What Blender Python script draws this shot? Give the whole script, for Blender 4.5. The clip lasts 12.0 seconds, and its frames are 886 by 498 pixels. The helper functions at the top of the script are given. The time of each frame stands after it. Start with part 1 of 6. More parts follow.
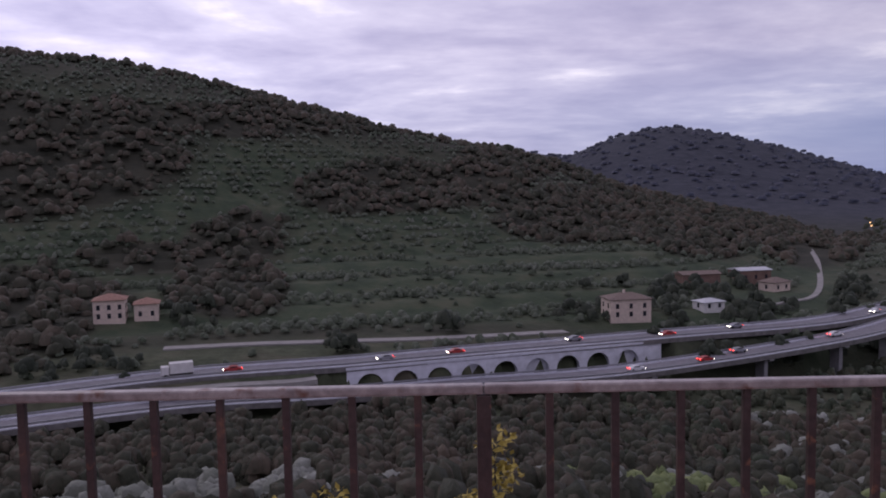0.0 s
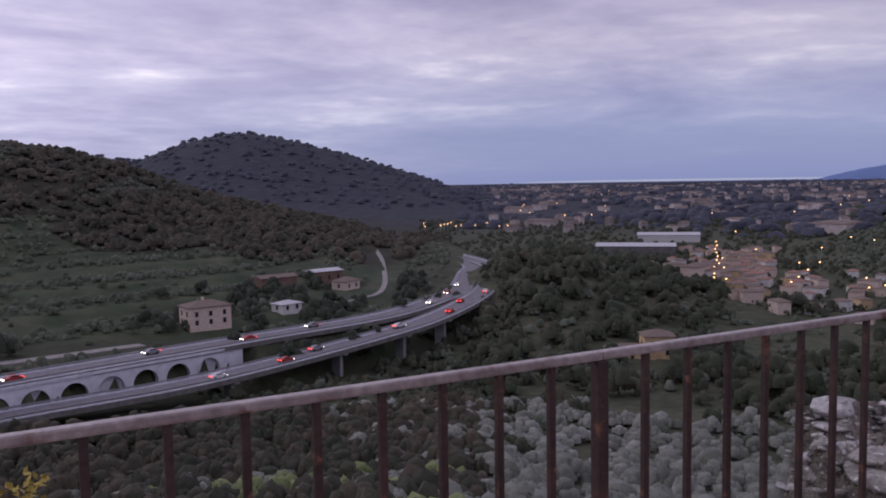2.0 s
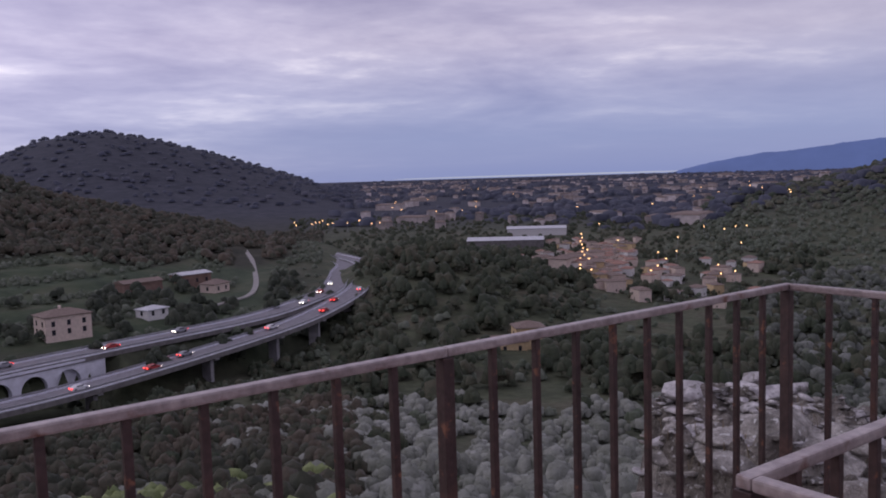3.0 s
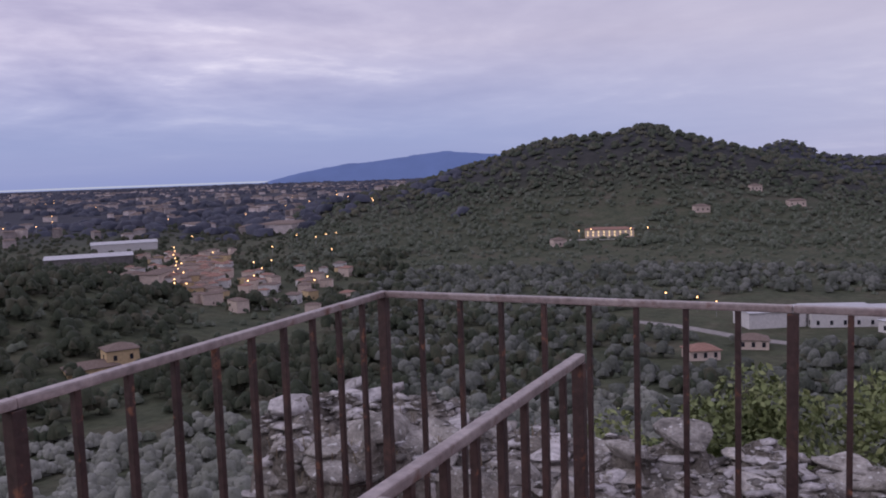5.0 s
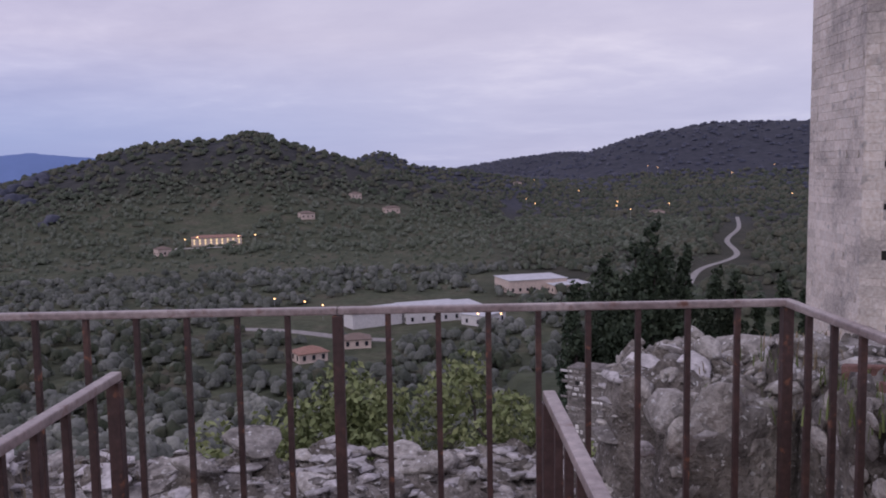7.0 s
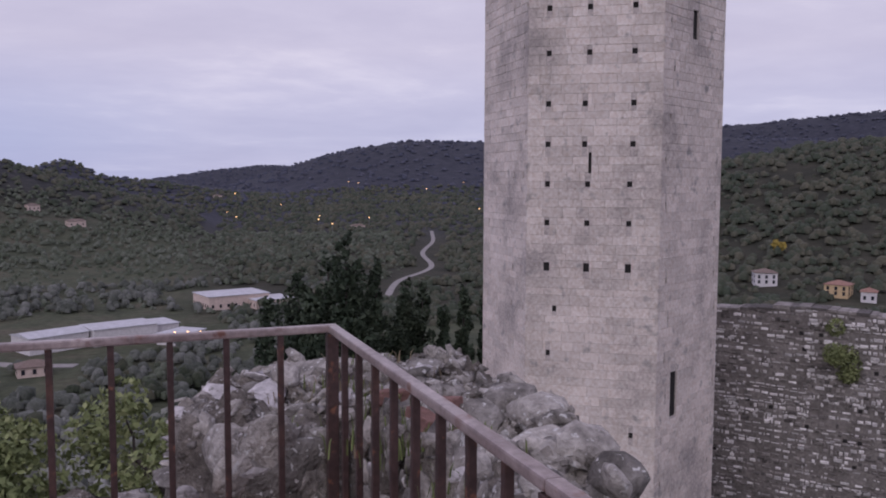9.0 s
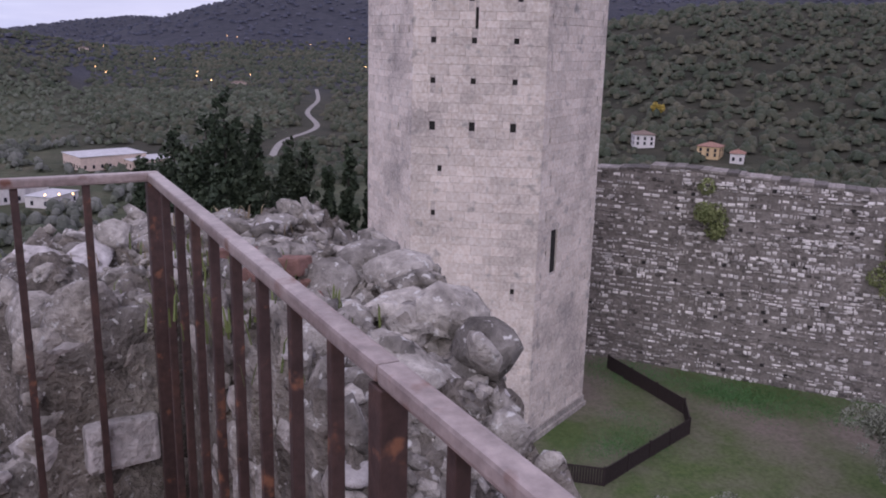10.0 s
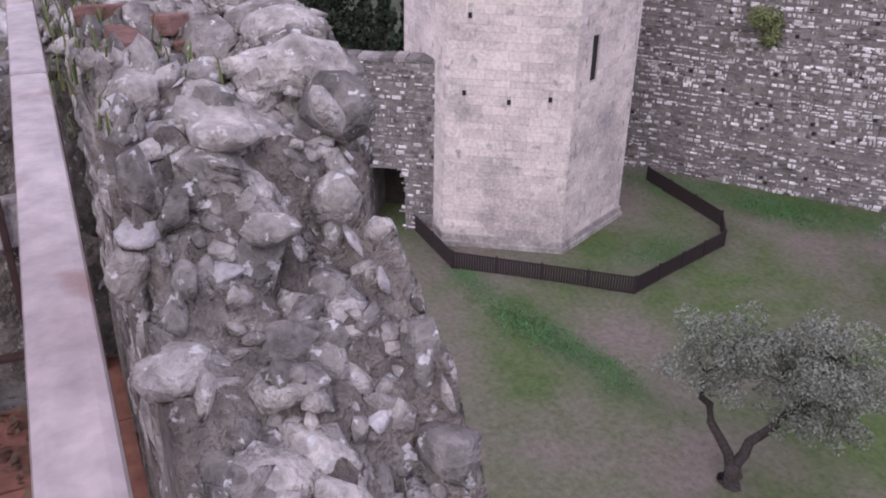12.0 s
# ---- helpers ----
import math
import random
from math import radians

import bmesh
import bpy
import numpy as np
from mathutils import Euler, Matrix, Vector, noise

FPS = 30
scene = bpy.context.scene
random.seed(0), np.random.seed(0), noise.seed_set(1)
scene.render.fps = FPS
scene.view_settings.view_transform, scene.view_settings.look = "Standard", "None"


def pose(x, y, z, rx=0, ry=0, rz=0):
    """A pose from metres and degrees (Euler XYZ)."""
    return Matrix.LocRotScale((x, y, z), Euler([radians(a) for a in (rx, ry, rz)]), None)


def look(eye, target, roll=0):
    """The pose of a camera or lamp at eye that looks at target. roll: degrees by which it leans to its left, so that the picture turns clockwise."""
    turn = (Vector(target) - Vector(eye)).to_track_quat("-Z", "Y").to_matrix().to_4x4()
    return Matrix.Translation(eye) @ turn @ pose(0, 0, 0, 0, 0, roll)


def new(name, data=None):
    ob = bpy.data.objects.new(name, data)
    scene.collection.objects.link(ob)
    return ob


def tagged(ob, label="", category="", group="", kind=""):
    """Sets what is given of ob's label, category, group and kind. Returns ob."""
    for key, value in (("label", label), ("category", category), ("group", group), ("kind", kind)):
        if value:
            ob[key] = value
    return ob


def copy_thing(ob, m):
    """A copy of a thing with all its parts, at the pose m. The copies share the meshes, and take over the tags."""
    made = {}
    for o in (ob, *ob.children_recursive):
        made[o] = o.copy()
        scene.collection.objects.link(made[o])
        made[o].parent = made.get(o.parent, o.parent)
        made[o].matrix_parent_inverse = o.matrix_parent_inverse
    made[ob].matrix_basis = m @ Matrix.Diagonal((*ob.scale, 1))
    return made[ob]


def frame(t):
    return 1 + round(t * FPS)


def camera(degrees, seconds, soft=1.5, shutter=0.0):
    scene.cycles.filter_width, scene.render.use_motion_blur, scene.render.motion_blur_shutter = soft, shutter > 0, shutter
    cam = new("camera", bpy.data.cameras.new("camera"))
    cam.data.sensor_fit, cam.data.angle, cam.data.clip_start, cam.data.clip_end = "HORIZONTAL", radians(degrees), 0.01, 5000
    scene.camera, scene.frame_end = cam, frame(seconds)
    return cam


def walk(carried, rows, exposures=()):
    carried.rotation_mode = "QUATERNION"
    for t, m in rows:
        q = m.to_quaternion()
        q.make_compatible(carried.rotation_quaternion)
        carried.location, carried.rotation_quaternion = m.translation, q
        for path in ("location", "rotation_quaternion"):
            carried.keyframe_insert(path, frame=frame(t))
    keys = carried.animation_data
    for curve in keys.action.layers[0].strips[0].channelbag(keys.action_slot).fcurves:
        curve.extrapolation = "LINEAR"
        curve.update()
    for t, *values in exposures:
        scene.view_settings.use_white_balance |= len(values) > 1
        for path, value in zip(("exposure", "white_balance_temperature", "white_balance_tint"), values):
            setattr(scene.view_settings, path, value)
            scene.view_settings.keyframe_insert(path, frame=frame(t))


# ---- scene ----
cam = camera(55.53, 12.0, soft=1.9)
ROWS = [
    (0.0, -0.1285, -0.0799, 1.5055, -0.407, -4.627, 1.044),
    (0.5, -0.0780, 0.0035, 1.5054, -9.831, -4.616, 0.999),
    (1.0, -0.0135, 0.0773, 1.4908, -17.261, -4.656, 1.550),
    (1.5, 0.0393, 0.1304, 1.4830, -22.510, -4.647, 1.344),
    (2.0, 0.1118, 0.1425, 1.4811, -28.641, -4.744, 0.941),
    (2.5, 0.1845, 0.1639, 1.4662, -33.005, -4.824, 1.199),
    (2.7, 0.2087, 0.1771, 1.4615, -34.597, -4.880, 1.520),
    (4.3, 0.2838, 0.2454, 1.4722, -52.860, -5.830, 1.491),
    (4.5, 0.2834, 0.2544, 1.4684, -55.535, -5.599, 1.976),
    (5.0, 0.3187, 0.2752, 1.4683, -64.555, -5.280, 1.947),
    (5.5, 0.3294, 0.2664, 1.4618, -72.295, -5.205, 1.426),
    (6.0, 0.3573, 0.2535, 1.4589, -78.375, -5.341, 1.184),
    (6.5, 0.3924, 0.2040, 1.4538, -85.389, -5.393, 0.903),
    (7.0, 0.4062, 0.1295, 1.4587, -90.784, -5.449, 0.937),
    (7.2, 0.4131, 0.1004, 1.4590, -93.079, -5.345, 0.848),
    (8.8, 0.4434, -0.2952, 1.4744, -108.642, -4.525, -0.059),
    (9.0, 0.5100, -0.3414, 1.4686, -110.767, -4.624, -0.218),
    (9.5, 0.7195, -0.4288, 1.4357, -115.504, -7.161, -0.908),
    (10.0, 0.7808, -0.5422, 1.3809, -118.333, -13.969, -1.348),
    (10.5, 0.8136, -0.6451, 1.3547, -119.681, -16.986, -2.009),
    (11.0, 0.8080, -0.7013, 1.3357, -117.846, -20.691, -1.886),
    (11.5, 0.7977, -0.8025, 1.2904, -116.229, -24.531, -1.869),
    (12.0, 0.7636, -0.8750, 1.2544, -115.287, -26.853, -0.946),
]
EXPOSURES = [(0.0, -0.2), (5.0, 0.0), (5.5, 0.12), (6.0, 0.2), (6.6, 0.15), (7.0, 0.12), (9.0, 0.1), (10.0, 0.52), (11.0, 0.85), (12.0, 1.05)]
walk(cam, [(t, pose(x, y, z, 90 + pitch, roll, yaw)) for t, x, y, z, yaw, pitch, roll in ROWS], EXPOSURES)

# world: overcast dusk sky, layered cloud
SUN_AZ, SUN_EL = -45.0, 35.0


def polar_eye(az, el, r=500.0):
    return Vector((math.sin(radians(az)) * math.cos(radians(el)), math.cos(radians(az)) * math.cos(radians(el)), math.sin(radians(el)))) * r


world = bpy.data.worlds.new("dusk")
scene.world = world
world.use_nodes = True
wt = world.node_tree
wt.nodes.clear()


def wn(kind, **kw):
    n = wt.nodes.new(kind)
    for k, v in kw.items():
        n.inputs[k].default_value = v
    return n


def wmath(op, a, b=None):
    n = wt.nodes.new("ShaderNodeMath")
    n.operation = op
    for i, v in enumerate((a, b)):
        if v is None:
            continue
        if isinstance(v, (int, float)):
            n.inputs[i].default_value = v
        else:
            wt.links.new(v, n.inputs[i])
    return n.outputs[0]


def wmix(f, a, b):
    n = wt.nodes.new("ShaderNodeMix")
    n.data_type = "RGBA"
    for i, v in ((0, f), (6, a), (7, b)):
        if isinstance(v, (tuple, float, int)):
            n.inputs[i].default_value = (*v, 1) if isinstance(v, tuple) else v
        else:
            wt.links.new(v, n.inputs[i])
    return n.outputs[2]


def wramp(v, stops):
    n = wt.nodes.new("ShaderNodeValToRGB")
    e = n.color_ramp.elements
    while len(e) < len(stops):
        e.new(0.5)
    for el, (p, c) in zip(e, stops):
        el.position = p
        el.color = (*c, 1) if isinstance(c, tuple) else (c, c, c, 1)
    wt.links.new(v, n.inputs[0])
    return n.outputs[0]


tc = wt.nodes.new("ShaderNodeTexCoord")
sep = wt.nodes.new("ShaderNodeSeparateXYZ")
wt.links.new(tc.outputs["Generated"], sep.inputs[0])
zz = wmath("MAXIMUM", sep.outputs[2], 0.0)
den = wmath("ADD", zz, 0.10)
comb = wt.nodes.new("ShaderNodeCombineXYZ")
wt.links.new(wmath("DIVIDE", sep.outputs[0], den), comb.inputs[0])
wt.links.new(wmath("DIVIDE", sep.outputs[1], den), comb.inputs[1])
cl = wn("ShaderNodeTexNoise", Scale=0.62, Detail=7.0, Roughness=0.55, Distortion=0.5)
wt.links.new(comb.outputs[0], cl.inputs["Vector"])
cl2 = wn("ShaderNodeTexNoise", Scale=3.2, Detail=5.0, Roughness=0.55)
wt.links.new(comb.outputs[0], cl2.inputs["Vector"])
cmask = wmath("ADD", wmath("MULTIPLY", cl.outputs[0], 0.75), wmath("MULTIPLY", cl2.outputs[0], 0.25))
cloud = wramp(cmask, [(0.36, (0.40, 0.375, 0.58)), (0.47, (0.53, 0.495, 0.70)), (0.56, (0.67, 0.625, 0.82)), (0.66, (1.05, 0.97, 1.10))])
# the clear blue band low over the plain, in the direction of the sea
dotn = wt.nodes.new("ShaderNodeVectorMath")
dotn.operation = "DOT_PRODUCT"
wt.links.new(tc.outputs["Generated"], dotn.inputs[0])
dotn.inputs[1].default_value = (math.sin(radians(50)), math.cos(radians(50)), 0)
toward = wramp(dotn.outputs["Value"], [(0.70, 0.35), (0.97, 1.0)])
low = wramp(sep.outputs[2], [(0.0, 1.0), (0.04, 0.9), (0.15, 0.0)])
sky_tex = wt.nodes.new("ShaderNodeTexSky")
sky_tex.sky_type = "NISHITA"
sky_tex.sun_disc = False
sky_tex.sun_elevation, sky_tex.sun_rotation = radians(SUN_EL), radians(SUN_AZ)
sky_tex.altitude = 100


def facing(az, stops):
    n = wt.nodes.new("ShaderNodeVectorMath")
    n.operation = "DOT_PRODUCT"
    wt.links.new(tc.outputs["Generated"], n.inputs[0])
    n.inputs[1].default_value = (math.sin(radians(az)), math.cos(radians(az)), 0)
    return wramp(n.outputs["Value"], stops)


# an even cloud sheet over the side valley, a brighter one to the north-west
cloud = wmix(facing(115, [(0.35, 0.0), (0.85, 0.75)]), cloud, (0.565, 0.535, 0.69))
bright = wt.nodes.new("ShaderNodeMix")
bright.data_type, bright.blend_type = "RGBA", "MULTIPLY"
bright.inputs[0].default_value = 1.0
wt.links.new(cloud, bright.inputs[6])
wt.links.new(facing(-30, [(0.45, 0.74), (0.87, 0.98), (1.0, 1.22)]), bright.inputs[7])
cloud = bright.outputs[2]
band = wmix(0.985, sky_tex.outputs[0], (0.180, 0.215, 0.425))
allsky = wmix(wmath("MULTIPLY", toward, low), cloud, band)
bg = wt.nodes.new("ShaderNodeBackground")
wt.links.new(allsky, bg.inputs[0])
bg.inputs[1].default_value = 1.32
out = wt.nodes.new("ShaderNodeOutputWorld")
wt.links.new(bg.outputs[0], out.inputs[0])
sun = new("sun", bpy.data.lights.new("sun", "SUN"))
sun.data.energy, sun.data.angle, sun.data.color = 0.55, radians(50), (1.0, 0.93, 0.93)
sun.matrix_world = look(polar_eye(SUN_AZ, SUN_EL), (0, 0, 0))

# ---- materials ----
def node_material(name, rough=0.8, metal=0.0, spec=0.3):
    m = bpy.data.materials.new(name)
    m.use_nodes = True
    b = m.node_tree.nodes["Principled BSDF"]
    b.inputs["Roughness"].default_value = rough
    b.inputs["Metallic"].default_value = metal
    b.inputs["Specular IOR Level"].default_value = spec
    return m, m.node_tree, b


def tex(nt, scale, detail=5.0, rough=0.6, kind="ShaderNodeTexNoise", vec=None, coord="Object"):
    n = nt.nodes.new(kind)
    n.inputs["Scale"].default_value = scale
    if kind == "ShaderNodeTexNoise":
        n.inputs["Detail"].default_value = detail
        n.inputs["Roughness"].default_value = rough
    if vec is None:
        c = nt.nodes.new("ShaderNodeTexCoord")
        vec = c.outputs[coord]
    nt.links.new(vec, n.inputs["Vector"])
    return n


def ramp(nt, v, stops):
    n = nt.nodes.new("ShaderNodeValToRGB")
    e = n.color_ramp.elements
    while len(e) < len(stops):
        e.new(0.5)
    for el, (p, c) in zip(e, stops):
        el.position = p
        el.color = (*c, 1) if isinstance(c, tuple) else (c, c, c, 1)
    nt.links.new(v, n.inputs[0])
    return n.outputs[0]


def mix(nt, f, a, b, mode="MIX"):
    n = nt.nodes.new("ShaderNodeMix")
    n.data_type = "RGBA"
    n.blend_type = mode
    for i, v in ((0, f), (6, a), (7, b)):
        if isinstance(v, (tuple, float, int)):
            n.inputs[i].default_value = (*v, 1) if isinstance(v, tuple) else v
        else:
            nt.links.new(v, n.inputs[i])
    return n.outputs[2]


def bump(nt, b, height, dist, strength=1.0):
    n = nt.nodes.new("ShaderNodeBump")
    n.inputs["Distance"].default_value = dist
    n.inputs["Strength"].default_value = strength
    nt.links.new(height, n.inputs["Height"])
    nt.links.new(n.outputs[0], b.inputs["Normal"])


def world_pos(nt):
    return nt.nodes.new("ShaderNodeNewGeometry").outputs["Position"]


def island(nt):
    return nt.nodes.new("ShaderNodeNewGeometry").outputs["Random Per Island"]


def obj_random(nt):
    return nt.nodes.new("ShaderNodeObjectInfo").outputs["Random"]


def rough_material(name, stops, scale, fine, bump_d=0.0, rough=0.85, spots=None, per="none", spread=0.35, spec=0.2):
    """A surface with colour variation at two scales, optional pale or dark spots, and relief."""
    m, nt, b = node_material(name, rough, 0, spec)
    p = world_pos(nt)
    big = tex(nt, scale, 6, 0.62, vec=p)
    small = tex(nt, fine, 4, 0.6, vec=p)
    c = ramp(nt, big.outputs[0], stops)
    c = mix(nt, 0.55, c, ramp(nt, small.outputs[0], [(0.3, 0.25), (0.7, 0.75)]), "OVERLAY")
    if per != "none":
        r = island(nt) if per == "island" else obj_random(nt)
        c = mix(nt, 1.0, c, ramp(nt, r, [(0.0, 1 - spread), (1.0, 1 + spread)]), "MULTIPLY")
    if spots:
        sc, lo, hi, col = spots
        s = tex(nt, sc, 3, 0.55, vec=p)
        c = mix(nt, ramp(nt, s.outputs[0], [(lo, 0.0), (hi, 1.0)]), c, col)
    nt.links.new(c, b.inputs["Base Color"])
    if bump_d:
        bump(nt, b, small.outputs[0], bump_d)
    return m


def plain_material(name, col, rough=0.7, metal=0.0, fine=30.0, vary=0.25, bump_d=0.0):
    m, nt, b = node_material(name, rough, metal)
    n = tex(nt, fine, 5, 0.6, vec=world_pos(nt))
    lo = tuple(v * (1 - vary) for v in col)
    hi = tuple(v * (1 + vary) for v in col)
    nt.links.new(ramp(nt, n.outputs[0], [(0.3, lo), (0.7, hi)]), b.inputs["Base Color"])
    if bump_d:
        bump(nt, b, n.outputs[0], bump_d)
    return m


def glow_material(name, col, strength):
    m = bpy.data.materials.new(name)
    m.use_nodes = True
    nt = m.node_tree
    nt.nodes.clear()
    e = nt.nodes.new("ShaderNodeEmission")
    e.inputs[0].default_value = (*col, 1)
    e.inputs[1].default_value = strength
    o = nt.nodes.new("ShaderNodeOutputMaterial")
    nt.links.new(e.outputs[0], o.inputs[0])
    return m


def leaf_material(name, stops, fine=1.3):
    """Foliage: colour varies leaf by leaf, tree by tree and from place to place."""
    m, nt, b = node_material(name, 0.7, 0, 0.2)
    p = world_pos(nt)
    small = tex(nt, fine, 4, 0.65, vec=p)
    total = None
    for w, v in ((0.30, island(nt)), (0.55, tex(nt, 0.11, 4, 0.6, vec=p).outputs[0]), (0.45, tex(nt, 0.016, 3, 0.6, vec=p).outputs[0]), (0.50, small.outputs[0])):
        f = nt.nodes.new("ShaderNodeMath")
        f.operation = "MULTIPLY_ADD"
        f.inputs[1].default_value = w
        nt.links.new(v, f.inputs[0])
        if total is None:
            f.inputs[2].default_value = -0.40
        else:
            nt.links.new(total, f.inputs[2])
        total = f.outputs[0]
    nt.links.new(ramp(nt, total, stops), b.inputs["Base Color"])
    bump(nt, b, small.outputs[0], 0.5 / fine, 0.7)
    return m


M_OLIVE = leaf_material("olive leaves", [(0.25, (0.118, 0.127, 0.102)), (0.5, (0.187, 0.194, 0.167)), (0.75, (0.291, 0.296, 0.270))])
M_FOREST = leaf_material("wood leaves", [(0.2, (0.025, 0.029, 0.020)), (0.42, (0.047, 0.049, 0.033)), (0.60, (0.073, 0.061, 0.045)), (0.8, (0.104, 0.081, 0.060))])
M_AUTUMN = leaf_material("autumn wood leaves", [(0.2, (0.030, 0.041, 0.028)), (0.42, (0.054, 0.067, 0.045)), (0.60, (0.078, 0.079, 0.056)), (0.8, (0.110, 0.105, 0.073))])
M_VALLEY_OLIVE = leaf_material("valley olive leaves", [(0.25, (0.044, 0.053, 0.041)), (0.5, (0.094, 0.102, 0.087)), (0.75, (0.177, 0.184, 0.168))])
M_TERRACE = leaf_material("green terrace olives", [(0.25, (0.053, 0.068, 0.042)), (0.5, (0.087, 0.102, 0.072)), (0.75, (0.143, 0.155, 0.124))])
# bluish base: the haze of distance is painted into these leaves
M_HAZY_WOOD = leaf_material("distant wood leaves in blue haze", [(0.2, (0.038, 0.044, 0.067)), (0.5, (0.060, 0.066, 0.094)), (0.8, (0.090, 0.089, 0.114))])
M_DARKTREE = leaf_material("evergreen leaves", [(0.2, (0.018, 0.028, 0.018)), (0.5, (0.036, 0.053, 0.033)), (0.8, (0.076, 0.096, 0.061))])
M_KNOLL = leaf_material("knoll wood leaves", [(0.2, (0.024, 0.032, 0.020)), (0.45, (0.042, 0.052, 0.032)), (0.65, (0.062, 0.064, 0.042)), (0.85, (0.095, 0.078, 0.052))])
M_DARKOAK = leaf_material("dark oak leaves", [(0.2, (0.020, 0.026, 0.018)), (0.5, (0.036, 0.044, 0.030)), (0.8, (0.062, 0.066, 0.048))])
M_BUSH = leaf_material("yellow green leaves", [(0.2, (0.088, 0.113, 0.046)), (0.5, (0.188, 0.221, 0.095)), (0.8, (0.347, 0.365, 0.180))])
M_YARDOLIVE = leaf_material("yard olive leaves", [(0.2, (0.115, 0.128, 0.095)), (0.5, (0.203, 0.216, 0.169)), (0.8, (0.365, 0.378, 0.324))])
M_BARK = plain_material("bark", (0.055, 0.045, 0.04), 0.9, 0, 14, 0.5, 0.01)
M_GROUND = rough_material("hill ground", [(0.3, (0.045, 0.055, 0.034)), (0.5, (0.070, 0.078, 0.048)), (0.7, (0.10, 0.09, 0.065))], 0.05, 0.3, 0.5, 0.95, per="none")


def add_meadow():
    nt = M_GROUND.node_tree
    b = nt.nodes["Principled BSDF"]
    base = b.inputs["Base Color"].links[0].from_socket
    at = nt.nodes.new("ShaderNodeAttribute")
    at.attribute_name = "meadow"
    n = tex(nt, 0.06, 6, 0.65, vec=world_pos(nt))
    grass = ramp(nt, n.outputs[0], [(0.35, (0.034, 0.048, 0.030)), (0.5, (0.054, 0.071, 0.042)), (0.66, (0.085, 0.09, 0.058))])
    c = mix(nt, at.outputs["Fac"], base, grass)
    # the distant stops paint blue haze into the ground's base colour
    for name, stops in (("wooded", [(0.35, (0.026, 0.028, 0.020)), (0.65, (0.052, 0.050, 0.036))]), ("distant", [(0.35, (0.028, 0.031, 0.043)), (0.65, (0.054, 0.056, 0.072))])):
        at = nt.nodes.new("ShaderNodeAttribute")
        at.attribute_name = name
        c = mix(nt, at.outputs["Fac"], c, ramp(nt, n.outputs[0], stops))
    nt.links.new(c, b.inputs["Base Color"])


add_meadow()
M_ASPHALT = plain_material("asphalt", (0.19, 0.18, 0.20), 0.85, 0, 0.6, 0.2)
M_CONCRETE = plain_material("concrete", (0.62, 0.62, 0.70), 0.85, 0, 0.5, 0.15)
M_DARKCONC = plain_material("dark concrete", (0.16, 0.15, 0.15), 0.9, 0, 0.6, 0.3)
M_STEEL = plain_material("galvanised steel", (0.33, 0.33, 0.36), 0.5, 0.7, 2.0, 0.2)
M_PINKWALL = plain_material("rose plaster", (0.60, 0.49, 0.43), 0.9, 0, 1.2, 0.15)
M_WHITEWALL = plain_material("white plaster", (0.62, 0.60, 0.60), 0.9, 0, 1.2, 0.12)
M_YELLOWWALL = plain_material("ochre plaster", (0.56, 0.42, 0.25), 0.9, 0, 1.2, 0.15)
M_TILES = plain_material("clay roof tiles", (0.19, 0.145, 0.125), 0.9, 0, 2.5, 0.35)
M_REDTILES = plain_material("red roof tiles", (0.29, 0.17, 0.135), 0.9, 0, 2.5, 0.35)
M_GREYROOF = plain_material("sheet roof", (0.50, 0.50, 0.53), 0.7, 0, 0.5, 0.15)
M_WINDOW = plain_material("dark window", (0.03, 0.03, 0.04), 0.2, 0, 3, 0.2)
M_LAMP = glow_material("lamp glow", (1.0, 0.55, 0.24), 5.0)
M_TAIL = glow_material("tail light", (1.0, 0.06, 0.05), 4.5)
M_HEADL = glow_material("head light", (1.0, 0.92, 0.8), 9.0)
# emission stands in for sky reflected off the sea strip
M_SEA_GLOW = glow_material("sea glint", (0.55, 0.58, 0.72), 0.9)


# ---- building helpers ----
def mesh_from(name, verts, faces, mat=None, smooth=False):
    me = bpy.data.meshes.new(name)
    me.from_pydata([tuple(v) for v in verts] if not isinstance(verts, np.ndarray) else verts.tolist(), [], faces if not isinstance(faces, np.ndarray) else faces.tolist())
    if mat:
        me.materials.append(mat)
    if smooth:
        me.polygons.foreach_set("use_smooth", [True] * len(me.polygons))
    me.update()
    return me


def finish(bm, name, mat, smooth=False):
    me = bpy.data.meshes.new(name)
    bm.normal_update()
    bm.to_mesh(me)
    bm.free()
    for m in mat if isinstance(mat, (list, tuple)) else [mat]:
        me.materials.append(m)
    if smooth:
        me.polygons.foreach_set("use_smooth", [True] * len(me.polygons))
    return me


def thing(name, label, category, at=(0, 0, 0), turn=0, group="", kind=""):
    e = new(name)
    e.matrix_basis = pose(*at, 0, 0, turn)
    e.empty_display_size = 0.2
    return tagged(e, label, category, group, kind)


def part(name, data, parent, label=""):
    ob = new(name, data)
    ob.parent = parent
    if label:
        tagged(ob, label)
    return ob


def box(bm, x0, x1, y0, y1, z0, z1, bevel=0.0):
    vs = [bm.verts.new((x, y, z)) for z in (z0, z1) for y in (y0, y1) for x in (x0, x1)]
    fs = [bm.faces.new([vs[i] for i in q]) for q in ((0, 2, 3, 1), (4, 5, 7, 6), (0, 1, 5, 4), (2, 6, 7, 3), (0, 4, 6, 2), (1, 3, 7, 5))]
    if bevel:
        es = list({e for f in fs for e in f.edges})
        bmesh.ops.bevel(bm, geom=es, offset=bevel, segments=2, affect="EDGES", profile=0.6)
    return vs


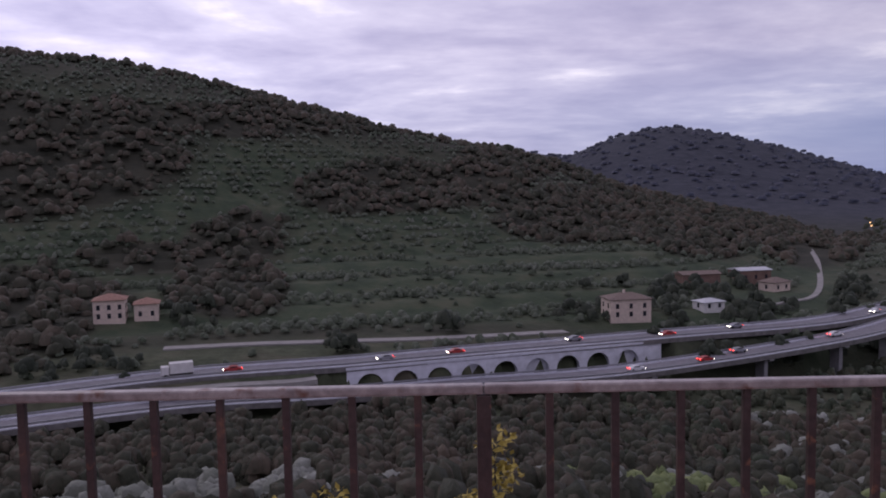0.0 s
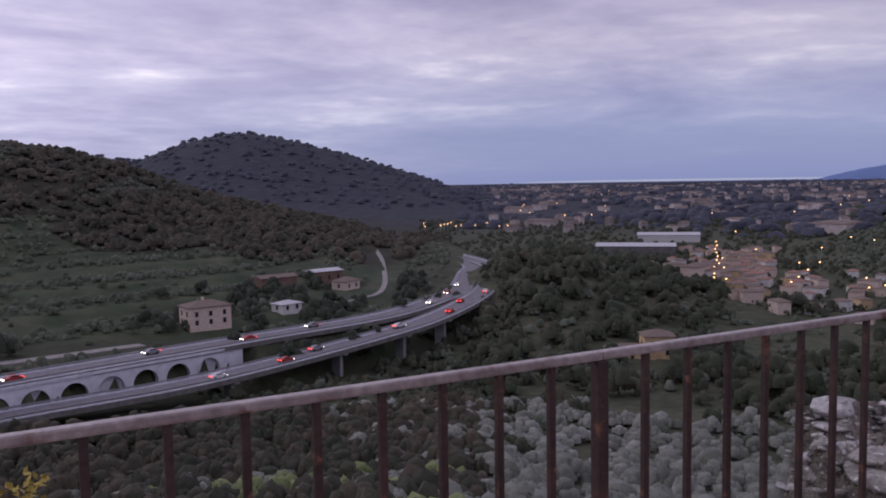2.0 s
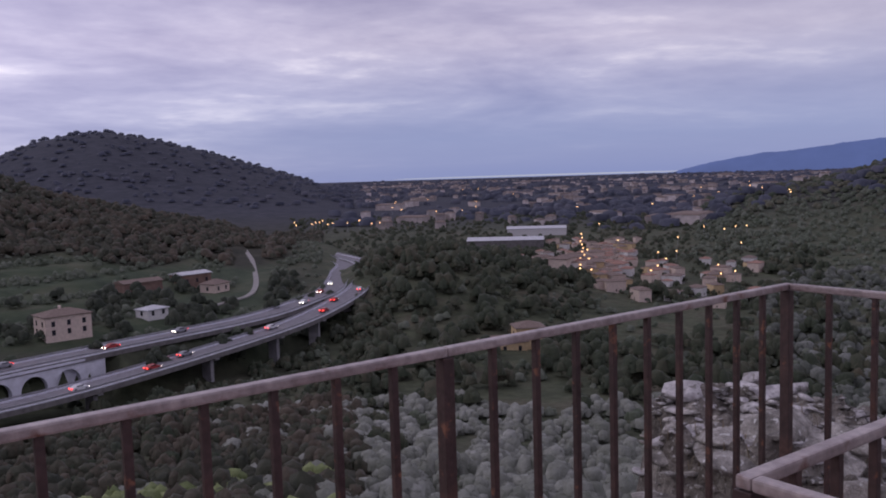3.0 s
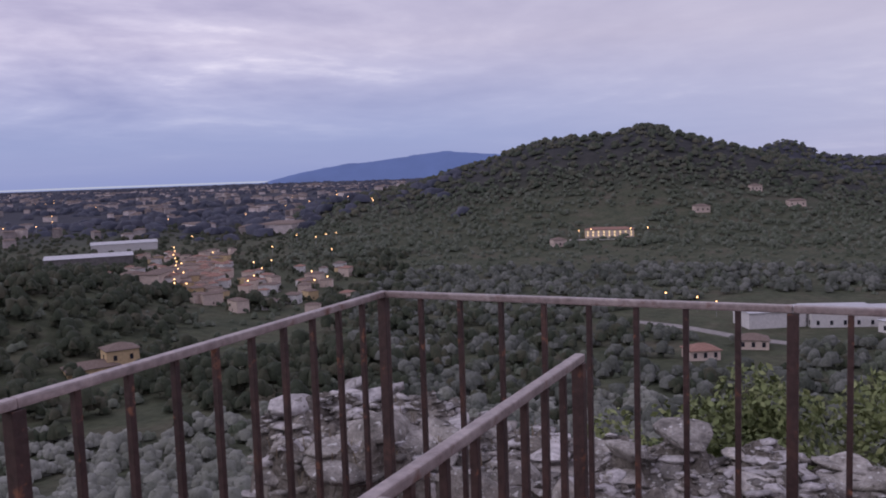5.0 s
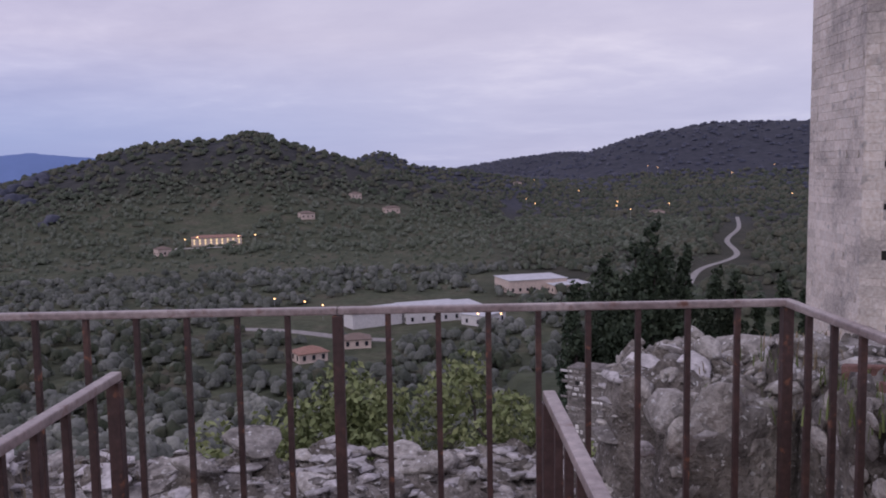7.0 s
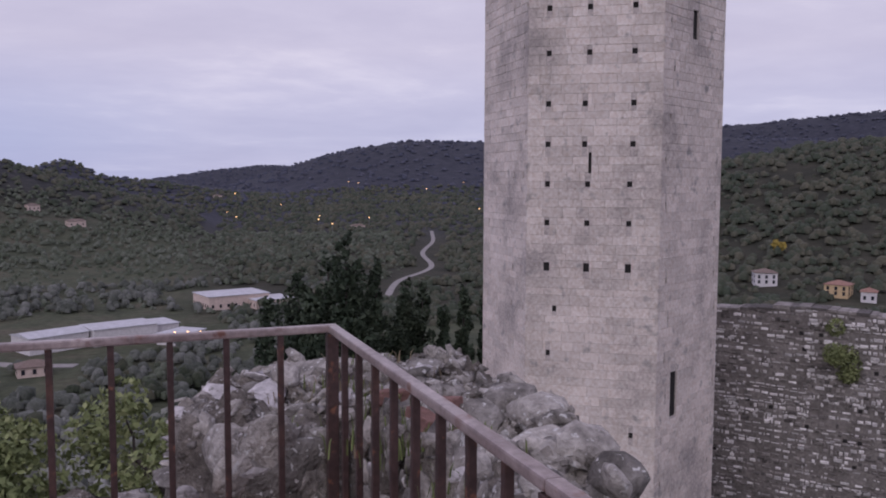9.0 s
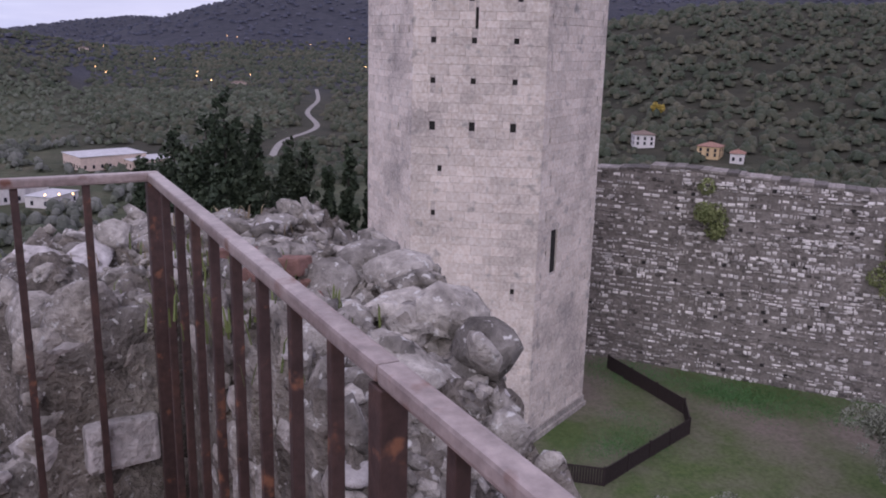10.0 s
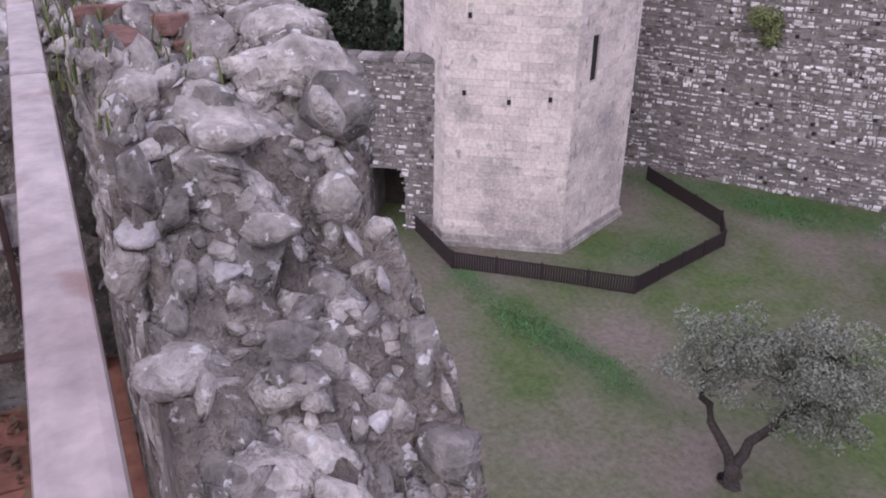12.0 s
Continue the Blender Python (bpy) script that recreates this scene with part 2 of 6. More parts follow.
def box_mesh(name, x0, x1, y0, y1, z0, z1, mat, bevel=0.0):
    bm = bmesh.new()
    box(bm, x0, x1, y0, y1, z0, z1, bevel)
    return finish(bm, name, mat)


def polar(az, r, z=0.0):
    return Vector((r * math.sin(radians(az)), r * math.cos(radians(az)), z))


def smooth01(a, b, v):
    t = np.clip((v - a) / (b - a), 0, 1)
    return t * t * (3 - 2 * t)


def lattice(x, y, seed):
    """Smooth value noise, -1..1, for arrays."""
    xi, yi = np.floor(x).astype(np.int64), np.floor(y).astype(np.int64)
    xf, yf = x - xi, y - yi

    def h(i, j):
        n = (i * 374761393 + j * 668265263 + seed * 974711) & 0x7FFFFFFF
        n = ((n ^ (n >> 13)) * 1274126177) & 0x7FFFFFFF
        return ((n ^ (n >> 16)) & 0xFFFF) / 32767.5 - 1

    u, v = xf * xf * (3 - 2 * xf), yf * yf * (3 - 2 * yf)
    return (h(xi, yi) * (1 - u) + h(xi + 1, yi) * u) * (1 - v) + (h(xi, yi + 1) * (1 - u) + h(xi + 1, yi + 1) * u) * v


def fractal(x, y, seed, octaves=4):
    s, a = 0, 1.0
    for k in range(octaves):
        s = s + a * lattice(x * 2 ** k, y * 2 ** k, seed + k)
        a *= 0.5
    return s


# ---- the land ----
YARD = -13.2
EYE_Z = 1.47
# ridges: distance, depth of the near and the far slope (metres), height of the woods, and the crest as azimuth and elevation
RIDGES = [
    (640, 230, 400, 4.0, [(-60, 8.6), (-27, 8.15), (-20.5, 7.8), (-17, 7.15), (-10, 5.5), (-2.7, 3.8), (4.9, 2.2), (7.9, 1.2), (12.3, -0.6), (17, -1.8), (22.8, -3.3), (27, -5.5), (31, -9)]),
    (1900, 560, 600, 6.0, [(-6, 1.5), (0, 2.5), (3, 2.5), (8.7, 1.6), (11.7, 2.75), (14.3, 3.2), (15.7, 3.3), (18.2, 2.95), (21, 2.2), (23.9, 1.35), (26.1, 0.72), (28.3, 0.0), (31.3, -1.35), (33.6, -1.85), (37, -2.6)]),
    (1000, 230, 300, 5.0, [(48, -5), (53.5, -2.7), (57.4, -1.4), (62.4, -0.75), (64.7, 0.05), (69.6, 1.45), (71.5, 1.9), (76.1, 2.1), (77.9, 2.6), (79.2, 2.35), (80.6, 1.8), (83.2, 1.2), (85.1, 0.6), (88, -0.2), (93, -1.7), (100, -4.5)]),
    (1500, 200, 260, 5.0, [(82, 0.4), (85.1, 0.9), (86.3, 1.38), (87.4, 1.15), (88.6, 0.45), (92, 0.1), (96, -0.5), (102, -1.2), (107, -2.4), (112, -3.5)]),
    (3700, 500, 500, 6.0, [(88, -0.3), (92.3, 0.15), (95.8, 0.75), (98.4, 1.05), (100.2, 1.0), (104, 0.4)]),
    (2300, 620, 500, 6.0, [(96, -0.5), (99.6, 0.75), (101.6, 1.4), (103.3, 1.9), (105.6, 2.4), (108, 2.7), (114, 2.7), (122, 3.0), (130, 2.9), (150, 2.0)]),
    (2900, 500, 500, 6.0, [(116, 2.4), (124, 3.2), (129, 3.6), (135.3, 4.1), (139.5, 4.4), (142.8, 4.1), (165, 3.5)]),
    (760, 270, 300, 5.0, [(118, -2.5), (124, 0.2), (129, 1.6), (134.3, 2.5), (137, 2.9), (142.8, 2.8), (170, 2.5), (190, -4)]),
]
# the two carriageways: azimuth and distance of their middle
WAY_A = [(-32, 200), (-18.2, 203), (-7, 205), (1.6, 214), (14.6, 239), (24.2, 271), (28, 305), (29.6, 334), (30.2, 388), (30.4, 430), (28, 480)]
WAY_B = [(-32, 186), (-18, 190), (-7, 195), (1.6, 203), (12.3, 215), (23, 247), (28, 272), (31.1, 318), (31.9, 370), (31.6, 425), (29.5, 480)]
WAY_Z = -42.5


TERRACE_STEP = 3.2


def terraced(az, r):
    return smooth01(-40, -30, az) * (1 - smooth01(24, 30, az)) * smooth01(238, 262, r) * (1 - smooth01(480, 580, r))


def land(x, y, steps=True):
    x, y = np.asarray(x, float), np.asarray(y, float)
    r = np.hypot(x, y) + 1e-6
    az = np.degrees(np.arctan2(x, y))
    z = -10 - 0.30 * np.clip(r - 6, 0, None)
    floor = -56 + (r - 200) * 0.0050
    k = 9.0
    z = floor + k * np.log1p(np.exp((z - floor) / k))
    up = 0
    for r0, near, far, wood, crest in RIDGES:
        top = EYE_Z + r0 * np.tan(np.radians(np.interp(az % 360 - 360 * (az % 360 > 220), [p[0] for p in crest], [p[1] for p in crest], left=-90 if crest[0][0] > -50 else None, right=-90))) - wood
        rise = np.clip(top - (-56 + (r0 - 200) * 0.005), 0, None)
        up = up + (rise * np.exp(-((r - r0) / np.where(r < r0, near, far)) ** 2)) ** 5
    up = up ** 0.2
    d = az - 36
    knoll = 22 * np.exp(-(d / np.where(d < 0, 8, 9)) ** 2) * np.exp(-((r - 370) / np.where(r < 370, 90, 110)) ** 2)
    z = z + up + knoll
    bumpy = np.clip((r - 60) / 300, 0, 1) * np.clip((z - floor) / 30, 0.05, 1)
    z = z + bumpy * (3.0 * fractal(x / 160, y / 160, 3) + 0.9 * fractal(x / 22, y / 22, 9, 3))
    inside = smooth01(0.0, 6.0, 1.0 * (x * 0.95 - 2)) * smooth01(-1.5, -6.0, y) * (1 - smooth01(60, 80, r))
    z = z * (1 - inside) + YARD * inside
    # the bench above the road
    ra = np.interp(az, [p[0] for p in WAY_A[:9]], [p[1] for p in WAY_A[:9]])
    shelf = WAY_Z - 0.9 + np.clip(r - ra - 12, 0, None) * 0.085 * (1 - 0.7 * smooth01(14, 28, az)) - np.clip(r - 520, 0, None) * 0.2
    on = smooth01(-60, -45, az) * (1 - smooth01(29, 33, az)) * np.where(az < -8, smooth01(ra - 14, ra - 6, r), np.where(az < 15.5, smooth01(ra - 5.2, ra - 4.8, r), smooth01(ra - 24, ra - 5, r))) * (r < 900)
    z = np.where(on > 0, np.maximum(z, shelf * on + (z - 1) * (1 - on)), z)
    # terraces on the slope across the road
    if steps:
        terr = terraced(az, r)
        step = TERRACE_STEP
        q = np.floor(z / step) * step + step * smooth01(0.62, 1.0, z / step - np.floor(z / step))
        z = z * (1 - 0.8 * terr) + q * 0.8 * terr
    return z


# woods on the slope across the road: azimuth, elevation and half widths, in degrees from the terrace
COPSES = [(-25, 1.4, 10, 4.2), (-14, -3.9, 4.4, 2.2), (-1.5, -0.2, 7.5, 1.7), (11.5, -2.3, 7.0, 2.0), (17.5, -4.0, 4.5, 1.3), (-14, -7.2, 3.4, 1.9), (-8, 4.3, 9, 1.5), (-27, -8, 6, 3.0), (24, -4.6, 3, 1.1), (-19, -4.4, 4, 1.2), (5, 1.0, 5, 1.0)]


def copse(az, el, wob):
    """Above 0 inside the woods on the slope."""
    best = np.full(np.shape(az), -9.0)
    for a, e, da, de in COPSES:
        best = np.maximum(best, 1 - np.hypot((az - a) / da, (el - e) / de) + 0.3 * wob)
    return best


def build_land():
    rs = np.concatenate([[0.05], np.linspace(3, 60, 40), np.linspace(63, 200, 70), np.linspace(201, 700, 220), np.geomspace(704, 4900, 140)])
    azs = np.concatenate([np.arange(-50, 160, 0.7), np.arange(160, 310, 3.0)])
    A, Rr = np.meshgrid(np.radians(azs), rs)
    X, Y = Rr * np.sin(A), Rr * np.cos(A)
    Z = land(X, Y)
    n, m = len(rs), len(azs)
    V = np.stack([X, Y, Z], -1).reshape(-1, 3)
    i, j = np.meshgrid(np.arange(n - 1), np.arange(m), indexing="ij")
    j2 = (j + 1) % m
    F = np.stack([i * m + j, (i + 1) * m + j, (i + 1) * m + j2, i * m + j2], -1).reshape(-1, 4)
    F = F[:, ::-1]
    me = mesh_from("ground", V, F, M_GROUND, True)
    # where grass grows between the trees
    grass = terraced(np.degrees(A), Rr) * (1 - smooth01(-0.2, 0.15, copse(np.degrees(A), np.degrees(np.arctan2(Z - EYE_Z, Rr)), fractal(X / 60, Y / 60, 51, 3))))
    az = np.degrees(A)
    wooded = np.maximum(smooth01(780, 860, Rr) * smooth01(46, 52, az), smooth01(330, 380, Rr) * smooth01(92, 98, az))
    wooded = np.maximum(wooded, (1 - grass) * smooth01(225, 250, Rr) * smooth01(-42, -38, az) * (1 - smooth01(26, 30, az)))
    # distant weights the painted haze tint, growing with distance from the terrace
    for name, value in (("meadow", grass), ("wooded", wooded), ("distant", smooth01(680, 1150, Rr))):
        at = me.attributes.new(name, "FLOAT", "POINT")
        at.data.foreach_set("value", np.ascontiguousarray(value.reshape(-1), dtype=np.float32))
    return tagged(new("ground", me), "green and brown hillsides with terraces and a wide plain", "ground", kind="structure")


build_land()


# ---- placing things on the land ----
def on_land(az, el, r0=60, r1=3500):
    """Where a line of sight from the terrace meets the land."""
    r = np.geomspace(r0, r1, 1500)
    x, y = r * math.sin(radians(az)), r * math.cos(radians(az))
    below = np.where(land(x, y) >= EYE_Z + r * math.tan(radians(el)))[0]
    k = below[0] if len(below) else len(r) - 1
    return Vector((x[k], y[k], float(land(x[k], y[k]))))


def spline(pts, n):
    """A smooth line through points."""
    out = []
    P = [Vector(p) for p in pts]
    for i in range(len(P) - 1):
        p0, p1, p2, p3 = P[max(i - 1, 0)], P[i], P[i + 1], P[min(i + 2, len(P) - 1)]
        for k in range(n):
            t = k / n
            out.append(0.5 * ((2 * p1) + (p2 - p0) * t + (2 * p0 - 5 * p1 + 4 * p2 - p3) * t * t + (3 * p1 - p0 - 3 * p2 + p3) * t ** 3))
    out.append(P[-1])
    return out


# tracks and roads lying on the land: name, label, lines of sight, width
TRACKS = [
    ("road_track", "pale gravel track climbing the slope", [(20.6, -8.45), (22.8, -8.0), (24.4, -7.4), (24.5, -6.0), (24.0, -4.7)], 2.2),
    ("road_side", "narrow side road above the motorway", [(-18.4, -10.5), (-12.6, -10.6), (-6.9, -10.7), (-0.7, -10.7), (4, -10.55), (8.6, -10.3)], 4.5),
    ("road_valley", "pale winding road down the far valley", [(107.0, -7.9), (107.8, -6.8), (110.0, -5.85), (109.4, -4.9), (110.1, -4.1), (110.0, -3.4)], 3.6),
    ("road_ramp", "pale concrete ramp between the two carriageways", [(-20, -13.1), (-18, -13.15), (-14, -13.2), (-10, -13.2), (-8.6, -13.0)], 6.0),
    ("road_bridge", "pale road by the workshops", [(77, -10.4), (80, -10.7), (84, -11.3), (87, -11.6)], 5.0),
]
# lines of sight to the houses, kept free of trees
HOUSE_SIGHTS = [(131.8, -6.5), (136.1, -7.0), (137.8, -7.2), (75.6, -4.75), (96.6, -8.25), (99.0, -8.35), (12.6, -8.9), (-21.5, -8.4), (-19.3, -8.4), (20.8, -6.6), (18.0, -6.6), (21.9, -7.3), (18.9, -8.3), (42.3, -12.0), (82.0, -12.0), (85.4, -12.2), (72.2, -5.3), (81.5, -3.2), (87.2, -2.9), (84.8, -1.9), (95.8, -1.2), (105.0, -3.3)]
HOUSE_SPOTS = []
for _a, _e in HOUSE_SIGHTS:
    _p = on_land(_a, _e)
    HOUSE_SPOTS += [(_p.x, _p.y, 10.0), (_p.x * 0.95, _p.y * 0.95, 8.0)]
TRACK_LINES = []
for _n, _l, _sight, _w in TRACKS:
    _line = spline([on_land(a, e) for a, e in _sight], 10)
    for _p in _line:
        _p.z = float(land(_p.x, _p.y))
    TRACK_LINES.append(_line)

# ---- the sea and the far mountain ----
def build_far():
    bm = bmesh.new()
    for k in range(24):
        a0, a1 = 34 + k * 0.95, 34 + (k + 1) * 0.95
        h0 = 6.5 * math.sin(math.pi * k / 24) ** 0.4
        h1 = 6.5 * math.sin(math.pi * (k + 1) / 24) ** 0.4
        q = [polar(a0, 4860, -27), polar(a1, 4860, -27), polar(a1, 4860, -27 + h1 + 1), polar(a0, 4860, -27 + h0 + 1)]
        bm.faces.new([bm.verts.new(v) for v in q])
    tagged(new("backdrop_sea", finish(bm, "backdrop_sea", M_SEA_GLOW)), "thin bright strip of sea below the horizon", "sea", kind="structure")
    # aerial haze is painted into the mountain sheet's blue base colour
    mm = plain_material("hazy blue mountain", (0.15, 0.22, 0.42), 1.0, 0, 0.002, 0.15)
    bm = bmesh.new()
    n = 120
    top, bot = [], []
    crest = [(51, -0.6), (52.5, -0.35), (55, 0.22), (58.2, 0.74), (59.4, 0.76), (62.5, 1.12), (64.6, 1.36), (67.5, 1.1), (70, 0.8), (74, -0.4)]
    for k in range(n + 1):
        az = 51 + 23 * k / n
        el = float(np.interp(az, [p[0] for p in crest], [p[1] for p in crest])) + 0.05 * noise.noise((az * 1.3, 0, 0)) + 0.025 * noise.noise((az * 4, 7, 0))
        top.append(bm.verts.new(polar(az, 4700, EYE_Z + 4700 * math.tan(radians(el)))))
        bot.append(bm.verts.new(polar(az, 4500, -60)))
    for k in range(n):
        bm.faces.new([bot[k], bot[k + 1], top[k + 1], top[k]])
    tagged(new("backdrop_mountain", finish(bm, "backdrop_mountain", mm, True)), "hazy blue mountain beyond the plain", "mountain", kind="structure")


build_far()


# ---- the castle tower ----
TOWER_C, SIDE = Vector((28.70, -17.42)), 4.46
APO = SIDE * math.sqrt(3) / 2
FACE_DIR = math.atan2(0.56, -0.83)  # outward direction of the face toward the viewer
M_ASHLAR = rough_material("pale ashlar", [(0.3, (0.42, 0.375, 0.355)), (0.47, (0.63, 0.56, 0.515)), (0.62, (0.72, 0.64, 0.59))], 0.42, 9.0, 0.02, 0.9, (2.2, 0.60, 0.75, (0.32, 0.30, 0.29)), "island", 0.12)
M_ASHLAR_P = rough_material("pale ashlar blocks", [(0.3, (0.42, 0.375, 0.355)), (0.47, (0.63, 0.56, 0.515)), (0.62, (0.72, 0.64, 0.59))], 0.42, 9.0, 0.02, 0.9, (2.2, 0.60, 0.75, (0.32, 0.30, 0.29)), "object", 0.12)
M_JOINT = rough_material("mortar", [(0.3, (0.44, 0.39, 0.37)), (0.7, (0.58, 0.52, 0.49))], 1.5, 12.0, 0.01, 0.95)
M_FOOTING = rough_material("weathered footing stone", [(0.3, (0.26, 0.24, 0.225)), (0.5, (0.38, 0.35, 0.325)), (0.7, (0.50, 0.46, 0.43))], 1.6, 7.0, 0.05, 0.95)
# near-black colour painted as the shade inside openings
M_HOLE_SHADE = plain_material("painted recess shade", (0.03, 0.028, 0.028), 0.95)
M_RUBBLE_DARK = rough_material("dark rubble mortar", [(0.3, (0.135, 0.122, 0.115)), (0.5, (0.21, 0.192, 0.18)), (0.7, (0.30, 0.275, 0.26))], 1.2, 8.0, 0.03, 0.95)
M_RUBBLE = rough_material("rubble stone", [(0.3, (0.15, 0.137, 0.13)), (0.5, (0.215, 0.198, 0.188)), (0.7, (0.30, 0.278, 0.265))], 2.0, 11.0, 0.02, 0.95, None, "island", 0.55)
M_PALESTONE = rough_material("pale limestone", [(0.3, (0.47, 0.45, 0.445)), (0.7, (0.74, 0.71, 0.70))], 3.0, 14.0, 0.015, 0.9, None, "island", 0.35)
TOP_Z = 15.0


def face_frame(k):
    """Origin at the foot of face k (0 faces the viewer, counted to its right), x along it to the viewer's right, y outward."""
    a = FACE_DIR + k * math.pi / 3
    out_v = Vector((math.cos(a), math.sin(a)))
    right = Vector((-out_v.y, out_v.x))
    mid = TOWER_C + out_v * APO
    m = Matrix(((right.x, out_v.x, 0, mid.x), (right.y, out_v.y, 0, mid.y), (0, 0, 1, 0), (0, 0, 0, 1)))
    return m


def tower_holes(k, rnd):
    """Openings of one face: x0, x1, z0, z1."""
    h = []
    if k == 0:
        for i, z in enumerate((-1.47, 0.05, 1.38, 2.73, 4.1, 5.8, 7.3, 9.1, 10.8, 12.5)):
            w, t = (0.10, 0.15) if i == 0 else (0.085, 0.095)
            for x in (-1.54, -0.18 - 0.12 * (i in (3, 4)), 1.22 + 0.08 * (i > 2)):
                h.append((x - w, x + w, z - t, z + t))
        for x, z in ((-1.25, -2.93), (-1.45, -4.49), (-1.58, -7.17), (0.0, -7.42), (1.43, -7.24)):
            h.append((x - 0.07, x + 0.07, z - 0.10, z + 0.10))
        h.append((-0.16, -0.06, 1.75, 2.45))
    else:
        if k == 1:
            h.append((-1.25, -0.78, -6.75, -5.15))
            h.append((-0.25, 0.15, 6.4, 7.4))
        z = -10.5
        while z < 13:
            for x in (-1.7, 0.9, 1.9):
                x += rnd.uniform(-0.25, 0.25)
                if rnd.random() < 0.75 and not (k == 1 and abs(x) < 1.35):
                    h.append((x - 0.05, x + 0.05, z - 0.08, z + 0.08))
            z += 1.45 + rnd.uniform(-0.3, 0.3)
    return h


def block_verts(x0, x1, z0, z1, d, g=0.003):
    """A dressed block standing d proud, with eased edges."""
    e = 0.009
    a = [(x0 + g, 0, z0 + g), (x1 - g, 0, z0 + g), (x1 - g, 0, z1 - g), (x0 + g, 0, z1 - g)]
    b = [(x0 + g, d - e, z0 + g), (x1 - g, d - e, z0 + g), (x1 - g, d - e, z1 - g), (x0 + g, d - e, z1 - g)]
    c = [(x0 + g + e, d, z0 + g + e), (x1 - g - e, d, z0 + g + e), (x1 - g - e, d, z1 - g - e), (x0 + g + e, d, z1 - g - e)]
    v = a + b + c
    f = [(8, 11, 10, 9)]
    for k in range(4):
        n = (k + 1) % 4
        f += [(k, 4 + k, 4 + n, n), (4 + k, 8 + k, 8 + n, 4 + n)]
    return v, f


def build_tower():
    rnd = random.Random(5)
    t = thing("tower", "tall hexagonal castle tower of pale dressed stone with putlog holes", "tower", (TOWER_C.x, TOWER_C.y, YARD))
    inv = t.matrix_basis.inverted()
    core = bmesh.new()
    ring = [[], []]
    for k in range(6):
        m = face_frame(k)
        for e, z in enumerate((YARD - 0.5, TOP_Z)):
            v = m @ Vector((SIDE / 2, 0, z))
            cv = Vector((TOWER_C.x, TOWER_C.y, z))
            ring[e].append(core.verts.new(inv @ (cv + (v - cv) * 0.985)))
    for k in range(6):
        core.faces.new([ring[0][k - 1], ring[0][k], ring[1][k], ring[1][k - 1]])
    core.faces.new(ring[1])
    bmesh.ops.recalc_face_normals(core, faces=core.faces)
    # black core close behind the faces, painted as the openings' inner shade
    part("core", finish(core, "core", M_HOLE_SHADE), t)
    # plinth: two stepped courses at the foot
    for e, (z0, z1, o) in enumerate(((YARD - 0.4, YARD + 0.30, 0.16), (YARD + 0.30, YARD + 0.55, 0.07))):
        bm = bmesh.new()
        lo, hi = [], []
        for k in range(6):
            a = FACE_DIR + k * math.pi / 3 + math.pi / 6
            v = Vector((math.cos(a), math.sin(a), 0)) * (SIDE + o * 1.155)
            lo.append(bm.verts.new(v + Vector((0, 0, z0 - YARD))))
            hi.append(bm.verts.new(v + Vector((0, 0, z1 - YARD))))
        for k in range(6):
            bm.faces.new([lo[k - 1], lo[k], hi[k], hi[k - 1]])
        bm.faces.new(hi)
        bmesh.ops.recalc_face_normals(bm, faces=bm.faces)
        part("plinth", finish(bm, "plinth", M_FOOTING), t, "rough grey stone footing")
    shared = {}
    n_single = 0
    for k in range(6):
        m = inv @ face_frame(k)
        holes = tower_holes(k, rnd)
        # mortar skin with the openings left open, in cells
        xs = sorted({-SIDE / 2, SIDE / 2, *[v for h in holes for v in h[:2]]})
        zs = sorted({YARD, TOP_Z, *[v for h in holes for v in h[2:]]})
        bm = bmesh.new()
        vv = {}

        def vert(x, z, y):
            key = (round(x, 4), round(z, 4), y)
            if key not in vv:
                vv[key] = bm.verts.new(m @ Vector((x, y, z)))
            return vv[key]

        for x0, x1 in zip(xs, xs[1:]):
            for z0, z1 in zip(zs, zs[1:]):
                cx, cz = (x0 + x1) / 2, (z0 + z1) / 2
                if any(h[0] < cx < h[1] and h[2] < cz < h[3] for h in holes):
                    continue
                if x1 - x0 > 1e-4 and z1 - z0 > 1e-4:
                    bm.faces.new([vert(x1, z0, 0), vert(x0, z0, 0), vert(x0, z1, 0), vert(x1, z1, 0)])
        for x0, x1, z0, z1 in holes:
            c = [(x0, z0), (x1, z0), (x1, z1), (x0, z1)]
            for a, b in zip(c, c[1:] + c[:1]):
                q = [m @ Vector((a[0], 0, a[1])), m @ Vector((b[0], 0, b[1])), m @ Vector((b[0], -0.35, b[1])), m @ Vector((a[0], -0.35, a[1]))]
                bm.faces.new([bm.verts.new(v) for v in q])
        bmesh.ops.recalc_face_normals(bm, faces=bm.faces)
        part("wall_face", finish(bm, "wall_face", M_JOINT), t)
        # courses of dressed blocks
        V, F = [], []
        z = YARD + 0.55
        row = 0
        while z < TOP_Z:
            ch = rnd.choice((0.24, 0.28, 0.32, 0.36)) if k in (0, 1, 5) else 0.5
            x = -SIDE / 2
            while x < SIDE / 2 - 1e-3:
                w = rnd.uniform(0.35, 0.85) if k in (0, 1, 5) else rnd.uniform(0.8, 1.2)
                x1 = min(x + w, SIDE / 2)
                if SIDE / 2 - x1 < 0.2:
                    x1 = SIDE / 2
                pieces = [(x, x1, z, z + ch)]
                for h in holes:
                    nxt = []
                    for p in pieces:
                        if p[0] < h[1] and p[1] > h[0] and p[2] < h[3] and p[3] > h[2]:
                            if h[0] - p[0] > 0.03:
                                nxt.append((p[0], h[0], p[2], p[3]))
                            if p[1] - h[1] > 0.03:
                                nxt.append((h[1], p[1], p[2], p[3]))
                        else:
                            nxt.append(p)
                    pieces = nxt
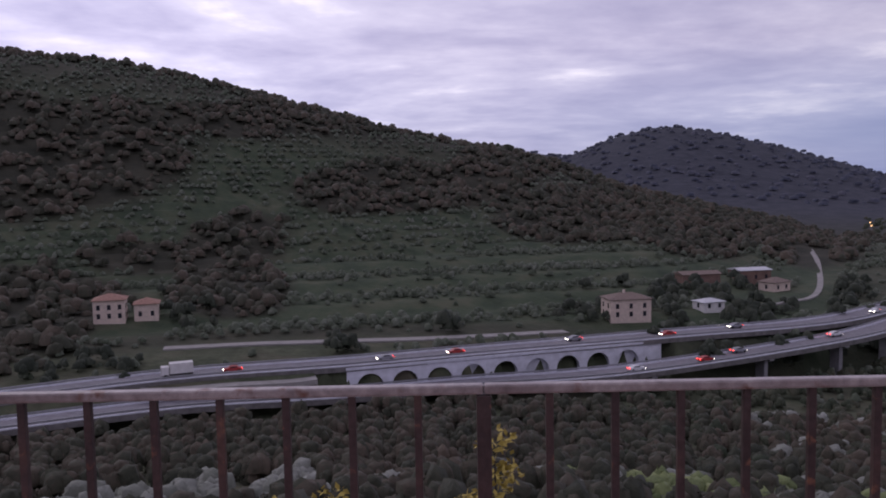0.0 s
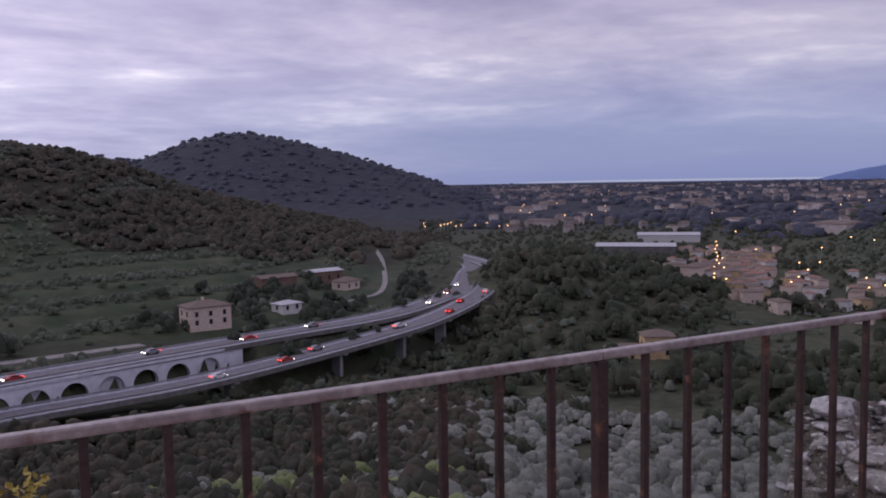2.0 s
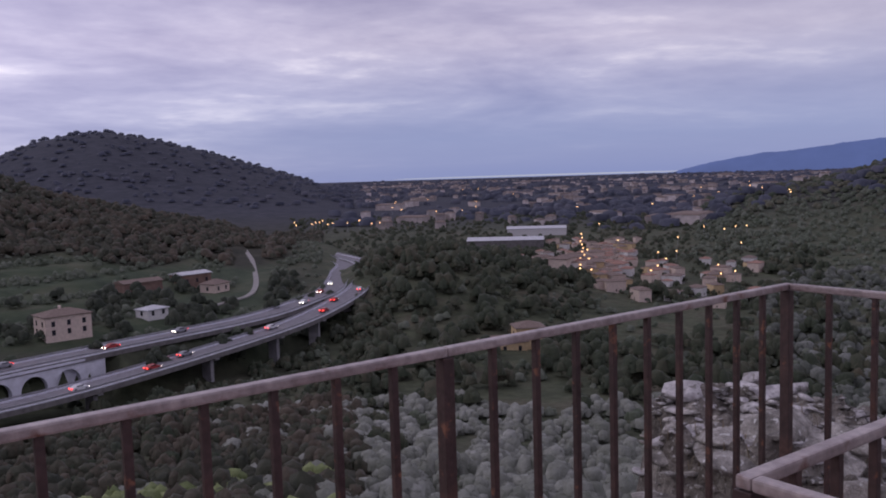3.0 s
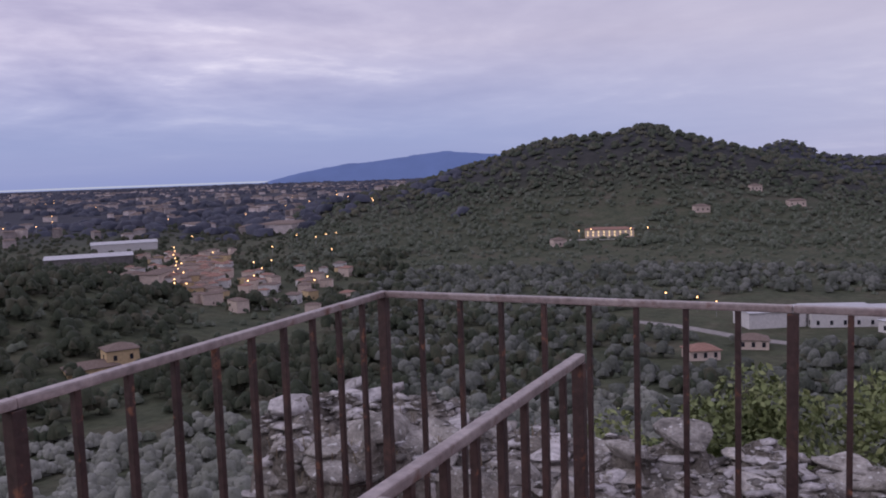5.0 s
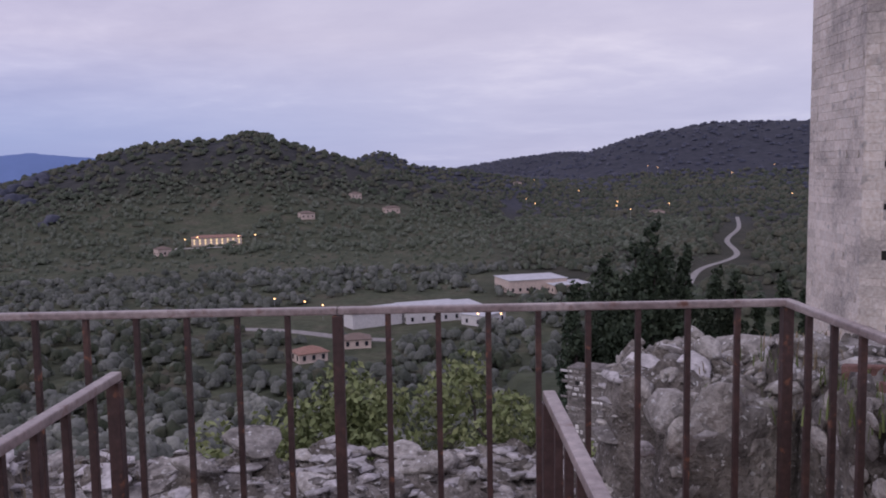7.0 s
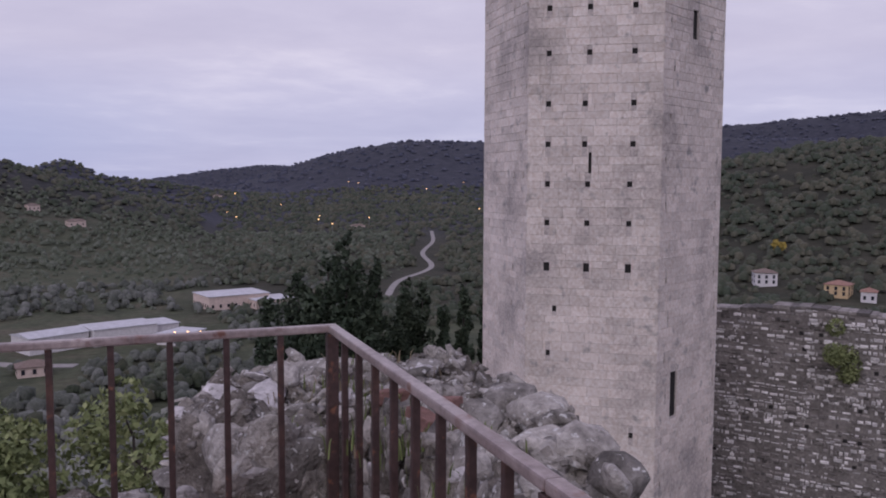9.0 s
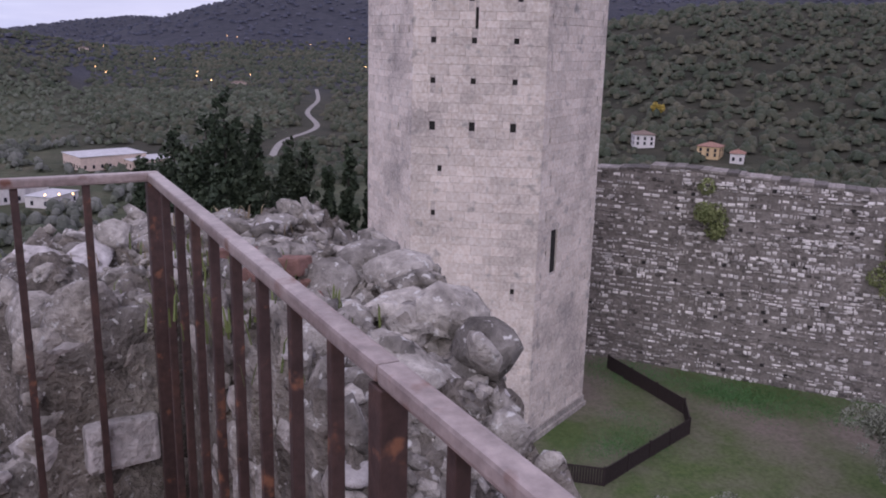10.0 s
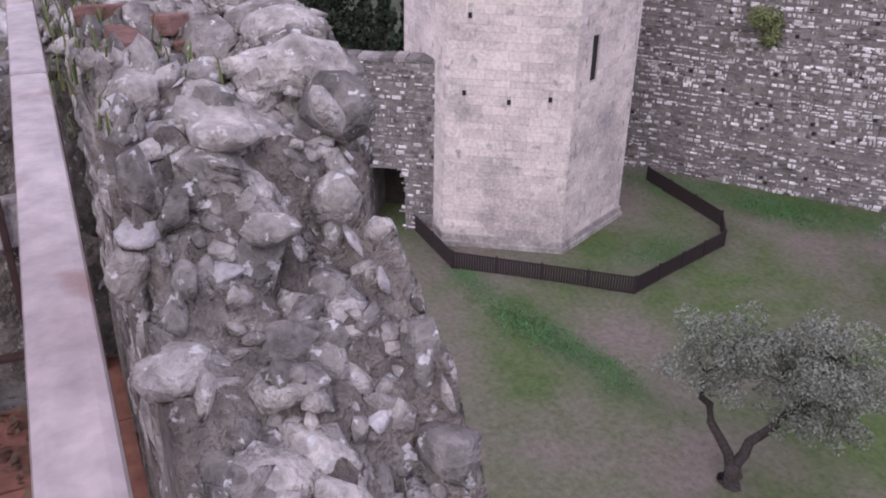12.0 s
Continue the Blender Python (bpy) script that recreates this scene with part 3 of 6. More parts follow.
                for p in pieces:
                    d = rnd.uniform(0.014, 0.022)
                    bv, bf = block_verts(*p, d)
                    if k == 0 and z < -6.0 and n_single < 300:
                        n_single += 1
                        me = mesh_from("ashlar_block", bv, bf, M_ASHLAR_P)
                        o = part("ashlar_block", me, t)
                        o.matrix_basis = m
                    else:
                        o0 = len(V)
                        V += [m @ Vector(v) for v in bv]
                        F += [tuple(o0 + i for i in f) for f in bf]
                x = x1
            z += ch
            row += 1
        o = part("ashlar_facing", mesh_from("ashlar_facing", V, F, M_ASHLAR), t)
        tagged(o, kind="stuff")


build_tower()


# ---- curtain walls ----
def rubble_wall(name, label, pts, z0, z1, thick, seed, ledge=0.0, pale=0.30, gate=-1):
    """A long wall through the points of the plan, its visible side covered with rough stones of many sizes."""
    rnd = random.Random(seed)
    t = thing(name, label, "wall", (pts[0][0], pts[0][1], z0), kind="structure")
    inv = t.matrix_basis.inverted()
    bm = bmesh.new()
    for gi, ((ax, ay, at), (bx, by, bt)) in enumerate(zip(pts, pts[1:])):
        zlow = z0 + 2.6 if gi == gate else z0 - 1
        d = Vector((bx - ax, by - ay)).normalized()
        nrm = Vector((d.y, -d.x)) * thick
        q = [(ax, ay, zlow), (bx, by, zlow), (bx, by, bt), (ax, ay, at), (ax + nrm.x, ay + nrm.y, zlow), (bx + nrm.x, by + nrm.y, zlow), (bx + nrm.x, by + nrm.y, bt), (ax + nrm.x, ay + nrm.y, at)]
        v = [bm.verts.new(inv @ Vector(p)) for p in q]
        for f in ((0, 1, 2, 3), (5, 4, 7, 6), (3, 2, 6, 7), (0, 3, 7, 4), (1, 5, 6, 2), (0, 4, 5, 1)):
            bm.faces.new([v[i] for i in f])
    bmesh.ops.recalc_face_normals(bm, faces=bm.faces)
    part("masonry_core", finish(bm, "masonry_core", M_RUBBLE_DARK), t)
    Vd, Fd, Vp, Fp, Vh, Fh = [], [], [], [], [], []
    for gi, ((ax, ay, at), (bx, by, bt)) in enumerate(zip(pts, pts[1:])):
        L = math.hypot(bx - ax, by - ay)
        d = Vector(((bx - ax) / L, (by - ay) / L, 0))
        nv = Vector((-d.y, d.x, 0))
        z = z0
        top = max(at, bt)
        while z < top - 0.05:
            ch = rnd.uniform(0.09, 0.24)
            s = rnd.uniform(-0.2, 0)
            while s < L:
                w = rnd.uniform(0.10, 0.22) if rnd.random() < 0.5 else rnd.uniform(0.2, 0.42)
                zt = at + (bt - at) * min(max((s + w / 2) / L, 0), 1)
                hole = rnd.random() < 0.010
                # no real opening: a flat near-black quad paints the hole's shade
                if hole and z + 0.3 < zt and gi != gate:
                    for q in ((s, z), (s + 0.17, z), (s + 0.17, z + 0.16), (s, z + 0.16)):
                        Vh.append(inv @ (Vector((ax, ay, q[1])) + d * q[0] + nv * 0.012))
                    Fh.append(tuple(range(len(Vh) - 4, len(Vh))))
                if z + ch < zt - 0.02 and not hole and not (gi == gate and z < z0 + 1.9 + 0.7 * math.sqrt(max(0, 1 - ((s + w / 2) / L * 2 - 1) ** 2))) and rnd.random() < 0.80:
                    is_pale = rnd.random() < pale * (0.45 + 0.55 * max(0, noise.noise((s * 0.23 + seed, z * 0.3, 1.0)) + 0.6))
                    pr = rnd.uniform(0.02, 0.075) + (ledge if zt - z < 0.75 and zt - z > 0.5 and ledge else 0)
                    g = rnd.uniform(0.012, 0.03)
                    V, F = (Vp, Fp) if is_pale else (Vd, Fd)
                    o = len(V)
                    sx0, sx1 = s + g, s + w - g
                    z += rnd.uniform(-0.035, 0.035)
                    for q, (u, h) in enumerate(((sx0, z + g), (sx1, z + g), (sx1, z + ch - g), (sx0, z + ch - g))):
                        V.append(inv @ (Vector((ax, ay, h)) + d * u - nv * 0.02))
                    j = 0.34 * min(w, ch)
                    for q, (u, h) in enumerate(((sx0 + rnd.uniform(0.2, 1) * j, z + g + rnd.uniform(0.2, 1) * j), (sx1 - rnd.uniform(0.2, 1) * j, z + g + rnd.uniform(0.2, 1) * j), (sx1 - rnd.uniform(0.2, 1) * j, z + ch - g - rnd.uniform(0.2, 1) * j), (sx0 + rnd.uniform(0.2, 1) * j, z + ch - g - rnd.uniform(0.2, 1) * j))):
                        V.append(inv @ (Vector((ax, ay, h)) + d * u + nv * (pr + rnd.uniform(-0.01, 0.01))))
                    F.append((o + 4, o + 5, o + 6, o + 7))
                    for k in range(4):
                        n = (k + 1) % 4
                        F.append((o + k, o + n, o + 4 + n, o + 4 + k))
                s += w
            z += ch
        # coping stones along the top
        s = 0
        while s < L:
            w = rnd.uniform(0.25, 0.7)
            zt = at + (bt - at) * min(s / L, 1)
            o = len(Vd)
            hh = rnd.uniform(0.02, 0.10)
            for dz in (-0.06, hh):
                for u, y in ((s, 0.05), (min(s + w - 0.02, L), 0.05), (min(s + w - 0.02, L), -thick), (s, -thick)):
                    Vd.append(inv @ (Vector((ax, ay, zt + dz)) + d * u + nv * y))
            for f in ((0, 3, 2, 1), (4, 5, 6, 7), (0, 1, 5, 4), (1, 2, 6, 5), (2, 3, 7, 6), (3, 0, 4, 7)):
                Fd.append(tuple(o + i for i in f))
            s += w
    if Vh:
        tagged(part("putlog_shade", mesh_from("putlog_shade", Vh, Fh, M_HOLE_SHADE), t), kind="stuff")
    tagged(part("rubble_stones", mesh_from("rubble_stones", Vd, Fd, M_RUBBLE), t), kind="stuff")
    tagged(part("pale_stones", mesh_from("pale_stones", Vp, Fp, M_PALESTONE), t), kind="stuff")
    return t


rubble_wall("wall_south", "high grey rubble curtain wall with scattered white stones and coping", [(17.0, -36.0, -4.3), (22.0, -31.7, -4.2), (27.9, -27.3, -3.8), (30.2, -25.5, -4.1), (33.5, -22.6, -4.2)], YARD, -4.0, 1.2, 11, 0.06, 0.62)
rubble_wall("wall_gate", "grey rubble wall beside the tower with a dark arched gateway", [(27.2, -14.2, -6.3), (28.5, -12.6, -6.4), (29.3, -11.45, -6.4), (33.6, -5.2, -6.6)], YARD, -6.4, 1.0, 12, 0.0, 0.45, gate=1)


def gate_passage():
    """The vaulted passage behind the gateway: two side walls, a roof and a shut timber gate."""
    a, b = Vector((28.5, -12.6, YARD)), Vector((29.3, -11.45, YARD))
    L = (b - a).length
    t = thing("gate_passage", "dark stone passage with a shut timber gate behind the arch", "gateway", (a.x, a.y, YARD), math.degrees(math.atan2(b.y - a.y, b.x - a.x)), kind="structure")
    for y0, y1 in ((-0.3, -0.02), (L + 0.02, L + 0.3)):
        part("side_wall", box_mesh("side_wall", y0, y1, -3.0, -1.0, -0.2, 3.0, M_RUBBLE_DARK), t)
    part("roof_slab", box_mesh("roof_slab", -0.3, L + 0.3, -3.0, -1.0, 2.7, 3.0, M_RUBBLE_DARK), t)
    for k in range(6):
        part("gate_board", box_mesh("gate_board", k * L / 6 + 0.006, (k + 1) * L / 6 - 0.006, -2.5, -2.44, 0.0, 2.65, M_BARK), t)


gate_passage()


# ---- the viewing terrace and its railing ----
XE, YN, YS, RAIL = 2.729, 1.658, -0.862, 1.08
M_RUST = rough_material("weathered brown iron", [(0.3, (0.042, 0.025, 0.024)), (0.55, (0.066, 0.039, 0.036)), (0.75, (0.12, 0.062, 0.046))], 6.0, 60.0, 0.002, 0.55, (25.0, 0.62, 0.72, (0.22, 0.10, 0.06)), spec=0.5)
M_HANDRAIL = rough_material("worn handrail paint", [(0.3, (0.20, 0.15, 0.145)), (0.55, (0.33, 0.275, 0.265)), (0.75, (0.44, 0.375, 0.36))], 5.0, 50.0, 0.001, 0.38, (18.0, 0.60, 0.72, (0.16, 0.075, 0.055)), spec=0.6)


def bar_mesh(w, d, h):
    return box_mesh("baluster", -w / 2, w / 2, -d / 2, d / 2, 0, h, M_RUST, 0.002)


BAR = bar_mesh(0.016, 0.016, RAIL - 0.13)
POST = bar_mesh(0.030, 0.030, RAIL - 0.023)


def railing(name, label, pts, counts, top=RAIL, foot=0.0, posts_every=1):
    """A welded railing through the points of the plan; counts: spaces in each span."""
    t = thing(name, label, "railing", (pts[0][0], pts[0][1], foot), group="terrace railings")
    base = Vector((pts[0][0], pts[0][1], 0))
    for i, ((ax, ay), (bx, by), n) in enumerate(zip(pts, pts[1:], counts)):
        a, b = Vector((ax, ay, 0)) - base, Vector((bx, by, 0)) - base
        L = (b - a).length
        ang = math.degrees(math.atan2(b.y - a.y, b.x - a.x))
        ext = 0.0135
        bm = bmesh.new()
        def bends(u, v, w):
            return abs((v[0] - u[0]) * (w[1] - v[1]) - (v[1] - u[1]) * (w[0] - v[0])) > 1e-3

        e0 = -ext if i == 0 else (ext + 0.0005 if bends(pts[i - 1], pts[i], pts[i + 1]) else 0.0005)
        e1 = ext if i + 2 >= len(pts) or bends(pts[i], pts[i + 1], pts[i + 2]) else -0.0005
        box(bm, e0, L + e1, -0.0135, 0.0135, -0.021, 0, 0.005)
        o = part("handrail", finish(bm, "handrail", M_HANDRAIL), t)
        o.matrix_basis = pose(a.x, a.y, top - foot, 0, 0, ang)
        bm = bmesh.new()
        box(bm, 0, L, -0.012, 0.012, -0.006, 0.006, 0.001)
        o = part("bottom_rail", finish(bm, "bottom_rail", M_RUST), t)
        o.matrix_basis = pose(a.x, a.y, 0.09 - 0.0006 * i, 0, 0, ang)
        for k in range(n + 1):
            p = a + (b - a) * (k / n)
            if k in (0, n):
                if k == 0 and i > 0:
                    continue
                o = part("post", POST, t)
                o.matrix_basis = pose(p.x, p.y, 0, 0, 0, ang) @ Matrix.Diagonal((1, 1, (top - foot - 0.023) / (RAIL - 0.023), 1))
            else:
                o = part("baluster", BAR, t)
                o.matrix_basis = pose(p.x, p.y, 0.09, 0, 0, ang) @ Matrix.Diagonal((1, 1, (top - foot - 0.1) / (RAIL - 0.13), 1))
    return t


A = 1.384
railing("terrace_railing", "brown iron railing with a worn pale handrail round the terrace edge",
        [(XE - 3 * A, YN), (XE - 2 * A, YN), (XE - A, YN), (XE, YN), (XE, YN - 1.26), (XE, YS), (XE - 1.26, YS), (XE - 2.52, YS), (XE - 3.78, YS)], [10, 10, 10, 9, 9, 9, 9, 9])
railing("stair_railing", "lower brown iron railing round the stair opening", [(2.335, 0.875), (1.335, 0.90), (1.335, -0.10), (2.095, -0.105)], [8, 8, 6], 1.0)


def terrace():
    M_COTTO = rough_material("terracotta paving", [(0.3, (0.22, 0.10, 0.075)), (0.7, (0.36, 0.17, 0.12))], 1.5, 20.0, 0.004, 0.85, None, "object", 0.15)
    bm = bmesh.new()
    # slab with the stair opening left free
    for x0, x1, y0, y1 in ((-3, 1.38, YS - 0.06, YN + 0.06), (1.38, 2.42, 0.85, YN + 0.06), (1.38, 2.42, YS - 0.06, -0.06), (2.42, XE + 0.06, YS - 0.06, YN + 0.06)):
        box(bm, x0, x1, y0, y1, -0.35, -0.022)
    t = tagged(new("floor", finish(bm, "floor", M_RUBBLE_DARK)), "terrace slab paved with terracotta tiles", "floor", kind="structure")
    tile = box_mesh("floor_tile", 0, 0.292, 0, 0.142, 0, 0.022, M_COTTO, 0.003)
    y = YS - 0.05
    row = 0
    while y < YN - 0.1:
        x = -2.9 + 0.15 * (row % 2)
        while x < XE - 0.22:
            if not (1.38 - 0.3 < x < 2.42 and -0.06 - 0.15 < y < 0.85):
                o = part("floor_tile", tile, t)
                o.matrix_basis = pose(x, y, -0.022)
            x += 0.3
        y += 0.15
        row += 1
    bm = bmesh.new()
    box(bm, 1.0, 2.6, -0.3, 1.05, -2.6, -2.4)
    tagged(new("stair_landing", finish(bm, "stair_landing", M_RUBBLE_DARK)), "dark landing at the foot of the stair", "landing", kind="structure")


terrace()

# ---- ruined parapet round the terrace ----
M_LICHEN = rough_material("lichened stone", [(0.32, (0.12, 0.11, 0.10)), (0.48, (0.28, 0.26, 0.238)), (0.66, (0.45, 0.42, 0.388))], 9.0, 45.0, 0.02, 0.95, (42.0, 0.60, 0.65, (0.60, 0.59, 0.57)), "island", 0.4)
M_LICHEN_P = rough_material("lichened large stone", [(0.32, (0.13, 0.12, 0.11)), (0.48, (0.30, 0.278, 0.255)), (0.66, (0.47, 0.44, 0.41))], 9.0, 45.0, 0.02, 0.95, (42.0, 0.61, 0.66, (0.62, 0.61, 0.59)), "object", 0.45)
M_CHIP = rough_material("pale stone chips", [(0.3, (0.36, 0.34, 0.335)), (0.7, (0.58, 0.55, 0.55))], 9.0, 40.0, 0.012, 0.9, (26.0, 0.58, 0.66, (0.24, 0.225, 0.21)), "object", 0.2)
M_MORTAR = rough_material("weathered lime mortar", [(0.32, (0.085, 0.074, 0.064)), (0.5, (0.215, 0.192, 0.168)), (0.66, (0.35, 0.32, 0.285))], 6.0, 45.0, 0.04, 0.97, (46.0, 0.62, 0.68, (0.50, 0.48, 0.46)))
M_BRICK = rough_material("old red brick", [(0.3, (0.17, 0.095, 0.08)), (0.7, (0.27, 0.16, 0.14))], 8.0, 50.0, 0.01, 0.95)
M_DRY = leaf_material("dry grass", [(0.2, (0.16, 0.12, 0.08)), (0.8, (0.36, 0.30, 0.20))])
M_WEED = leaf_material("weeds", [(0.2, (0.07, 0.10, 0.03)), (0.8, (0.22, 0.26, 0.10))])


def blob(d, w):
    """1 inside a distance measure d < 0, falling to 0 over w."""
    return 1 - smooth01(0, w, d)


def rect_d(x, y, x0, x1, y0, y1):
    return np.maximum(np.maximum(x0 - x, x - x1), np.maximum(y0 - y, y - y1))


def oval_d(x, y, cx, cy, rx, ry):
    return (np.hypot((x - cx) / rx, (y - cy) / ry) - 1) * min(rx, ry)


def ruin_top(x, y):
    x, y = np.asarray(x, float), np.asarray(y, float)
    wob = 0.05 * fractal(x * 4, y * 4, 21, 3)
    z = np.full(x.shape, -11.0)
    zs = 0.36 + 0.50 * smooth01(0.7, 2.1, x)
    for d, top, w in (
        (rect_d(x, y, -3, 3.2, -1.21 - 0.05 * smooth01(1.3, 1.7, x) - 0.14 * smooth01(1.7, 2.4, x), YS - 0.06), zs, 0.06),
        (rect_d(x, y, XE + 0.06, 3.55, -0.95, 1.8), 0.38 + 0 * x, 0.12),
        (oval_d(x, y, 3.30, -1.08, 0.68, 0.56), 0.75 - 0.10 * np.hypot(x - 3.1, y + 1.0) ** 2, 0.26),
        (oval_d(x, y, 2.75, -1.18, 0.55, 0.2), 0.76 + 0 * x, 0.14),
        (oval_d(x, y, 3.12, 2.0, 0.42, 0.36), 0.50 + 0 * x, 0.24),
        (rect_d(x, y, 2.0, 3.0, YN + 0.06, 2.15), 0.02 + 0.24 * smooth01(1.9, 2.9, x), 0.2),
        (rect_d(x, y, -3, 1.9, YN + 0.06, 1.95), -0.10 + 0 * x, 0.15),
    ):
        m = blob(d + wob, w)
        z = np.maximum(z, -11 + (top + 11) * m ** 0.5 if w < 0.2 else np.where(m > 0, top - (1 - m) * 1.6 - (m <= 0.02) * 9, -11))
    z = z + (z > -5) * (0.055 * fractal(x * 6, y * 6, 5, 2) + 0.05 * np.abs(fractal(x * 12, y * 12, 8, 3)) - 0.02)
    inner = (x < XE + 0.045) & (y > YS - 0.05) & (y < YN + 0.045)
    return np.where(inner, np.minimum(z, -0.4), z)


def rock(rnd, jag=0.3, sub=2, lo=0.40, hi=0.78):
    """A broken stone: a rough solid cut by a few planes."""
    bm = bmesh.new()
    bmesh.ops.create_icosphere(bm, subdivisions=sub, radius=1.0)
    off = Vector((rnd.uniform(-50, 50), rnd.uniform(-50, 50), 0))
    planes = []
    for _ in range(9):
        n = Vector((rnd.gauss(0, 1), rnd.gauss(0, 1), rnd.gauss(0, 1))).normalized()
        planes.append((n, rnd.uniform(lo, hi)))
    for v in bm.verts:
        p = v.co.copy()
        for n, h in planes:
            e = p.dot(n) - h
            if e > 0:
                p -= n * e
        v.co = p * (1 + jag * 0.4 * noise.noise(p * 1.7 + off) + jag * 0.2 * noise.noise(p * 5 + off))
    V = np.array([v.co[:] for v in bm.verts])
    F = np.array([[v.index for v in f.verts] for f in bm.faces])
    bm.free()
    return V, F


def fast_mesh(name, V, F, mat, smooth=False):
    """A mesh from arrays of places and of faces with equally many corners."""
    me = bpy.data.meshes.new(name)
    k = F.shape[1]
    me.vertices.add(len(V))
    me.vertices.foreach_set("co", np.ascontiguousarray(V, dtype=np.float32).ravel())
    me.loops.add(F.size)
    me.loops.foreach_set("vertex_index", np.ascontiguousarray(F, dtype=np.int32).ravel())
    me.polygons.add(len(F))
    me.polygons.foreach_set("loop_start", np.arange(0, F.size, k, dtype=np.int32))
    if smooth:
        me.polygons.foreach_set("use_smooth", np.ones(len(F), dtype=bool))
    me.materials.append(mat)
    me.update(calc_edges=True)
    return me


LARGE_STONES = [
    (2.05, -0.96, 0.050, 0.036, 0.022, 1, 20), (1.85, -1.075, 0.055, 0.042, 0.032, 0, -10), (2.12, -1.30, 0.060, 0.052, 0.044, 0, 40),
    (1.92, -1.25, 0.054, 0.046, 0.038, 0, 0), (1.72, -1.09, 0.044, 0.030, 0.022, 0, 15), (1.75, -0.955, 0.040, 0.028, 0.014, 1, -50),
    (1.675, -1.005, 0.036, 0.017, 0.010, 1, 70), (1.735, -0.925, 0.036, 0.030, 0.028, 0, 0), (1.567, -0.94, 0.036, 0.033, 0.028, 0, 60),
    (1.497, -1.143, 0.027, 0.015, 0.010, 1, -30), (1.473, -1.175, 0.021, 0.012, 0.009, 1, 10), (2.06, -1.25, 0.062, 0.056, 0.050, 0, 80),
    (1.60, -1.07, 0.038, 0.032, 0.025, 0, 35), (2.32, -1.28, 0.075, 0.060, 0.050, 0, 10), (2.52, -1.29, 0.070, 0.056, 0.040, 0, 60),
    (3.00, 1.86, 0.130, 0.100, 0.080, 0, 20), (3.22, 2.12, 0.120, 0.070, 0.035, 1, 60), (3.02, 2.20, 0.140, 0.080, 0.050, 1, -20),
    (3.30, 1.70, 0.110, 0.060, 0.022, 1, 10), (2.98, 1.30, 0.090, 0.060, 0.040, 0, 0), (3.20, 0.95, 0.100, 0.060, 0.022, 1, 30),
    (3.10, 0.45, 0.075, 0.060, 0.045, 1, 0), (3.25, 0.10, 0.110, 0.070, 0.025, 1, 70), (3.05, -0.15, 0.090, 0.060, 0.035, 0, 45),
    (3.30, -0.35, 0.120, 0.070, 0.028, 1, -25), (3.40, -0.62, 0.120, 0.080, 0.045, 1, 15), (3.20, -0.75, 0.150, 0.090, 0.035, 1, -15),
    (2.98, -0.62, 0.100, 0.070, 0.060, 0, 0), (3.55, -1.05, 0.130, 0.090, 0.040, 0, 50), (3.10, -1.05, 0.120, 0.080, 0.035, 1, 30),
]


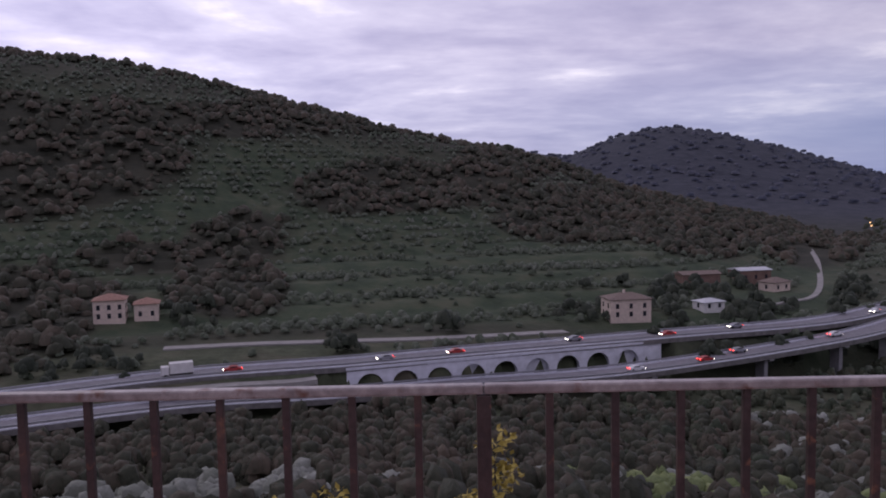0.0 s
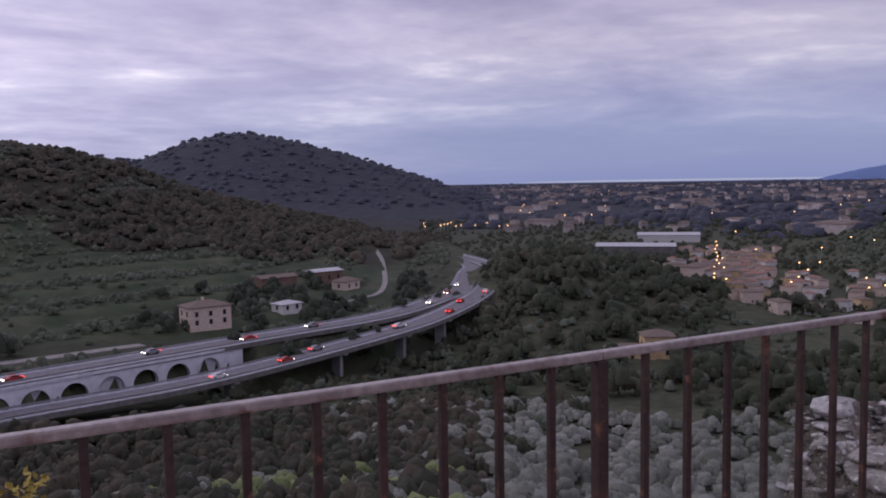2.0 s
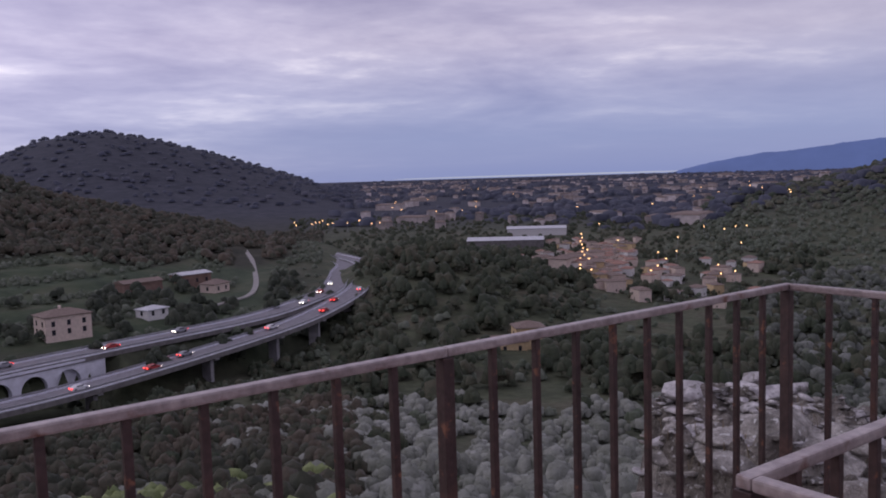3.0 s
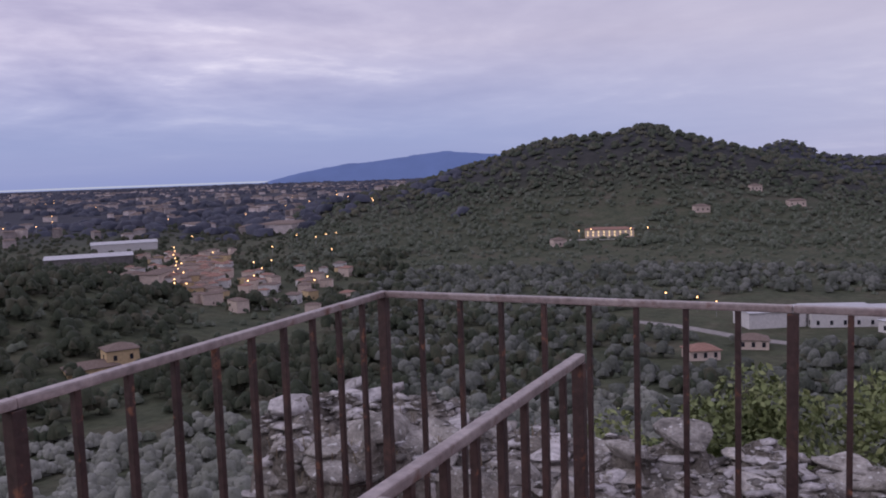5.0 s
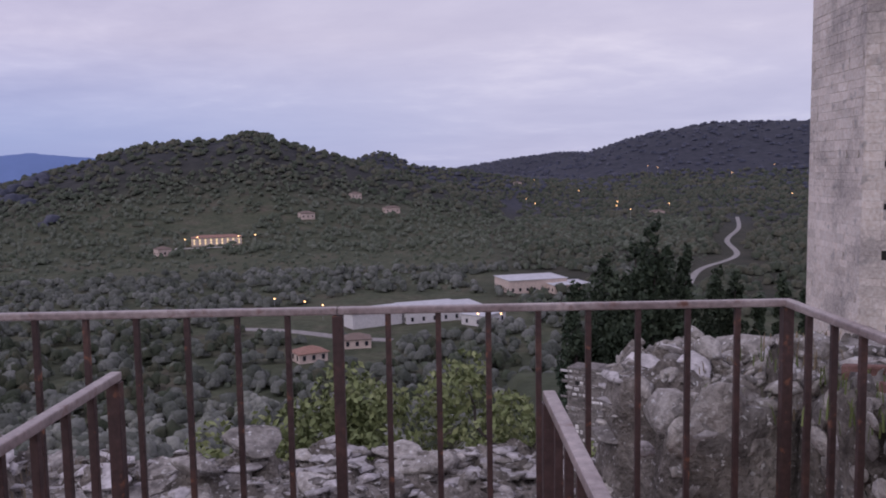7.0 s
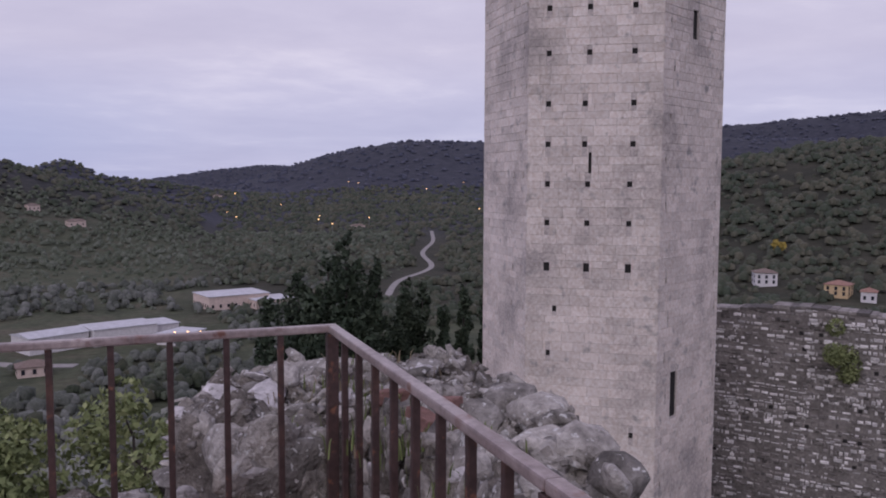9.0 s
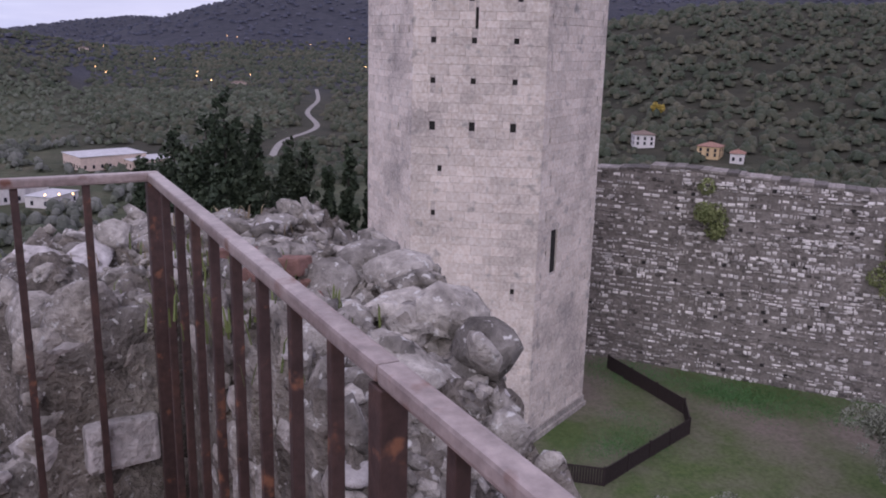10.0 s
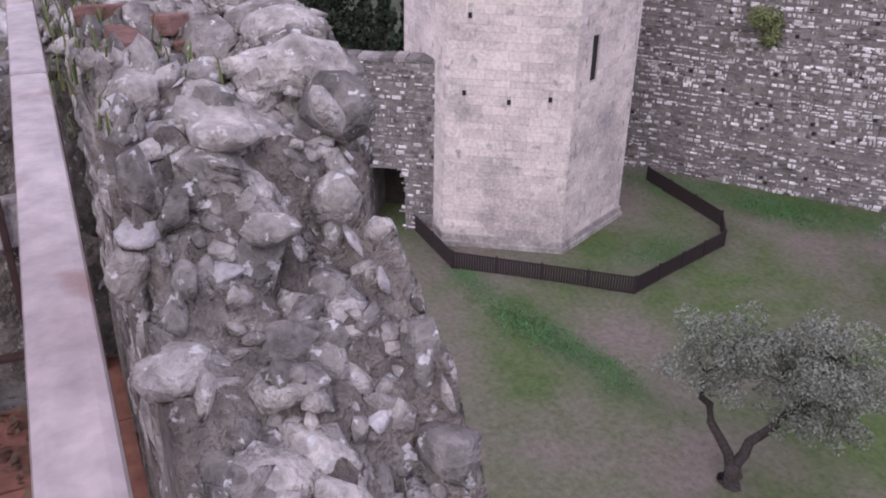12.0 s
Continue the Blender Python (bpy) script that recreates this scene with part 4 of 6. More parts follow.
def build_ruin():
    rnd = random.Random(17)
    t = thing("ruined_wall", "broken rubble parapet with lichened stones and white chips", "wall", (3.2, -1.2, -11), kind="structure")
    base = np.array([3.2, -1.2, -11.0])
    xs, ys = np.arange(-2.0, 4.4, 0.018), np.arange(-2.2, 3.0, 0.018)
    X, Y = np.meshgrid(xs, ys)
    Z = ruin_top(X, Y)
    X = X + 0.01 * fractal(X * 15, Y * 15, 33, 2)
    V = np.stack([X, Y, Z], -1).reshape(-1, 3) - base
    n, m = X.shape
    i, j = np.meshgrid(np.arange(n - 1), np.arange(m - 1), indexing="ij")
    F = np.stack([i * m + j, i * m + j + 1, (i + 1) * m + j + 1, (i + 1) * m + j], -1).reshape(-1, 4)
    keep = (Z.reshape(-1)[F] > -10.99).any(1)
    F = F[keep]
    part("mortar_core", fast_mesh("mortar_core", V, F, M_MORTAR, True), t)
    forms = [rock(rnd, 0.5, 2, 0.55, 0.92) for _ in range(14)]
    small_forms = [rock(rnd, 0.3, 1) for _ in range(14)]
    chip_forms = [rock(rnd, 0.25, 2, 0.34, 0.72) for _ in range(14)]
    meshes = [[fast_mesh("stone", v, f, mt, mt is M_LICHEN_P) for v, f in fm] for fm, mt in ((forms, M_LICHEN_P), (chip_forms, M_CHIP))]
    nsingle = 0
    bulk = {0: ([], [], 0), 1: ([], [], 0)}
    rg = np.random.RandomState(17)
    px_, py_ = rg.uniform(0.4, 4.2, 60000), rg.uniform(-2.1, 2.8, 60000)
    pz_ = ruin_top(px_, py_)
    steep = np.abs(ruin_top(px_ + 0.03, py_) - ruin_top(px_ - 0.03, py_)) + np.abs(ruin_top(px_, py_ + 0.03) - ruin_top(px_, py_ - 0.03))
    ok = np.where((pz_ > -0.5) & (pz_ < 1.2) & (steep < 0.5))[0][:4200]
    spots = [(float(px_[k]), float(py_[k]), float(pz_[k])) for k in ok]
    # more stones along the south parapet, and stones in its inner faces
    for _ in range(500):
        x, y = rnd.uniform(0.75, 2.9), rnd.uniform(-1.32, -0.94)
        z = float(ruin_top(x, y))
        if z > 0.2:
            spots.append((x, y, z))
    sizes = [min(0.15 if p[1] > -0.5 else 0.058, 0.0125 * math.exp(abs(rnd.gauss(0, 0.95)))) for p in spots]
    order = sorted(range(len(spots)), key=lambda k: -sizes[k])
    for k in order:
        (x, y, z), s = spots[k], sizes[k]
        e = 0.05
        gx = float(ruin_top(x + e, y) - ruin_top(x - e, y)) / (2 * e)
        gy = float(ruin_top(x, y + e) - ruin_top(x, y - e)) / (2 * e)
        nv = Vector((-max(min(gx, 3), -3), -max(min(gy, 3), -3), 1)).normalized()
        q = nv.to_track_quat("Z", "Y").to_matrix().to_4x4() @ pose(0, 0, 0, rnd.uniform(-25, 25), rnd.uniform(-25, 25), rnd.uniform(0, 360))
        chip = rnd.random() < (0.045 if y < -0.5 else 0.36 if s < 0.06 else 0.42)
        flat = rnd.uniform(0.22, 0.42) if chip or y > -0.5 else rnd.uniform(0.4, 0.75)
        if y > -0.5:
            q = pose(0, 0, 0, rnd.uniform(-14, 14), rnd.uniform(-14, 14), rnd.uniform(0, 360))
        mt = Matrix.Translation(Vector((x, y, z)) - nv * s * (0.30 if s > 0.05 else 0.22 if y < -0.5 and s > 0.02 else 0.05) - Vector(base)) @ q @ Matrix.Diagonal((s * rnd.uniform(1.0, 1.9), s * rnd.uniform(0.8, 1.2), s * flat, 1))
        f = rnd.randrange(len(forms))
        if nsingle < 300:
            nsingle += 1
            o = part("stone", meshes[int(chip)][f], t)
            o.matrix_basis = mt
        else:
            v, fc = small_forms[f]
            A4 = np.array(mt)
            vs, fs, c = bulk[int(chip)]
            vs.append(v @ A4[:3, :3].T + A4[:3, 3])
            fs.append(fc + c)
            bulk[int(chip)] = (vs, fs, c + len(v))
    for _ in range(520):
        side = rnd.random()
        if side < 0.45:
            x, y, nv = rnd.uniform(0.6, 2.7), YS - 0.055, Vector((0, 1, 0))
            top = 0.36 + 0.50 * float(smooth01(0.7, 2.1, np.array(x)))
        else:
            x, y, nv = XE + 0.06, rnd.uniform(-0.9, 1.7), Vector((-1, 0, 0))
            top = 0.38 if y > -0.45 else 0.72
        z = rnd.uniform(-0.15, top)
        s = min(0.12, 0.022 * math.exp(abs(rnd.gauss(0, 0.8))))
        if (side < 0.45) and s > 0.045:
            s = 0.045
        chip = rnd.random() < (0.07 if side < 0.45 else 0.18)
        q = nv.to_track_quat("Z", "Y").to_matrix().to_4x4() @ pose(0, 0, 0, rnd.uniform(-12, 12), rnd.uniform(-12, 12), rnd.choice((0, 90, 180)) + rnd.uniform(-20, 20))
        o = part("stone", meshes[int(chip)][rnd.randrange(len(forms))], t)
        o.matrix_basis = Matrix.Translation(Vector((x, y, z)) - nv * s * 0.35 - Vector(base)) @ q @ Matrix.Diagonal((s * rnd.uniform(1.0, 1.7), s * rnd.uniform(0.7, 1.1), s * 0.5, 1))
    for k, nm, mt in ((0, "small_stones", M_LICHEN), (1, "stone_chips", M_CHIP)):
        vs, fs, c = bulk[k]
        tagged(part(nm, fast_mesh(nm, np.concatenate(vs), np.concatenate(fs), mt), t), kind="stuff")
    # the large stones one can tell apart: place, half sizes, pale or lichened, turn
    for x, y, a, b, c, pale, turn in LARGE_STONES:
        z = float(ruin_top(x, y))
        o = part("stone", meshes[pale][rnd.randrange(14)], t, "pale flat slab" if pale else "large rounded lichened stone")
        o.matrix_basis = Matrix.Translation(Vector((x, y, z - 0.15 * c)) - Vector(base)) @ pose(0, 0, 0, rnd.uniform(-12, 12), rnd.uniform(-12, 12), turn) @ Matrix.Diagonal((a * 1.35, b * 1.35, c * 1.35, 1))
    big = part("stone", box_mesh("stone", -0.05, 0.05, -0.085, 0.085, -0.06, 0.06, M_CHIP, 0.012), t, "large white dressed block")
    big.matrix_basis = Matrix.Translation(Vector((XE + 0.07, -0.76, 0.42)) - Vector(base)) @ pose(0, 0, 0, 0, 4, 6)
    # a few old bricks bedded in the top
    bme = box_mesh("brick", -0.055, 0.055, -0.028, 0.028, -0.02, 0.02, M_BRICK, 0.006)
    for x, y, a in ((2.42, -1.02, 10), (2.50, -1.09, 40), (2.36, -1.10, -15), (2.56, -1.00, 60), (2.46, -1.16, 85), (2.30, -1.04, 30)):
        o = part("brick", bme, t)
        o.matrix_basis = Matrix.Translation(Vector((x, y, float(ruin_top(x, y)) + 0.004)) - Vector(base)) @ pose(0, 0, 0, rnd.uniform(-12, 12), rnd.uniform(-12, 12), a)


build_ruin()


def blades(name, label, cat, spots, mat, n, h, seed):
    """Tufts of thin blades or stems growing at the given places."""
    rnd = np.random.RandomState(seed)
    V, F = [], []
    for x, y, z in spots:
        for _ in range(n):
            a, l = rnd.uniform(0, 6.28), h * rnd.uniform(0.4, 1.1)
            px, py = x + rnd.normal(0, 0.05), y + rnd.normal(0, 0.05)
            w = 0.0022 + 0.02 * h * rnd.uniform(0, 0.6)
            b = rnd.uniform(0.2, 0.9) * l
            dx, dy = math.cos(a), math.sin(a)
            o = len(V)
            V += [(px - dy * w, py + dx * w, z - 0.02), (px + dy * w, py - dx * w, z - 0.02), (px + dx * b * 0.4 + dy * w * 0.7, py + dy * b * 0.4 - dx * w * 0.7, z + l * 0.6), (px + dx * b * 0.4 - dy * w * 0.7, py + dy * b * 0.4 + dx * w * 0.7, z + l * 0.6), (px + dx * b, py + dy * b, z + l * 0.85)]
            F += [(o, o + 1, o + 2, o + 3), (o + 3, o + 2, o + 4)]
    ob = new(name, mesh_from(name, V, F, mat))
    return tagged(ob, label, cat, kind="stuff")


def ruin_spots(rnd, n, x0, x1, y0, y1):
    out = []
    for _ in range(n):
        x, y = rnd.uniform(x0, x1), rnd.uniform(y0, y1)
        z = float(ruin_top(x, y))
        if z > 0:
            out.append((x, y, z))
    return out


_r = random.Random(3)
blades("weeds", "green weeds rooted in the broken wall top", "weeds", ruin_spots(_r, 16, 2.0, 2.6, -1.05, -0.92) + ruin_spots(_r, 8, 2.75, 3.1, -1.1, -0.7), M_WEED, 16, 0.045, 1)
blades("dry_grass", "dry straw-coloured grass on the ruined wall", "grass", ruin_spots(_r, 26, 2.3, 2.9, 1.75, 2.4) + ruin_spots(_r, 20, 2.8, 3.4, -1.2, -0.7) + ruin_spots(_r, 10, 2.9, 3.5, 1.2, 2.2), M_DRY, 10, 0.05, 2)


# ---- leaf crowns ----
def leaf_quads(rng, n, lumps, size, flat=1.0):
    """Small leaf-like quads spread through a group of rounded lumps (x, y, z, radius)."""
    L = np.array(lumps, float)
    w = L[:, 3] ** 2
    k = rng.choice(len(L), n, p=w / w.sum())
    d = rng.normal(size=(n, 3))
    d /= np.linalg.norm(d, axis=1)[:, None]
    rad = L[k, 3] * (0.55 + 0.5 * rng.uniform(size=n) ** 0.5)
    c = L[k, :3] + d * rad[:, None] * np.array([1, 1, flat])
    a = rng.normal(size=(n, 3))
    a /= np.linalg.norm(a, axis=1)[:, None]
    nn = d + 0.9 * rng.normal(size=(n, 3))
    nn /= np.linalg.norm(nn, axis=1)[:, None]
    u = np.cross(nn, a)
    u /= np.linalg.norm(u, axis=1)[:, None] + 1e-9
    v = np.cross(nn, u)
    s = size * rng.uniform(0.6, 1.3, size=n)[:, None]
    q = np.stack([c - u * s, c - v * s * 0.55, c + u * s, c + v * s * 0.55], 1)
    return q.reshape(-1, 3)


def quads(n):
    return np.arange(n * 4).reshape(-1, 4)


def dome(rng, cx, cy, cz, r, seg=5, rings=(1.75, 0.85), tall=1.0):
    """A rounded mass of foliage, uneven, open below."""
    V, F = [], []
    t0 = rng.uniform(0, 6.28)
    for i, th in enumerate(rings):
        for k in range(seg):
            a = t0 + 6.2832 * (k + 0.5 * i) / seg
            q = r * rng.uniform(0.70, 1.28)
            V.append((cx + q * math.sin(th) * math.cos(a), cy + q * math.sin(th) * math.sin(a), cz + tall * q * math.cos(th)))
    V.append((cx, cy, cz + tall * r * rng.uniform(0.9, 1.1)))
    for i in range(len(rings) - 1):
        for k in range(seg):
            n = (k + 1) % seg
            a, b, c, d = i * seg + k, i * seg + n, (i + 1) * seg + k, (i + 1) * seg + n
            F += [(a, b, c), (b, d, c)]
    o = (len(rings) - 1) * seg
    F += [(o + k, o + (k + 1) % seg, len(V) - 1) for k in range(seg)]
    return V, F


def crown_form(rng, R, H, n, leaves, size, seg=5, rings=(1.75, 0.85)):
    """A crown of radius R and height H: n rounded masses, and loose leaves over them."""
    lumps = [(0, 0, 0.52 * H, 0.60 * R)]
    for k in range(n - 1):
        a = 6.2832 * (k + rng.uniform(-0.3, 0.3)) / max(n - 1, 1)
        q = R * rng.uniform(0.40, 0.62)
        lumps.append((q * math.cos(a), q * math.sin(a), H * rng.uniform(0.28, 0.56), R * rng.uniform(0.36, 0.52)))
    V, F = [], []
    for x, y, z, r in lumps:
        v, f = dome(rng, x, y, z, r, seg, rings, H / (1.7 * R) + 0.25)
        F += [tuple(i + len(V) for i in q) for q in f]
        V += v
    o = len(V)
    if leaves:
        q = leaf_quads(rng, leaves, [(x, y, z, r * 1.02) for x, y, z, r in lumps], size, H / (1.7 * R) + 0.25)
        q = q.reshape(-1, 4, 3)[:, (0, 1, 2)].reshape(-1, 3)
        V = np.concatenate([np.array(V), q])
        F += [(o + 3 * i, o + 3 * i + 1, o + 3 * i + 2) for i in range(leaves)]
    return np.array(V), np.array(F)


def scatter_mesh(name, label, cat, spots, forms, mat, seed):
    """Joins many small trees, each a turned and scaled crown, into one mesh. spots: x, y, z, scale."""
    rng = np.random.RandomState(seed)
    P = np.array(spots)
    k = rng.randint(len(forms), size=len(P))
    ang = rng.uniform(0, 6.28, len(P))
    sc = P[:, 3]
    vs, fs, count = [], [], 0
    for f in range(len(forms)):
        idx = np.where(k == f)[0]
        if not len(idx):
            continue
        B, T = forms[f]
        c, s = np.cos(ang[idx])[:, None], np.sin(ang[idx])[:, None]
        x = (B[None, :, 0] * c - B[None, :, 1] * s) * sc[idx][:, None] + P[idx, 0][:, None]
        y = (B[None, :, 0] * s + B[None, :, 1] * c) * sc[idx][:, None] + P[idx, 1][:, None]
        z = B[None, :, 2] * (sc[idx] * rng.uniform(0.85, 1.2, len(idx)))[:, None] + P[idx, 2][:, None]
        vs.append(np.stack([x, y, z], -1).reshape(-1, 3))
        fs.append((T[None] + (np.arange(len(idx)) * len(B))[:, None, None] + count).reshape(-1, 3))
        count += len(idx) * len(B)
    ob = new(name, fast_mesh(name, np.concatenate(vs), np.concatenate(fs), mat, True))
    return tagged(ob, label, cat, kind="stuff")


_g = np.random.RandomState(42)
OLIVE_FORMS = [crown_form(_g, 2.3, 3.3, 6, 95, 0.27, 6) for _ in range(6)]
NEAR_OLIVES = [crown_form(_g, 2.3, 3.3, 9, 400, 0.17) for _ in range(5)]
FAR_OLIVES = [crown_form(_g, 2.3, 3.2, 3, 14, 0.5) for _ in range(6)]
WOOD_FORMS = [crown_form(_g, 3.9, 7.0, 4, 34, 0.66) for _ in range(6)]
HILL_FORMS = [crown_form(_g, 5.0, 6.4, 3, 14, 0.85) for _ in range(6)]
SCRUB_FORMS = [crown_form(_g, 3.4, 4.6, 2, 8, 0.9) for _ in range(6)]
FAR_FORMS = [crown_form(_g, 8.5, 8.0, 2, 6, 1.2) for _ in range(6)]
DISTANT_FORMS = [crown_form(_g, 14.0, 9.0, 1, 6, 1.8) for _ in range(6)]


def way_distance(az, r):
    d = np.full(np.shape(r), 1e9)
    for w in (WAY_A, WAY_B):
        rr = np.interp(az, [p[0] for p in w[:8]], [p[1] for p in w[:8]])
        ok = az < 32.2
        d = np.where(ok, np.minimum(d, np.abs(r - rr)), d)
    return d


# clearings: azimuth, distance and radius of built-up places
CLEAR = [(12.6, 250, 13), (19.5, 330, 24), (-20.5, 255, 13), (47, 470, 62), (46.5, 580, 52), (53, 430, 50), (42, 650, 70), (75.5, 690, 34), (97, 425, 36), (88, 335, 50), (81, 320, 30), (82, 250, 12), (136.5, 215, 18), (131.8, 230, 12), (42.5, 200, 14)]


def clear_of(x, y):
    ok = np.ones(np.shape(x), bool)
    for a, r, q in CLEAR:
        p = polar(a, r)
        ok &= np.hypot(x - p.x, y - p.y) > q
    for hx, hy, q in HOUSE_SPOTS:
        ok &= np.hypot(x - hx, y - hy) > q
    for line in TRACK_LINES:
        for p in line:
            ok &= np.hypot(x - p.x, y - p.y) > (4 + 0.012 * p.length)
    return ok


def sample(n, a0, a1, r0, r1, rng):
    az = rng.uniform(a0, a1, n)
    r = np.sqrt(rng.uniform(r0 * r0, r1 * r1, n))
    x, y = r * np.sin(np.radians(az)), r * np.cos(np.radians(az))
    return az, r, x, y


def stack(x, y, s, sink=0.3):
    return np.stack([x, y, land(x, y) - sink, s], -1)


def plant():
    rng = np.random.RandomState(7)
    # olive rows along the terraces across the road, copses between them
    def slope(n, r0, r1):
        az, r, x, y = sample(n, -40, 29, r0, r1, rng)
        el = np.degrees(np.arctan2(land(x, y) - EYE_Z, r))
        return az, r, x, y, copse(az, el, fractal(x / 60, y / 60, 51, 3)), (way_distance(az, r) > 9) & clear_of(x, y)

    az, r, x, y, wood, free = slope(30000, 222, 600)
    fr = land(x, y, False) / TERRACE_STEP
    fr = fr - np.floor(fr)
    sel = np.where(free & (wood < 0.02) & (fr > 0.12) & (fr < 0.48) & (fractal(x / 45, y / 45, 23, 2) > -0.75))[0]
    cell = np.floor(x[sel] / 4.6) * 10000 + np.floor(y[sel] / 4.6)
    sel = sel[np.unique(cell, return_index=True)[1]]
    scatter_mesh("olive_groves", "grey-green olive trees in rows on terraces across the valley", "olive trees", stack(x[sel], y[sel], rng.uniform(0.6, 1.05, len(sel))), FAR_OLIVES, M_TERRACE, 1)
    az, r, x, y, wood, free = slope(13500, 200, 800)
    sel = free & ((wood > 0.0) | (r > 590)) & (rng.uniform(size=len(r)) < 0.95)
    scatter_mesh("hill_wood", "dense dark autumn wood on the hillside", "wood", stack(x[sel], y[sel], 0.42 + 0.65 * rng.uniform(size=sel.sum()) ** 1.5, 1.2), HILL_FORMS, M_FOREST, 2)
    # wooded knoll by the motorway and the valley floor before the town
    az, r, x, y = sample(4200, 31, 100, 185, 560, rng)
    sel = (way_distance(az, r) > 10) & clear_of(x, y) & ((az < 47) & (r < 520) | (fractal(x / 50, y / 50, 77, 3) > 0.0) & (az < 62))
    sel &= ~((az > 30) & (az < 33) & (r > 380))
    scatter_mesh("knoll_wood", "mixed dark trees on the knoll beside the motorway", "wood", stack(x[sel], y[sel], 0.45 + 0.75 * rng.uniform(size=sel.sum()) ** 1.5, 0.8), WOOD_FORMS, M_KNOLL, 3)
    # olives on the slope below the castle
    az, r, x, y = sample(1800, -34, 100, 36, 200, rng)
    sel = clear_of(x, y) & (way_distance(az, r) > 9) & ((az > 20) | (r < 120) & (fractal(x / 25, y / 25, 5, 3) > -0.1)) & ~((az > 84) & (r < 90))
    for near, name, label, forms in ((True, "terrace_olives", "silvery leafy olive trees close below the castle wall", NEAR_OLIVES), (False, "castle_olives", "silvery olive trees on the slope below the castle", OLIVE_FORMS)):
        pick = sel & ((r < 95) == near)
        scatter_mesh(name, label, "olive trees", stack(x[pick], y[pick], rng.uniform(0.7, 1.25, pick.sum())), forms, M_OLIVE, 4)
    az, r, x, y = sample(2300, -34, 31, 44, 196, rng)
    sel = (way_distance(az, r) > 7) & ((fractal(x / 25, y / 25, 5, 3) < 0.1) | (r > 120))
    scatter_mesh("valley_shrubs", "mixed shrubs and trees between castle and motorway", "shrubs", stack(x[sel], y[sel], rng.uniform(0.3, 0.75, sel.sum()), 0.4), WOOD_FORMS, M_FOREST, 5)
    az, r, x, y = sample(260, 8, 30, 60, 110, rng)
    sel = fractal(x / 18, y / 18, 91, 2) > 0.15
    scatter_mesh("cane_thicket", "pale yellow-green cane thicket on the slope", "canes", stack(x[sel], y[sel], rng.uniform(0.35, 0.6, sel.sum()), 0.3), WOOD_FORMS, M_BUSH, 6)
    az, r, x, y = sample(1500, 58, 104, 120, 470, rng)
    sel = clear_of(x, y)
    scatter_mesh("valley_olives", "pale olive trees in the side valley below", "olive trees", stack(x[sel], y[sel], rng.uniform(1.0, 1.7, sel.sum()), 0.6), FAR_OLIVES, M_VALLEY_OLIVE, 15)
    az, r, x, y = sample(620, 56, 104, 55, 330, rng)
    sel = clear_of(x, y) & (fractal(x / 30, y / 30, 63, 3) > -0.1) & ~((az > 84) & (r < 100))
    scatter_mesh("valley_trees", "dark green broadleaf trees among the olives of the valley", "trees", stack(x[sel], y[sel], rng.uniform(0.4, 1.0, sel.sum()), 0.6), WOOD_FORMS, M_KNOLL, 18)
    # trees among the town's houses, on the fields beyond, and under the viaduct
    az, r, x, y = sample(330, 43, 59, 370, 660, rng)
    scatter_mesh("town_trees", "garden trees between the houses of the town", "trees", stack(x, y, rng.uniform(0.3, 0.65, len(r)), 0.5), WOOD_FORMS, M_KNOLL, 19)
    az, r, x, y = sample(1700, 27, 58, 530, 1050, rng)
    sel = fractal(x / 90, y / 90, 29, 3) > -0.35
    scatter_mesh("field_trees", "hedges and tree rows on the fields beyond the knoll", "trees", stack(x[sel], y[sel], rng.uniform(0.5, 1.2, sel.sum()), 1.0), SCRUB_FORMS, M_KNOLL, 20)
    az, r, x, y = sample(900, 12, 34, 130, 330, rng)
    sel = (way_distance(az, r) > 6) & (r < np.interp(az, [p[0] for p in WAY_B[:8]], [p[1] for p in WAY_B[:8]]))
    scatter_mesh("viaduct_trees", "green trees on the slope below the motorway viaduct", "trees", stack(x[sel], y[sel], rng.uniform(0.3, 0.62, sel.sum()), 0.4), WOOD_FORMS, M_KNOLL, 21)
    # right hill: olives low, woods above
    az, r, x, y = sample(2900, 54, 108, 560, 860, rng)
    sel = clear_of(x, y)
    scatter_mesh("far_olives", "olive groves at the foot of the opposite hill", "olive trees", stack(x[sel], y[sel], rng.uniform(0.9, 1.5, sel.sum())), FAR_OLIVES, M_TERRACE, 7)
    az, r, x, y = sample(9000, 50, 118, 790, 1500, rng)
    sel = land(x, y) > -50 + (r - 200) * 0.005
    scatter_mesh("far_wood", "brown and green wood on the opposite hill", "wood", stack(x[sel], y[sel], rng.uniform(0.35, 0.85, sel.sum()), 1.5), FAR_FORMS, M_AUTUMN, 8)
    az, r, x, y = sample(7500, 96, 158, 700, 1600, rng)
    sel = clear_of(x, y)
    scatter_mesh("valley_wood", "woods and thickets filling the side valley", "wood", stack(x[sel], y[sel], rng.uniform(0.35, 0.85, sel.sum()), 1.5), FAR_FORMS, M_AUTUMN, 9)
    az, r, x, y = sample(5200, 96, 158, 330, 720, rng)
    sel = clear_of(x, y) & (fractal(x / 60, y / 60, 37, 3) > -0.5)
    scatter_mesh("valley_thicket", "mixed thickets and small woods on the valley slopes", "wood", stack(x[sel], y[sel], rng.uniform(0.35, 1.1, sel.sum()), 1.8), HILL_FORMS, M_AUTUMN, 16)
    az, r, x, y = sample(1900, 118, 158, 90, 345, rng)
    sel = clear_of(x, y)
